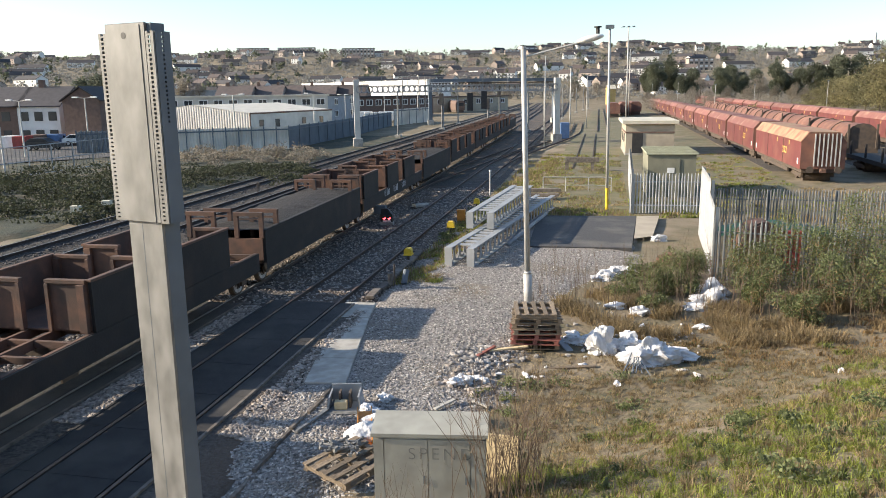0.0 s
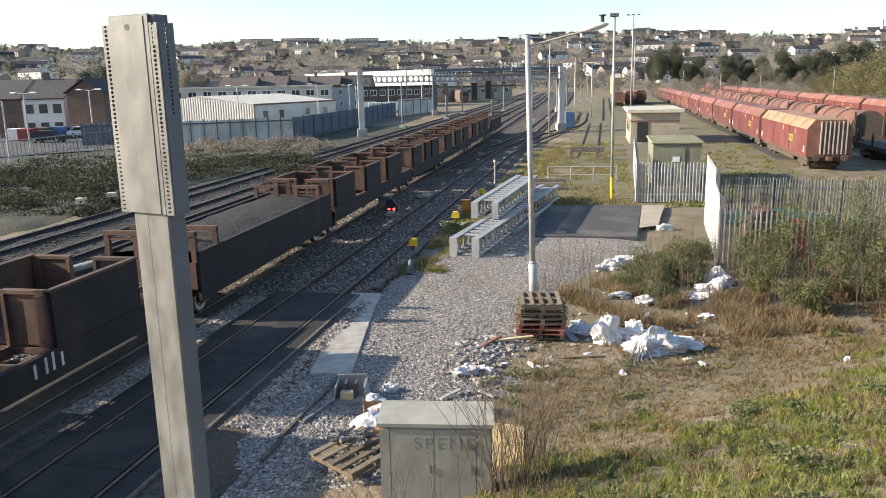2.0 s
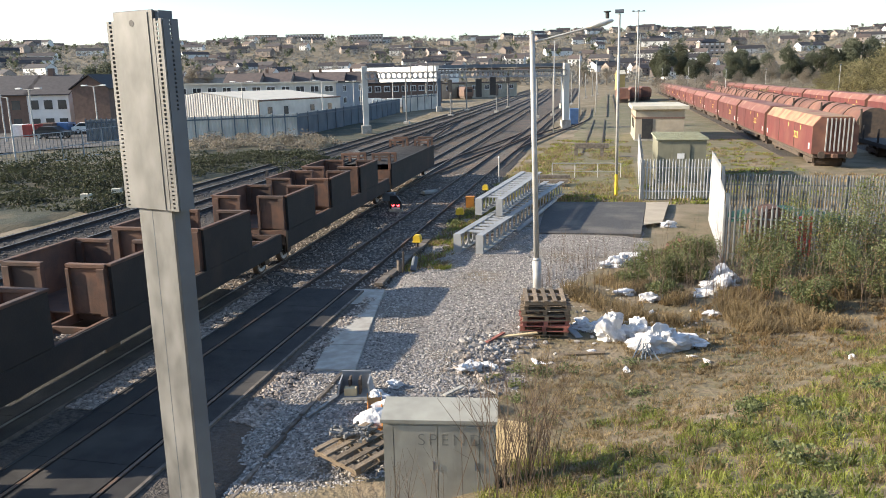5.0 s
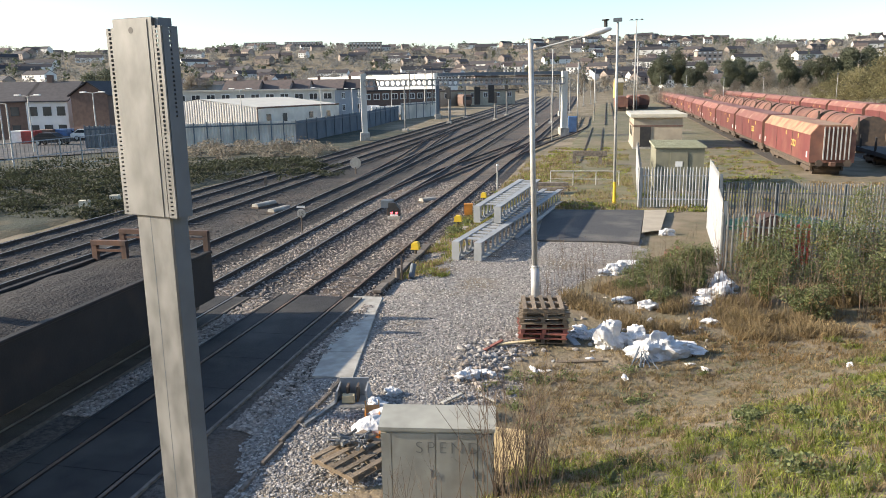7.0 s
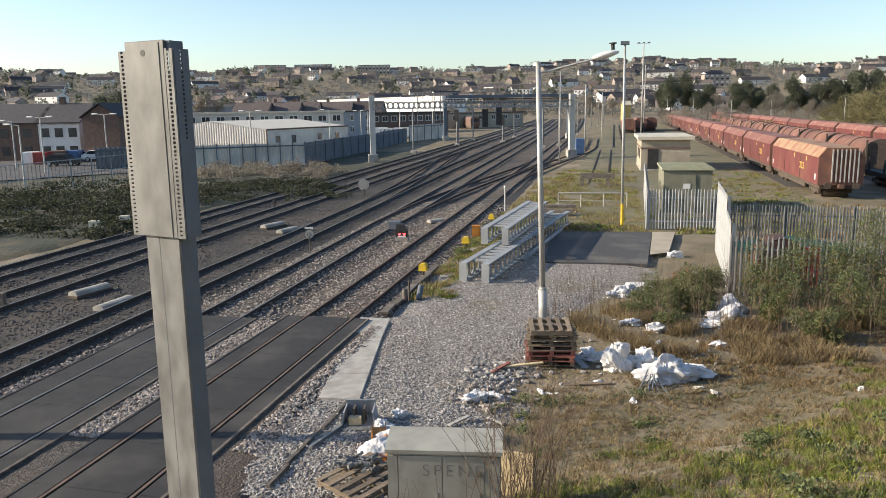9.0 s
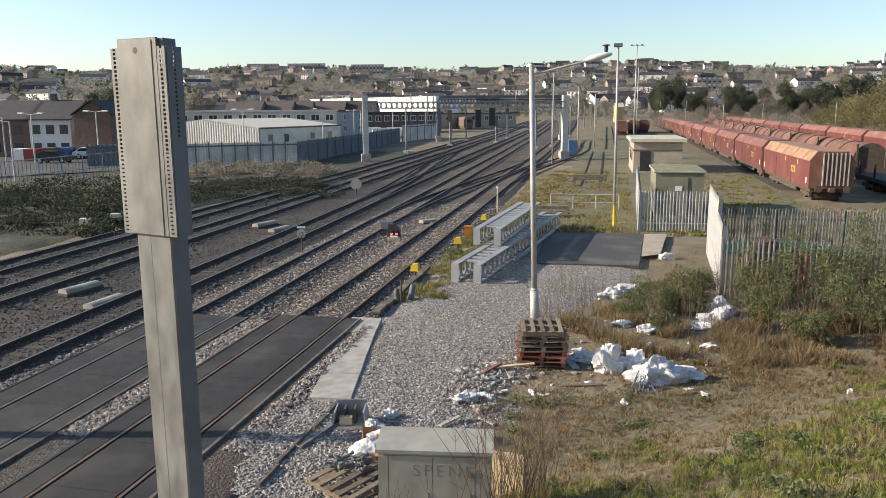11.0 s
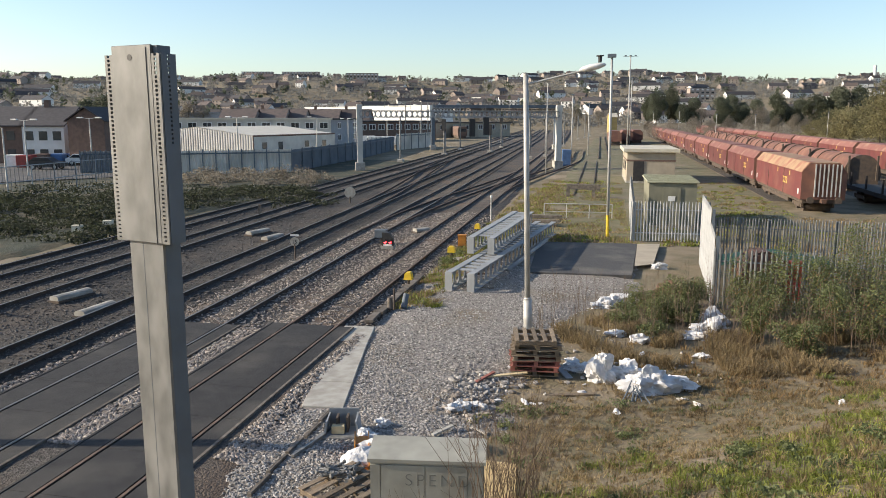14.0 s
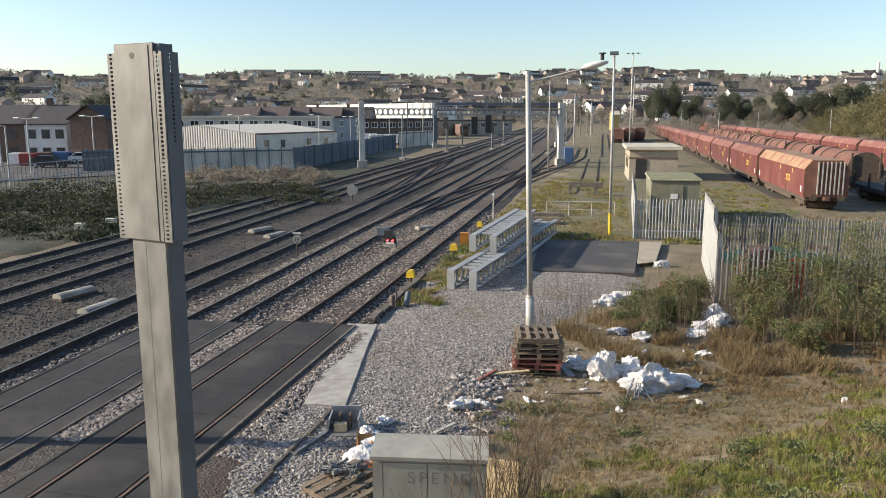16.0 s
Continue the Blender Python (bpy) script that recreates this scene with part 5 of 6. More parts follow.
# ---- signal gantry over the tracks ----
def gantry(p0, d0, p1, d1, zb, label, matl, h=0.85, n=26, top=7.9):
    a, L, yaw = along(p0, d0, p1, d1)
    t = thing("track_gantry", pose(*a, -0.3, 0, 0, yaw), label, "gantry", "track gantries")
    for x in (0, L):
        lg = part("leg", Mesh().box(x - 0.33, x + 0.33, -0.33, 0.33, 0, top, bev=0.03), CLAD if matl is PRIMER else GALV_DARK, t)
        part("leg_base", Mesh().box(x - 0.55, x + 0.55, -0.5, 0.5, 0, 1.1, bev=0.03), CONCRETE, lg)
    be = castellated(L, h, 0.3)
    for y in (-0.42, 0.42):
        b = part("boom", be.data("boom", matl), matl, t)
        b.matrix_basis = pose(0, y, zb, 0, 0, -90)
    for i in range(n):
        x = L * (i + 0.5) / n
        part("walkway_slat", Mesh().box(x - 0.25, x + 0.25, -0.38, 0.38, zb + 0.05, zb + 0.09), GALV_DARK, t)
    part("handrail", Mesh().rod((0, 0.5, zb + h + 1.0), (L, 0.5, zb + h + 1.0), 0.03, n=6), GALV, t)
    for i in range(9):
        x = L * i / 8
        part("handrail_post", Mesh().rod((x, 0.5, zb + h), (x, 0.5, zb + h + 1.0), 0.025, n=6), GALV, t)
    return t, L


# beams take grey for their shaded face, the legs stay pale
gt, gl = gantry(642, 92, 990, 96, 6.35, "castellated-beam gantry over the tracks, beams greyed as in shade", PRIMER)
for k in (0.22, 0.3, 0.33):
    part("bracket_post", Mesh().rod((gl * k, -0.6, 4.2), (gl * k, -0.6, 8.2), 0.06, n=6), GALV, gt)
for k, z in ((0.55, 5.0), (0.62, 5.2)):
    part("signal_head", Mesh().box(gl * k - 0.35, gl * k + 0.35, -0.8, -0.5, z - 0.9, z + 1.2, bev=0.03), BLACK, gt, "black signal head seen from behind")
g2, l2 = gantry(770, 150, 985, 154, 7.2, "dark girder footbridge across the railway", BOGIE, 0.9, 20, 7.4)
part("parapet", Mesh().box(0, l2, -0.5, -0.44, 8.2, 8.8), GALV_DARK, g2)
for px, d, h in ((713, 110, 6.6), (790, 130, 6.0), (818, 150, 6.5), (940, 120, 6.0), (968, 125, 6.2), (890, 160, 7), (870, 140, 5), (1000, 170, 7), (1024, 220, 7), (1036, 240, 7), (1045, 260, 7)):
    x, y = spot(px, d)
    t = thing("signal_post", pose(x, y, -0.3), "pale steel signal post beside the tracks", "signal post", "signal posts")
    part("post", Mesh().rod((0, 0, 0), (0, 0, h), 0.12, n=8), GALV, t)
    part("foot", Mesh().box(-0.4, 0.4, -0.4, 0.4, 0, 0.5, bev=0.03), CONCRETE, t)
    if d in (130, 140, 160):
        part("signal_head", Mesh().box(-0.35, 0.35, -0.4, -0.15, h - 1.8, h + 0.1, bev=0.03), BLACK, t)
        part("ladder", Mesh().box(0.2, 0.24, -0.1, 0.3, 0, h - 0.5), GALV_DARK, t)
a, L, yaw = along(1080, 330, 1092, 330)
gable_house("yellow_works", pose(*a, -0.3, 0, 0, yaw), L, 6, 6.5, 8.0, SANDWALL, CREAM, "ochre-yellow works building far down the line", 0, cat="building")
# a distant train standing on the far line
x, y = spot(822, 230)
t = thing("distant_train", pose(x, y, -0.2, 0, 0, 20), "dark railcar standing far down the line", "train")
part("body", Mesh().prism([(-1.35, 0.9), (-1.4, 2.8), (-1.0, 3.6), (1.0, 3.6), (1.4, 2.8), (1.35, 0.9)], 0, 20), BRICKBROWN, t)
part("windscreen", Mesh().box(-1.0, 1.0, -0.05, 0.02, 2.1, 3.0), WINDOW, t)
part("undergear", Mesh().box(-1.1, 1.1, 0.4, 19.6, 0.2, 0.9), BOGIE, t)
for px, d in ((1090, 175), (1110, 185), (1128, 190)):
    x, y = spot(px, d)
    t = thing("distant_wagon", pose(x, y, -0.2, 0, 0, 2), "dark wagon end far down the sidings", "freight wagon", "distant wagons")
    part("body", Mesh().prism([(-1.35, 0.9), (-1.4, 2.6), (-0.8, 3.3), (0.8, 3.3), (1.4, 2.6), (1.35, 0.9)], 0, 12), BROWNHOOD, t)
    part("undergear", Mesh().box(-1.1, 1.1, 0.3, 11.6, 0.15, 0.9), BOGIE, t)


# ---- trees ----
def crown_tris(m, n, cx, cy, cz, rx, rz, size, lumps=7, seed=1):
    """Many small leaf sprays gathered in uneven lumps."""
    rg = random.Random(seed)
    cs = []
    for i in range(lumps):
        a, h = rg.uniform(0, 6.28), rg.uniform(-0.75, 0.85)
        q = rg.uniform(0.25, 0.75) * math.sqrt(max(0.05, 1 - h * h))
        cs.append((cx + q * rx * math.cos(a), cy + q * rx * math.sin(a), cz + h * rz * 0.75, rg.uniform(0.3, 0.5)))
    for i in range(n):
        lx, ly, lz, lr = cs[i % lumps]
        d = Vector((rg.gauss(0, 1), rg.gauss(0, 1), rg.gauss(0, 1))).normalized() * rg.uniform(0.55, 1.05)
        p = Vector((lx + d.x * rx * lr, ly + d.y * rx * lr, lz + d.z * rz * lr))
        u = Vector((rg.gauss(0, 1), rg.gauss(0, 1), rg.gauss(0, 1))).normalized() * size * rg.uniform(0.6, 1.3)
        v = u.orthogonal().normalized() * size * rg.uniform(0.5, 1.0)
        m.add([p - u, p + v, p + u, p - v * 0.7], [(0, 1, 2, 3)])


def tree(name, h, r, crown, n, size, label, seed, trunk=0.18, lumps=8, low=0.25):
    t = thing(name, Matrix(), label, "tree", "trees by the sidings")
    k = Mesh().rod((0, 0, -0.5), (0.1, 0, h * 0.55), trunk, trunk * 0.5, n=7)
    rg = random.Random(seed)
    for i in range(9):
        a, z = rg.uniform(0, 6.28), h * rg.uniform(0.25, 0.6)
        k.rod((0.05, 0, z), (math.cos(a) * r * 0.75, math.sin(a) * r * 0.75, z + h * rg.uniform(0.1, 0.3)), trunk * 0.35, trunk * 0.08, n=5)
    part("trunk", k, BARK, t)
    c = Mesh()
    crown_tris(c, n, 0, 0, h * (low + 1) / 2, r, h * (1 - low) / 2, size, lumps, seed)
    part("crown", c, crown, t)
    return t


T_DARK = tree("evergreen_tree", 12, 4.2, TREEGREEN, 7000, 0.19, "dark green dense evergreen tree", 3)
T_OLIVE = tree("budding_tree", 9, 5.0, TREEOLIVE, 5200, 0.16, "rounded olive-brown tree coming into bud", 5, lumps=11, low=0.1)
T_BARE = tree("bare_tree", 10, 4.0, TREEBARE, 3600, 0.13, "bare brown winter tree", 8, lumps=9)
T_OLIVE.matrix_basis = pose(*spot(1500, 175), -0.3)
T_DARK.matrix_basis = pose(*spot(1160, 330), 0, 0, 0, 20) @ Matrix.Scale(1.45, 4)
T_BARE.matrix_basis = pose(*spot(1340, 230), -0.3)


def plant(src, px, d, s, z=0.0):
    c = copy_thing(src, pose(*spot(px, d), -0.3 + z, 0, 0, rnd(0, 360)))
    c.scale = (s, s, s * rnd(0.9, 1.1))


for px, d, s in ((1185, 335, 1.5), (1215, 325, 1.35), (1275, 300, 1.3), (1300, 310, 1.35), (1325, 300, 1.15), (1375, 270, 1.25), (1400, 275, 1.2), (1440, 250, 1.25), (1465, 255, 1.4), (1495, 250, 1.45), (1520, 255, 1.35), (1145, 350, 1.3), (183, 118, 0.85), (175, 122, 0.75)):
    plant(T_DARK, px, d, s)
for px, d, s in ((1475, 182, 0.95), (1530, 178, 1.05), (1580, 150, 1.35), (1620, 145, 1.4), (1555, 160, 1.2), (1660, 140, 1.4), (1440, 190, 0.7)):
    plant(T_OLIVE, px, d, s)
for px, d, s in ((1150, 260, 0.6), (1190, 250, 0.65), (1225, 245, 0.7), (1255, 240, 0.65), (1290, 235, 0.7), (1320, 230, 0.62), (1370, 225, 0.7), (1400, 220, 0.75), (1425, 215, 0.7), (1215, 380, 1.3), (1240, 380, 1.2), (1345, 350, 1.2), (1420, 330, 1.2), (1080, 420, 1.3), (1060, 430, 1.2), (1020, 400, 1.2), (850, 300, 0.8), (870, 310, 0.8), (900, 320, 0.8), (345, 420, 1.4), (370, 420, 1.3), (470, 330, 1.0), (500, 340, 1.0), (780, 330, 0.9), (1040, 330, 0.8)):
    plant(T_BARE, px, d, s)

# hedge-like scrub behind the sidings and on the far verge
def scrub(name, pts, m, label, n, size):
    me = Mesh()
    for i, (x, y, r, h) in enumerate(pts):
        crown_tris(me, n, x, y, ground_z(x, y) + h * 0.45, r, h * 0.55, size, 5, 100 + i)
    single(name, me, m, label, "scrub", kind="stuff")


random.seed(5)
scrub("scrub", [(*spot(px, rnd(195, 240)), rnd(4, 6), rnd(4.0, 6.5)) for px in range(1150, 1700, 12)], TREEBARE, "brown leafless scrub behind the sidings", 700, 0.13)
scrub("scrub", [(*spot(px, rnd(150, 190)), rnd(3, 5), rnd(2.5, 4)) for px in range(1330, 1720, 14)], TREEOLIVE, "olive scrub behind the sidings", 420, 0.15)
scrub("verge_bramble", [(*spot(px, rnd(54, 66)), rnd(1.6, 2.6), rnd(0.5, 1.1)) for px in range(225, 570, 7)], LEAFDARK, "dark bramble scrub along the far verge", 260, 0.085)
scrub("verge_bramble", [(*spot(px, rnd(39, 51)), rnd(1.2, 2.2), rnd(0.3, 0.8)) for px in range(-140, 260, 7)], LEAFDARK, "dark bramble scrub along the far verge", 200, 0.075)
scrub("verge_bramble", [(*spot(px, rnd(47, 60)), rnd(1.6, 2.6), rnd(0.7, 1.5)) for px in range(-160, 330, 8)], LEAFDARK, "dark tall bramble below the car park fence", 260, 0.085)
scrub("verge_bramble", [(*spot(px, rnd(70, 79)), rnd(1.5, 2.5), rnd(0.8, 2.0)) for px in range(330, 580, 11)], TREEBARE, "brown scrub along the far verge", 240, 0.1)

# ---- hillside town ----
random.seed(11)
far = Mesh()
for i in range(4600):
    px = rnd(-250, 1800)
    d = rnd(420, 1350)
    x, y = spot(px, d)
    z = ground_z(x, y)
    h = rnd(3.5, 7.5) * (1.25 if d > 1150 else 1)
    crown_tris(far, 46, x, y, z + h * 0.5, rnd(3, 6), h * 0.6, 0.7, 5, i)
single("far_woods", far, FARWOOD, "bare brown trees scattered over the hillside", "woods", kind="stuff")
far = Mesh()
for i in range(380):
    px = rnd(-250, 1800)
    d = rnd(450, 1350)
    x, y = spot(px, d)
    h = rnd(5, 11)
    crown_tris(far, 30, x, y, ground_z(x, y) + h * 0.5, rnd(3, 5), h * 0.6, 1.3, 4, i)
single("far_woods", far, TREEGREEN, "dark evergreen trees on the hillside", "woods", kind="stuff")

TYPES = [gable_house("hill_house", Matrix(), W, D, 5.2, 8.0, wl, rf, lb, 3, "hillside houses") for W, D, wl, rf, lb in (
    (9, 8, RENDERWHITE, TILEROOF, "white house on the hillside"), (18, 8, HOUSEWALL, SLATE, "brick terrace on the hillside"),
    (26, 9, RENDERWHITE, SLATE, "long white terrace on the hillside"), (11, 9, HOUSEWALL, TILEROOF, "brown brick house on the hillside"))]
first = set()
for i in range(350):
    d = 480 + 820 * ((i * 37) % 350) / 350
    px = rnd(-150, 1250) if i % 5 else rnd(1100, 1600)
    x, y = spot(px, d)
    m = pose(x, y, ground_z(x, y) - 0.4, 0, 0, 12 + rnd(-40, 40))
    k = random.choice((0, 1, 1, 2, 3, 3))
    if k not in first:
        TYPES[k].matrix_basis = m
        first.add(k)
    else:
        copy_thing(TYPES[k], m)
for px, d, n in ((440, 1150, 10), (510, 1155, 12), (620, 1000, 9), (900, 980, 9), (1217, 700, 5)):
    x, y = spot(px, d)
    t = thing("apartment_block", pose(x, y, ground_z(x, y) - 0.5, 0, 0, 12), "long flat-roofed apartment block on the hill", "apartment block", "apartment blocks")
    L = n * 4.5
    w = part("wall", Mesh().box(0, L, 0, 10, 0, 11), HOUSEWALL, t)
    part("roof", Mesh().box(-0.3, L + 0.3, -0.3, 10.3, 11.002, 11.5), SLATE, t)
    for s in range(4):
        for i in range(n):
            part("window", Mesh().box(i * 4.5 + 1, i * 4.5 + 3.4, -0.08, 0.02, 1.0 + s * 2.7, 2.4 + s * 2.7), RENDERWHITE if s % 2 else WINDOW, w)
x, y = spot(1535, 900)
single("chimney_tower", Mesh().rod((0, 0, 0), (0, 0, 17), 1.9, 1.7, n=14), RENDERWHITE, "pale round tower on the ridge", "tower", m=pose(x, y, ground_z(x, y) + 2))

# ---- cabinet by the camera ----
def street_cabinet():
    x, y = -2.27, 9.5
    b = ground_z(x, y) - 0.1
    t = thing("equipment_cabinet", pose(x, y, b, 0, 0, 8), "weathered grey-green steel equipment cabinet, scratched doors", "cabinet")
    H_, W, D = 1.48 - b, 0.775, 0.42
    part("body", Mesh().box(-W, W, 0, D, 0, H_, bev=0.006), GREENBOX, t)
    part("roof", Mesh().add([(-W - 0.03, -0.04, H_), (W + 0.03, -0.04, H_), (W + 0.03, D + 0.1, H_ + 0.1), (-W - 0.03, D + 0.1, H_ + 0.1), (-W - 0.03, -0.04, H_ + 0.05), (W + 0.03, -0.04, H_ + 0.05), (W + 0.03, D + 0.1, H_ + 0.15), (-W - 0.03, D + 0.1, H_ + 0.15)],
                            [(3, 2, 1, 0), (4, 5, 6, 7), (0, 1, 5, 4), (1, 2, 6, 5), (2, 3, 7, 6), (3, 0, 4, 7)]), GREENBOX, t)
    edges = (-0.63, -0.02, 0.56)
    for i, (a, c) in enumerate(zip((-W, *edges), (*edges, W))):
        d = part("door" if i in (1, 2) else "side_strip", Mesh().box(a + 0.006, c - 0.006, -0.018, -0.001, 0.08, H_ - 0.04, bev=0.003), GREENBOX, t)
        if i in (1, 2):
            part("handle", Mesh().box(c - 0.07, c - 0.045, -0.03, -0.019, H_ * 0.45, H_ * 0.45 + 0.12), GALV_DARK, d)
    fc = bpy.data.curves.new("scratched_word", "FONT")
    fc.body, fc.size, fc.extrude, fc.space_character, fc.offset = "SPEND", 0.25, 0.0006, 1.3, -0.004
    fc.materials.append(SCRATCH)
    fo = new("scratched_word", fc)
    fo.parent, fo.location, fo.rotation_euler = t, (-0.3, -0.0195, H_ - 0.33), (radians(90), 0, 0)


street_cabinet()
t = thing("plywood_sheet", pose(-1.5, 10.9, ground_z(-1.5, 10.9) - 0.1, -8, 0, -4), "pale plywood sheet leaning in the weeds", "plywood")
part("board", Mesh().box(-0.28, 0.28, 0, 0.02, 0, 0.8), WOODPALE, t)
part("board", Mesh().box(-0.1, 0.33, 0.024, 0.044, 0, 0.7), WOODPALE, t)

# ---- pallets ----
PLANK = Mesh().box(-0.6, 0.6, -0.05, 0.05, 0, 0.022).data("plank", WOOD)
STRINGER = Mesh().box(-0.05, 0.05, -0.5, 0.5, 0.022, 0.11).data("stringer", WOOD)
PLANK_RED = Mesh().box(-0.6, 0.6, -0.05, 0.05, 0, 0.022).data("plank", WOODRED)
STRINGER_RED = Mesh().box(-0.05, 0.05, -0.5, 0.5, 0.022, 0.11).data("stringer", WOODRED)


def pallet(m, label, red=False):
    t = thing("pallet", m, label, "pallet", "pallets")
    for y in (-0.45, -0.225, 0, 0.225, 0.45):
        p = part("plank", PLANK_RED if red else PLANK, WOOD, t)
        p.location = (0, y, 0.11)
        p.rotation_euler = (0, 0, radians(90 * 0 + rnd(-1, 1)))
    for y in (-0.45, 0, 0.45):
        p = part("plank", PLANK_RED if red else PLANK, WOOD, t)
        p.location = (0, y, 0)
    for x in (-0.52, 0, 0.52):
        p = part("stringer", STRINGER_RED if red else STRINGER, WOOD, t)
        p.location = (x, 0, 0)


random.seed(21)
z = ground_z(-1.6, 18.6) + 0.05
for i in range(7):
    pallet(pose(-1.63 + rnd(-0.04, 0.04), 18.55 + rnd(-0.05, 0.05), z + i * 0.134, 0, 0, 7 + rnd(-4, 4) + (90 if i == 6 else 0)), "reddish wooden pallet in a rough stack" if i in (1, 2) else "weathered wooden pallet in a rough stack", i in (1, 2))
pallet(pose(-4.05, 11.25, yard_z(-4.1, 11.35) + 0.1, 3, -2, 62), "weathered wooden pallet with metal fittings lying on it")
for i in range(26):
    a = rnd(0, 180)
    x, y = -4.3 + rnd(-0.28, 0.28), 11.5 + rnd(-0.25, 0.25)
    m = Mesh().rod((-0.09, 0, 0), (0.09, 0, 0), 0.02, n=6).rod((0.09, 0, 0), (0.13, 0, 0), 0.035, n=6).box(-0.12, -0.08, -0.03, 0.03, -0.03, 0.03)
    single("rail_clip", m, GALV, "steel rail fitting lying on a pallet", "rail fitting", "rail fittings", m=pose(x, y, yard_z(-4.1, 11.35) + 0.27 + rnd(0, 0.05), rnd(-20, 20), rnd(-20, 20), a))

# ---- excavator bucket ----
t = thing("digger_bucket", pose(-5.0, 13.75, yard_z(-5.0, 13.75), 0, 0, 12), "grey steel digger bucket lying open side up", "bucket")
pr = [(-0.36, 0.0), (-0.3, 0.32), (-0.27, 0.32), (-0.31, 0.03), (0.31, 0.03), (0.27, 0.32), (0.3, 0.32), (0.36, 0.0)]
part("shell", Mesh().prism(pr, -0.25, 0.25), PRIMER, t)
part("back", Mesh().box(-0.3, 0.3, 0.25, 0.28, 0.0, 0.4), PRIMER, t)
part("cutting_edge", Mesh().box(-0.42, 0.38, -0.4, -0.25, 0.0, 0.035), GALV, t)
part("lug", Mesh().box(-0.12, -0.08, -0.1, 0.15, 0.03, 0.34), BOGIE, t)
part("lug", Mesh().box(0.08, 0.12, -0.1, 0.15, 0.03, 0.34), BOGIE, t)
part("timber_block", Mesh().box(-0.2, 0.05, -0.2, -0.05, 0.035, 0.2, bev=0.01), WOODPALE, t)


# ---- sacks and rubbish ----
def lump(n, sx, sy, sz, seed, rough=0.35):
    """A slumped, creased sack."""
    m = Mesh()
    vs, fs = [], []
    k = 2 * n
    for i in range(n + 1):
        th = math.pi * i / n
        for j in range(k):
            ph = 2 * math.pi * j / k
            d = Vector((math.sin(th) * math.cos(ph), math.sin(th) * math.sin(ph), math.cos(th)))
            q = 1 + rough * noise.noise(d * 1.4 + Vector((seed, 0, 0))) - 0.9 * rough * abs(noise.noise(d * 2.3 + Vector((0, seed, 0)))) - 0.3 * rough * abs(noise.noise(d * 6 + Vector((0, 0, seed))))
            vs.append((d.x * sx * q, d.y * sy * q, max(-0.05, d.z * sz * q + sz * 0.45)))
    for i in range(n):
        for j in range(k):
            fs.append((i * k + j, (i + 1) * k + j, (i + 1) * k + (j + 1) % k, i * k + (j + 1) % k))
    return m.add(vs, fs)


def sack(x, y, sx, sy, sz, seed, yaw=0, label="crumpled white woven sack lying on the ground", g="white sacks"):
    z = max(ground_z(x, y), yard_z(x, y) if x < 1.5 else -9)
    single("white_sack", lump(18, sx, sy, sz, seed, 0.65), SACK, label, "sack", g, m=pose(x, y, z, 0, 0, yaw))


for i, (x, y, sx, sy, sz, a) in enumerate(((0.05, 18.2, 0.4, 0.32, 0.5, 20), (0.62, 18.45, 0.45, 0.3, 0.3, -10), (1.1, 17.7, 0.62, 0.42, 0.38, 25), (1.75, 18.15, 0.55, 0.35, 0.2, -15),
                                           (-0.45, 18.9, 0.4, 0.25, 0.16, 0), (-0.75, 19.3, 0.3, 0.25, 0.12, 40), (0.0, 25.8, 0.6, 0.35, 0.2, 30), (0.65, 26.4, 0.5, 0.3, 0.25, 10), (0.25, 26.2, 0.4, 0.3, 0.22, 70),
                                           (3.1, 23.2, 0.55, 0.4, 0.3, 10), (3.35, 24.2, 0.45, 0.5, 0.35, 60), (2.7, 22.5, 0.45, 0.25, 0.16, -20), (2.6, 20.6, 0.25, 0.15, 0.08, 0), (1.1, 21.8, 0.4, 0.25, 0.15, 30), (0.4, 22.3, 0.3, 0.25, 0.12, 0),
                                           (2.2, 33.0, 0.4, 0.25, 0.2, 20), (-3.95, 12.9, 0.45, 0.28, 0.2, 25), (-3.55, 12.75, 0.3, 0.2, 0.16, -30), (-4.45, 13.55, 0.22, 0.18, 0.14, 0), (-4.3, 14.2, 0.18, 0.15, 0.12, 0),
                                           (-3.0, 15.45, 0.32, 0.2, 0.14, 40), (-2.6, 15.7, 0.25, 0.14, 0.1, -10), (4.9, 16.5, 0.09, 0.07, 0.07, 0))):
    sack(x, y, sx, sy, sz, i * 3.7, a)
single("white_sack", lump(20, 0.38, 0.32, 0.27, 7.3, 0.22), SACK, "bulging white woven sack slumped on the gravel", "sack", "white sacks", m=pose(-4.12, 12.3, yard_z(-4.1, 12.3), 0, 0, 20))
for i, (x, y, L, w, a, m, lab) in enumerate(((-3.2, 13.9, 0.55, 0.09, -35, CONCRETE, "short pale board on the gravel"), (-1.9, 17.3, 1.2, 0.12, 70, WOOD, "loose pallet board on the ground"), (-2.7, 17.6, 1.0, 0.1, -70, WOODPALE, "splintered pale board on the gravel"), (-2.9, 17.2, 0.7, 0.1, -30, WOODRED, "broken reddish board on the gravel"),
                                             (-1.2, 17.0, 1.1, 0.12, -80, WOOD, "loose pallet board on the ground"), (-0.75, 18.3, 1.1, 0.2, 25, PRIMER, "grey board leaning by the pallets"), (-2.2, 14.4, 0.4, 0.07, 60, CONCRETE, "pale scrap on the gravel"), (-3.9, 13.05, 0.5, 0.1, 20, RUST, "rusty scrap on the gravel"))):
    single("loose_board", Mesh().box(-w / 2, w / 2, 0, L, 0, 0.035, bev=0.004), m, lab, "board", "loose boards", m=pose(x, y, yard_z(x, y) + 0.03, rnd(0, 6), rnd(-6, 6), a))
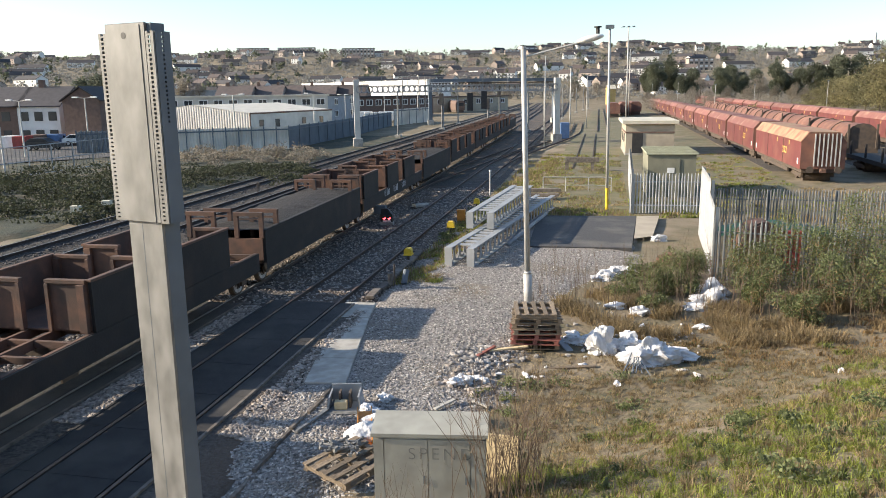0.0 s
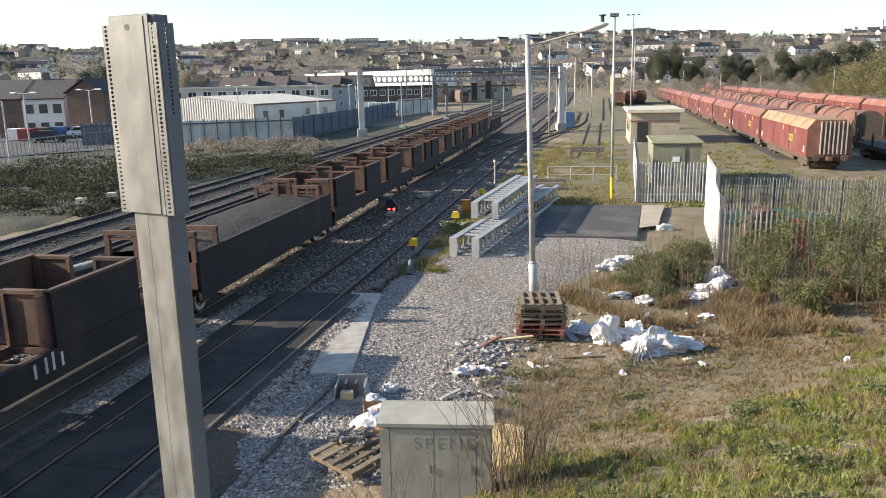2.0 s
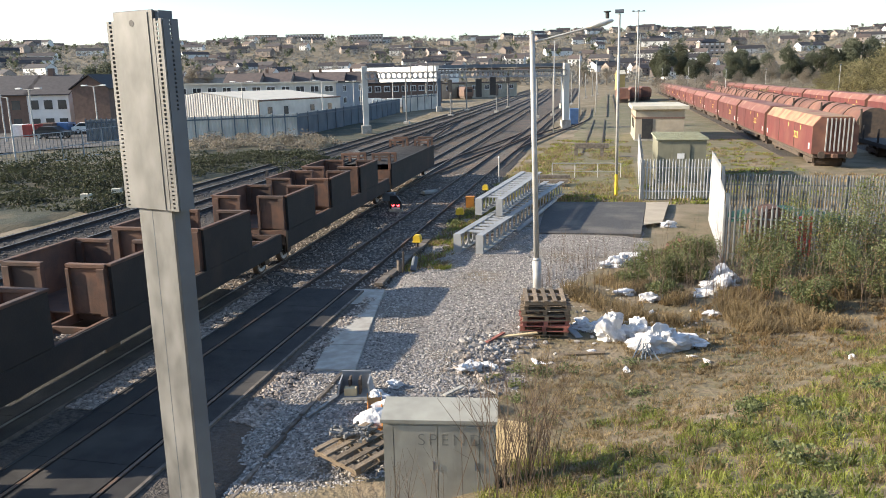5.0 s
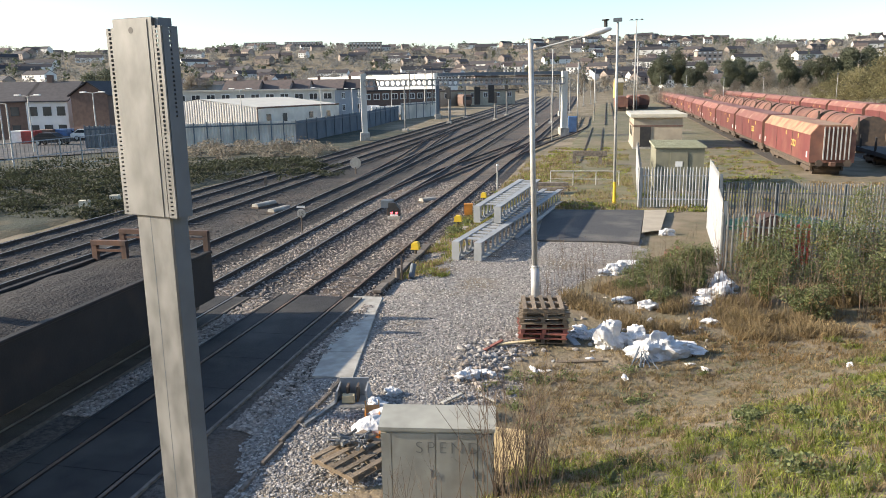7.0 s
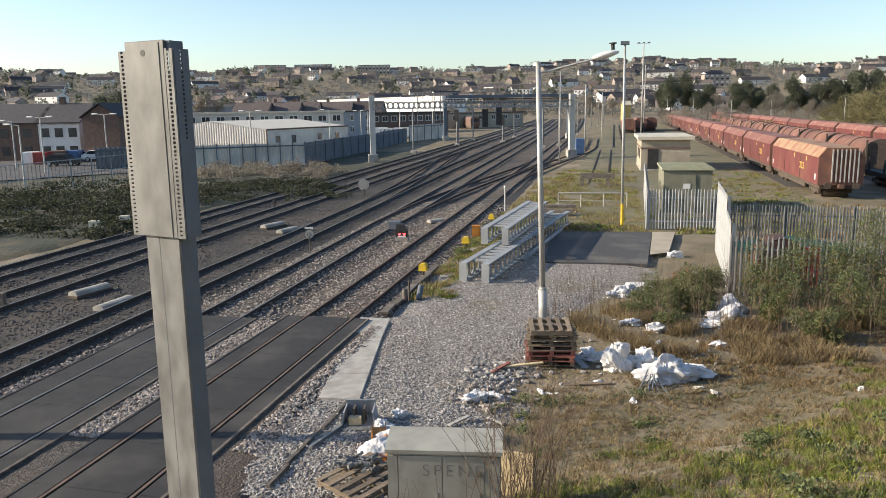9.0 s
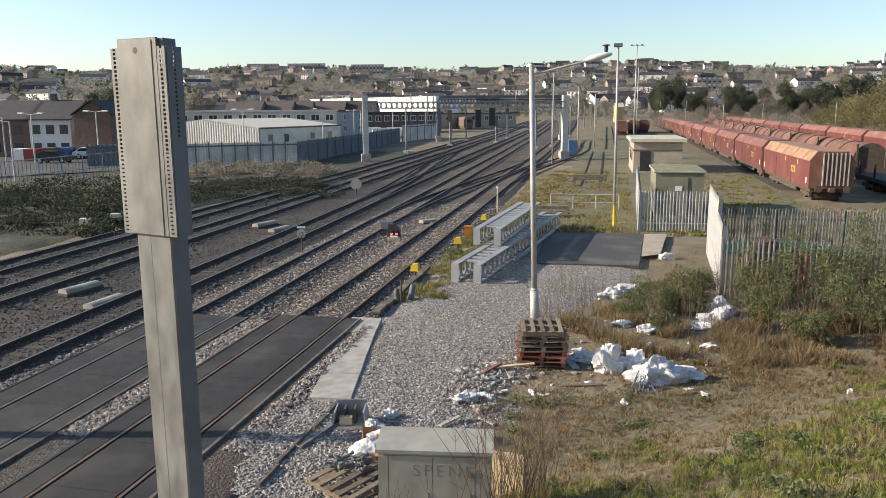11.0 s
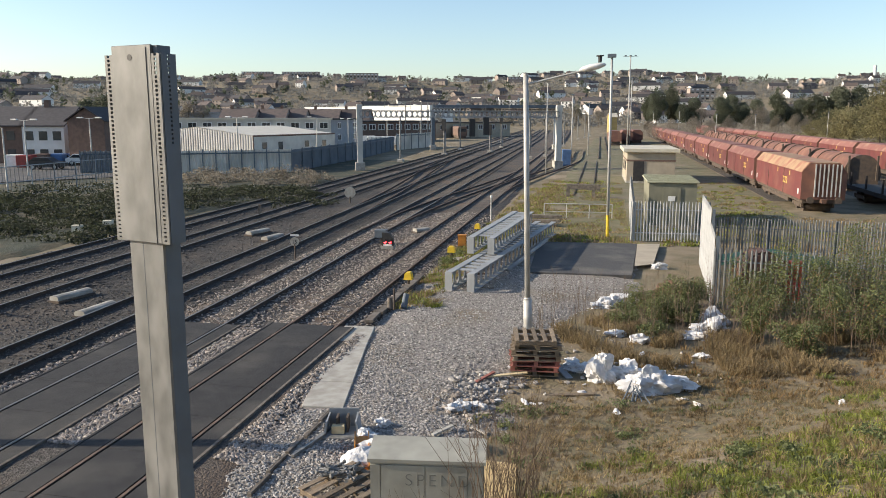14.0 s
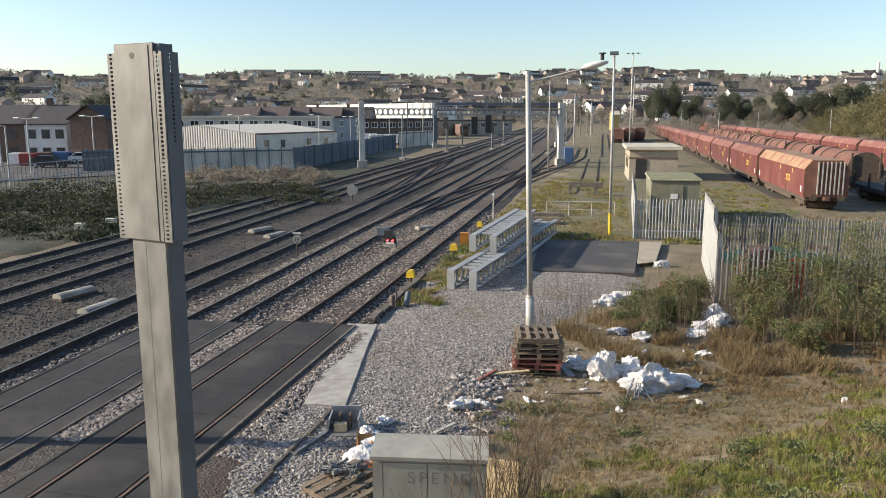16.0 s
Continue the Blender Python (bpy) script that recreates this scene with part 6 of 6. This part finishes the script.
single("rusty_channel", Mesh().prism([(-0.14, 0), (0.14, 0), (0.14, 0.12), (0.12, 0.12), (0.12, 0.02), (-0.12, 0.02), (-0.12, 0.12), (-0.14, 0.12)], 0, 1.5), ORANGE, "rusty orange steel channel lying on gravel", "steel channel", m=pose(-4.0, 11.9, yard_z(-4, 12) + 0.12, 0, 0, 18))
t = thing("kerb_line", Matrix(), "broken line of narrow concrete kerb pieces", "kerb")
for i in range(7):
    y = 9.4 + i * 0.78
    x = -5.72 + 0.02 * i + rnd(-0.03, 0.03)
    part("kerb", Mesh().box(-0.04, 0.04, 0, 0.72, 0, 0.1, bev=0.01, m=pose(x, y, yard_z(x, y) - 0.03, rnd(-2, 2), rnd(-3, 3), rnd(-3, 3) - 2)), SLEEPER, t)
for x, y, a in ((-5.35, 13.2, -8), (-5.5, 12.4, -12)):
    single("steel_strip", Mesh().box(-0.03, 0.03, 0, 1.1, 0, 0.05), GALV, "steel strip lying on the gravel", "steel strip", "steel strips", m=pose(x, y, yard_z(x, y) + 0.02, 0, 0, a))
for i in range(12):
    x, y = 0.75 + rnd(-0.12, 0.12), 17.35 + rnd(-0.2, 0.1)
    single("metal_rod", Mesh().rod((0, 0, 0), (rnd(-0.15, 0.15), -0.5, 0.02), 0.014, n=5), GALV_DARK, "thin metal rod spilling from a sack", "metal rod", "metal rods", m=pose(x, y, ground_z(x, y) + 0.3 - 0.02 * i, 28, 0, rnd(-25, 25)))
t = thing("pale_tubes", pose(-6.75, 23.7, -0.15, 0, 0, -12), "two short weathered tubes standing by the track", "concrete tube")
part("tube", Mesh().rod((-0.15, 0, 0), (-0.2, 0.1, 0.36), 0.09, n=12), SLEEPER, t)
part("tube", Mesh().rod((0.2, 0.3, 0.0), (0.15, 0.6, 0.4), 0.1, n=12), GALV_DARK, t)
part("stake", Mesh().rod((0.0, 0, 0), (0.02, 0, 0.72), 0.03, n=8), BOGIE, t)

# rusty drum and tarpaulin behind the fence
t = thing("cable_drum", pose(5.4, 28.6, ground_z(5.4, 28.6), 0, 0, 10), "large rusty cable drum with red flanges", "cable drum")
for y in (-0.5, 0.5):
    part("flange", Mesh().rod((0, y - 0.04, 0.8), (0, y + 0.04, 0.8), 0.82, n=28), RUST, t)
part("core", Mesh().rod((0, -0.45, 0.95), (0, 0.45, 0.95), 0.75, n=24), RUST, t)
single("red_frame", Mesh().box(-0.25, 0.25, -0.1, 0.1, 0, 1.5, bev=0.02), REDPAINT, "red painted steel frame behind the fence", "steel frame", m=pose(6.3, 27.6, ground_z(6.3, 27.6), 0, 0, 5))
single("tarpaulin", sheet(-1.9, 1.9, -0.8, 0.8, 0.12, lambda x, y: 1.55 - 0.14 * abs(x) - 0.3 * y * y + 0.06 * noise.noise((x * 2, y * 2, 0))), GREENTARP, "dark green tarpaulin stretched over scrap", "tarpaulin", m=pose(5.9, 29.6, ground_z(5.9, 29.6), 0, 0, 4), smooth=True)
single("scrap_heap", lump(16, 1.3, 0.8, 0.95, 3.3, 0.5), RUST, "heap of rusty scrap under the tarpaulin", "scrap", m=pose(6.0, 29.7, ground_z(6, 29.7), 0, 0, 0))
single("scrap_heap", lump(14, 1.6, 0.7, 0.5, 9.3, 0.6), BOGIE, "low heap of dark scrap behind the fence", "scrap", m=pose(9.5, 28.5, ground_z(9.5, 28.5), 0, 0, 0))

# ---- loose stones ----
ICO = [(0, 0, -1), (0.72, -0.53, -0.45), (-0.28, -0.85, -0.45), (-0.89, 0, -0.45), (-0.28, 0.85, -0.45), (0.72, 0.53, -0.45), (0.28, -0.85, 0.45), (-0.72, -0.53, 0.45), (-0.72, 0.53, 0.45), (0.28, 0.85, 0.45), (0.89, 0, 0.45), (0, 0, 1)]
ICOF = [(0, 1, 2), (1, 0, 5), (0, 2, 3), (0, 3, 4), (0, 4, 5), (1, 5, 10), (2, 1, 6), (3, 2, 7), (4, 3, 8), (5, 4, 9), (1, 10, 6), (2, 6, 7), (3, 7, 8), (4, 8, 9), (5, 9, 10), (6, 10, 11), (7, 6, 11), (8, 7, 11), (9, 8, 11), (10, 9, 11)]


def stones(name, n, place, smin, smax, m, label):
    me = Mesh()
    for i in range(n):
        x, y, z = place()
        s = rnd(smin, smax)
        sx, sy, sz = s * rnd(0.7, 1.3), s * rnd(0.7, 1.3), s * rnd(0.45, 0.85)
        c, q = math.cos(i), math.sin(i)
        k = [0.62 + 0.76 * random.random() for _ in ICO]
        me.add([(x + (a * c - b * q) * sx * e, y + (a * q + b * c) * sy * e, z + d * sz * e) for (a, b, d), e in zip(ICO, k)], ICOF)
    single(name, me, m, label, "stones", kind="stuff")


random.seed(31)


def in_yard():
    while True:
        y = 9.5 + 24 * random.random() ** 1.6
        x = rnd(-7.1, yard_edge_x(y) + 0.9 * random.random() ** 2)
        if noise.noise((x * 0.6, y * 0.6, 5)) > -0.85 and not (abs(x + 5.86 + (y - 14.8) * 0.196) < 0.53 and 14.7 < y < 21.3) and not (x > -3.3 and y > 30.2):
            return x, y, yard_z(x, y) + 0.005


def in_tracks(dark=False):
    y = 12 + 38 * random.random() ** 1.4
    while True:
        x = rnd(T5(y) - 1.8, -13.6) if dark else rnd(-13.8, T1(y) + 2.2)
        if y > 20.8 or T2(y) + 1.3 < x < T1(y) - 1.35 or x > T1(y) + 1.5 or not any(abs(x - f(y)) < 1.75 for f in (T1, T2)):
            return x, y, ballast_z(x, y) + 0.008


stones("loose_gravel", 36000, in_yard, 0.012, 0.034, STONE, "loose angular grey gravel stones")
stones("loose_ballast", 20000, in_tracks, 0.022, 0.05, STONE_BROWN, "loose brown-grey ballast stones")
stones("loose_ballast", 14000, lambda: in_tracks(True), 0.022, 0.05, STONE_DARK, "loose dark oily ballast stones")


def around(cx, cy, sx, sy):
    def pick():
        x, y = random.gauss(cx, sx), random.gauss(cy, sy)
        return x, y, max(ground_z(x, y), yard_z(x, y) if x < 1.5 else -9) + 0.02
    return pick


stones("rubble", 130, around(-2.75, 17.2, 0.45, 0.4), 0.035, 0.1, STONE, "grey broken rubble by the pallets")
stones("rubble", 90, around(-2.7, 15.6, 0.4, 0.35), 0.03, 0.09, STONE_BROWN, "brown broken rubble on the gravel")
stones("rubble", 160, around(0.2, 19.4, 1.1, 0.6), 0.02, 0.07, STONE, "pale stones scattered in the dirt")
for i in range(26):
    x, y = random.gauss(-0.2, 1.3), rnd(15.2, 23.0)
    sx = rnd(0.06, 0.2)
    single("plastic_scrap", lump(9, sx, sx * rnd(0.4, 0.8), sx * 0.3, 40 + i * 1.7, 0.7), SACK if i % 3 else GREYWALL, "torn pale plastic scrap lying in the dirt", "scrap", "plastic scraps", m=pose(x, y, max(ground_z(x, y), yard_z(x, y) if x < 1.5 else -9), 0, 0, rnd(0, 360)))


# ---- grass, stalks and brambles ----
def blades(name, n, place, hmin, hmax, w, m, label, droop=0.5):
    me = Mesh()
    for i in range(n):
        x, y = place()
        z = max(ground_z(x, y), yard_z(x, y) if -7.2 < x < 2.6 and 20 < y < 39 else -9) - 0.02
        a = rnd(0, 6.28)
        h = rnd(hmin, hmax)
        dx, dy = math.cos(a) * h * droop * random.random(), math.sin(a) * h * droop * random.random()
        wx, wy = -math.sin(a) * w, math.cos(a) * w
        me.add([(x - wx, y - wy, z), (x + wx, y + wy, z), (x + dx * 0.4 + wx * 0.8, y + dy * 0.4 + wy * 0.8, z + h * 0.6), (x + dx * 0.4 - wx * 0.8, y + dy * 0.4 - wy * 0.8, z + h * 0.6), (x + dx, y + dy, z + h)], [(0, 1, 2, 3), (3, 2, 4)])
    single(name, me, m, label, "grass", kind="stuff")


def slope_spot(green):
    def pick():
        while True:
            y = 6 + 13.5 * random.random()
            x = -1.6 + 11 * random.random()
            s = x * 0.55 + (13.5 - y) * 0.6
            n = noise.noise((x * 0.8, y * 0.8, 3)) + 0.5 * noise.noise((x * 2.3, y * 2.3, 8))
            v = (s - 1.6) * 0.45 + n * 1.3
            if (green and v > 0) or (not green and v < 0.25 and n > -0.45 and s > -4.0 and (x > 0.3 or y < 17)):
                return x, y
    return pick


random.seed(41)
blades("green_grass", 16000, slope_spot(True), 0.03, 0.13, 0.006, GRASS, "fresh green grass on the bank", 0.9)
blades("dry_grass", 14000, slope_spot(False), 0.02, 0.09, 0.005, STRAW, "dry straw-coloured grass on the bank", 1.2)


def tufts(name, n, k, place, hmin, hmax, spread, w, m, label):
    """Tussocks: blades that fan out from common roots."""
    me = Mesh()
    for i in range(n):
        x, y = place()
        z = max(ground_z(x, y), yard_z(x, y) if -7.2 < x < 2.6 and 20 < y < 39 else -9) - 0.03
        H_ = rnd(hmin, hmax)
        lx, ly = rnd(-0.5, 0.5), rnd(-0.5, 0.5)
        for b in range(k):
            a, q = rnd(0, 6.28), random.random()
            bx, by = x + math.cos(a) * spread * q, y + math.sin(a) * spread * q
            h = H_ * rnd(0.5, 1.1)
            dx, dy = (math.cos(a) * rnd(0.1, 1.0) + lx) * h, (math.sin(a) * rnd(0.1, 1.0) + ly) * h
            wx, wy = -math.sin(a + 0.7) * w, math.cos(a + 0.7) * w
            me.add([(bx - wx, by - wy, z), (bx + wx, by + wy, z), (bx + dx * 0.45 + wx, by + dy * 0.45 + wy, z + h * 0.75), (bx + dx * 0.45 - wx, by + dy * 0.45 - wy, z + h * 0.75), (bx + dx, by + dy, z + h * rnd(0.5, 0.95))], [(0, 1, 2, 3), (3, 2, 4)])
    single(name, me, m, label, "grass", kind="stuff")


tufts("green_tussocks", 2800, 26, slope_spot(True), 0.06, 0.22, 0.08, 0.0045, GRASS, "green grass tussocks on the bank")
tufts("dry_tussocks", 1200, 22, slope_spot(True), 0.08, 0.26, 0.08, 0.005, STRAW, "dry straw tussocks among the green grass")
tufts("dry_tussocks", 1700, 20, slope_spot(False), 0.04, 0.17, 0.09, 0.005, STRAW, "matted dry tussocks on the bank")
tufts("green_tussocks", 500, 18, slope_spot(False), 0.03, 0.12, 0.08, 0.006, LEAF, "low dark green weeds on the bank")
tufts("green_tussocks", 420, 26, slope_spot(True), 0.06, 0.2, 0.12, 0.014, LEAF, "broad-leaved dark weeds on the bank")


def rough_spot():
    while True:
        x, y = rnd(-1.4, 9.5), rnd(18.2, 24.5)
        if noise.noise((x * 0.7, y * 0.7, 13)) > 0.05 and y > 19.0 + 0.25 * abs(x - 3):
            return x, y


blades("dry_grass", 6000, rough_spot, 0.06, 0.42, 0.006, STRAW, "tall tan dead grass in front of the brambles", 1.3)


tufts("dry_tussocks", 650, 24, rough_spot, 0.12, 0.5, 0.12, 0.006, STRAW, "tan dead grass tussocks before the brambles")
tufts("dry_tussocks", 420, 22, lambda: (rnd(0.5, 10), rnd(17.6, 22.5)), 0.06, 0.25, 0.14, 0.007, LEAFDRY, "brown withered growth before the brambles")


def weed_spot():
    while True:
        x, y = rnd(-7, 3.4), rnd(24, 70)
        if noise.noise((x * 0.5, y * 0.35, 23)) > 0.0 and (x < -5.6 or y > 38.5) and x > T1(y) + 1.5 and x < 1.2 + max(0, 40 - y):
            return x, y


blades("yard_weeds", 8000, weed_spot, 0.06, 0.26, 0.012, GRASS, "rough grass and weeds of the yard", 0.9)
blades("yard_weeds", 15000, weed_spot, 0.06, 0.3, 0.012, STRAW, "dry dead grass of the yard", 1.1)


def lineside_spot():
    while True:
        x, y = rnd(-7.2, -4.6), rnd(23.5, 46)
        if noise.noise((x * 0.9, y * 0.5, 33)) > 0.02 and x > T1(y) + 1.4 and not (y > 26 and x > -5.9 + (y - 26.6) * 0.12):
            return x, y


tufts("green_tussocks", 620, 22, lineside_spot, 0.06, 0.22, 0.14, 0.009, GRASS, "green weeds beside the track")
tufts("dry_tussocks", 360, 20, lineside_spot, 0.06, 0.24, 0.14, 0.008, STRAW, "dry tussocks beside the track")


def back_spot():
    while True:
        x, y = rnd(-6.0, 16), rnd(39, 78)
        if noise.noise((x * 0.4, y * 0.3, 43)) > -0.1 and x > T1(y) + 1.6 and not (1.0 < x < 6.6 and y > 45) and not 11.8 < x < 16:
            return x, y


tufts("green_tussocks", 900, 18, back_spot, 0.1, 0.3, 0.3, 0.022, GRASS, "rough green tussocks of the back yard")
tufts("dry_tussocks", 1100, 18, back_spot, 0.08, 0.3, 0.3, 0.02, STRAW, "rough dry tussocks of the back yard")
tufts("dry_tussocks", 500, 18, lambda: (rnd(4.5, 16), rnd(35, 52)), 0.08, 0.25, 0.3, 0.018, STRAW, "dry tussocks inside the fence")


def yard_edge():
    return rnd(-2.4, 1.2), rnd(11.5, 18.5)


tufts("dry_tussocks", 330, 16, yard_edge, 0.04, 0.16, 0.1, 0.005, STRAW, "sparse dry tussocks at the gravel's edge")


def stalks(n, place, hmin, hmax, m, label, r=0.006, sway=0.22):
    me = Mesh()
    for i in range(n):
        x, y = place()
        z = ground_z(x, y) - 0.02
        h = rnd(hmin, hmax)
        ax, ay = rnd(-sway, sway) * h, rnd(-sway, sway) * h
        mid = (x + ax * 0.4, y + ay * 0.4, z + h * 0.55)
        me.rod((x, y, z), mid, r, r * 0.8, n=4, cap=False).rod(mid, (x + ax, y + ay, z + h), r * 0.8, r * 0.3, n=4, cap=False)
        for k in range(3):
            q = rnd(0.35, 0.85)
            b = (x + ax * q, y + ay * q, z + h * q)
            me.rod(b, (b[0] + rnd(-0.18, 0.18), b[1] + rnd(-0.18, 0.18), b[2] + rnd(0.08, 0.25)), r * 0.5, r * 0.2, n=3, cap=False)
    single("dead_stalks", me, m, label, "stalks", kind="stuff")


stalks(95, lambda: (random.gauss(-1.2, 0.25), random.gauss(9.5, 0.5)), 1.0, 2.2, TWIG, "tall bare brown stalks beside the cabinet", 0.006, 0.42)
stalks(26, lambda: (rnd(-3.4, -2.0), rnd(8.3, 9.1)), 0.5, 1.2, TWIG, "thin bare stalks before the cabinet", 0.004)
stalks(30, lambda: (rnd(-2.2, -1.0), rnd(11, 14)), 0.5, 1.4, STRAW, "thin dry stalks on the bank", 0.004)
stalks(70, lambda: (rnd(-1.9, 0.8), rnd(20.5, 26.5)), 0.7, 1.7, TWIG, "tall bare stalks behind the pallets", 0.007)
stalks(300, lambda: (rnd(1.0, 10.5), rnd(21.0, 25.4)), 0.8, 2.1, TWIG, "bramble canes in front of the fence", 0.007)


def bramble(n, clumps, size, m, label):
    me = Mesh()
    for i, (x, y, r, h) in enumerate(clumps):
        crown_tris(me, n, x, y, ground_z(x, y) + h * 0.5, r, h * 0.62, size, 9, 700 + i)
    single("bramble_bush", me, m, label, "bramble", kind="stuff")


CL = [(4.3, 25.2, 0.8, 1.5), (5.2, 25.0, 0.9, 1.7), (6.2, 24.8, 0.9, 1.6), (7.2, 24.7, 1.0, 2.2), (8.2, 24.5, 1.1, 2.2), (9.3, 24.2, 1.1, 2.1), (10.4, 23.4, 1.1, 1.9), (4.6, 23.0, 0.8, 1.1), (6.0, 22.7, 0.9, 1.2), (7.5, 22.4, 0.9, 1.2), (9.0, 22.2, 1.0, 1.2), (5.3, 21.6, 0.8, 0.7), (8.2, 21.0, 0.9, 0.7), (11.5, 23.0, 1.0, 1.8), (10.2, 21.8, 1.0, 1.1)]
CL = [(x, y, r * 1.1, h * 1.38) for x, y, r, h in CL]
bramble(3900, CL, 0.03, LEAF, "tangled green bramble against the fence")
bramble(500, [(x, y - 0.1, r, h * 0.85) for x, y, r, h in CL], 0.03, LEAFDRY, "brown dead leaves tangled in the bramble")
CR = [(1.2, 25.6, 0.8, 0.9), (2.0, 25.2, 0.9, 1.2), (2.7, 25.4, 0.7, 1.1), (1.6, 23.8, 0.8, 0.8), (2.3, 24.0, 0.7, 0.8), (0.6, 23.6, 0.7, 0.6), (1.5, 22.2, 0.8, 0.5), (3.0, 26.6, 0.7, 1.0)]
bramble(2400, CR, 0.03, LEAF, "low bramble thicket beside the fence")
bramble(500, CR, 0.024, LEAFDRY, "dead brown leaves in the low thicket")
single("rust_heap", lump(12, 0.55, 0.35, 0.35, 5.5, 0.6), RUST, "small heap of rust-brown earth in the thicket", "earth heap", m=pose(2.2, 27.6, ground_z(2.2, 27.6) + 0.1))
bramble(260, [(rnd(1.5, 9.0), rnd(6.5, 14.5), rnd(0.25, 0.5), rnd(0.1, 0.25)) for i in range(26)], 0.03, LEAF, "low leafy weeds on the grass bank")
bramble(160, [(rnd(-2.6, 1.0), rnd(12.5, 17.0), rnd(0.25, 0.5), rnd(0.08, 0.2)) for i in range(14)], 0.026, LEAF, "low leafy weeds at the gravel's edge")
bramble(220, [(rnd(-7.0, -5.7), rnd(29, 40), rnd(0.3, 0.6), rnd(0.15, 0.4)) for i in range(14)], 0.04, LEAF, "weeds among the lineside boxes")


def motions():
    for w, y0, L, sets in WAGONS:
        rows = []
        for i in range(65):
            t = i * 0.25
            y = y0 - SPEED * t
            xa, xb = T2(y), T2(y + L)
            rows.append((t, pose(xa, y, 0, 0, 0, math.degrees(math.atan2(xa - xb, L)))))
        walk(w, rows)
        for ws, yw in sets:
            step = SPEED / 0.42 / FPS
            turns = [(k / FPS, Matrix.Translation((0, yw, 0.42)) @ Matrix.Rotation(-step * k, 4, "X")) for k in range(0, 241)]
            turns.append((16.0, turns[-1][1]))
            walk(ws, turns)


motions()
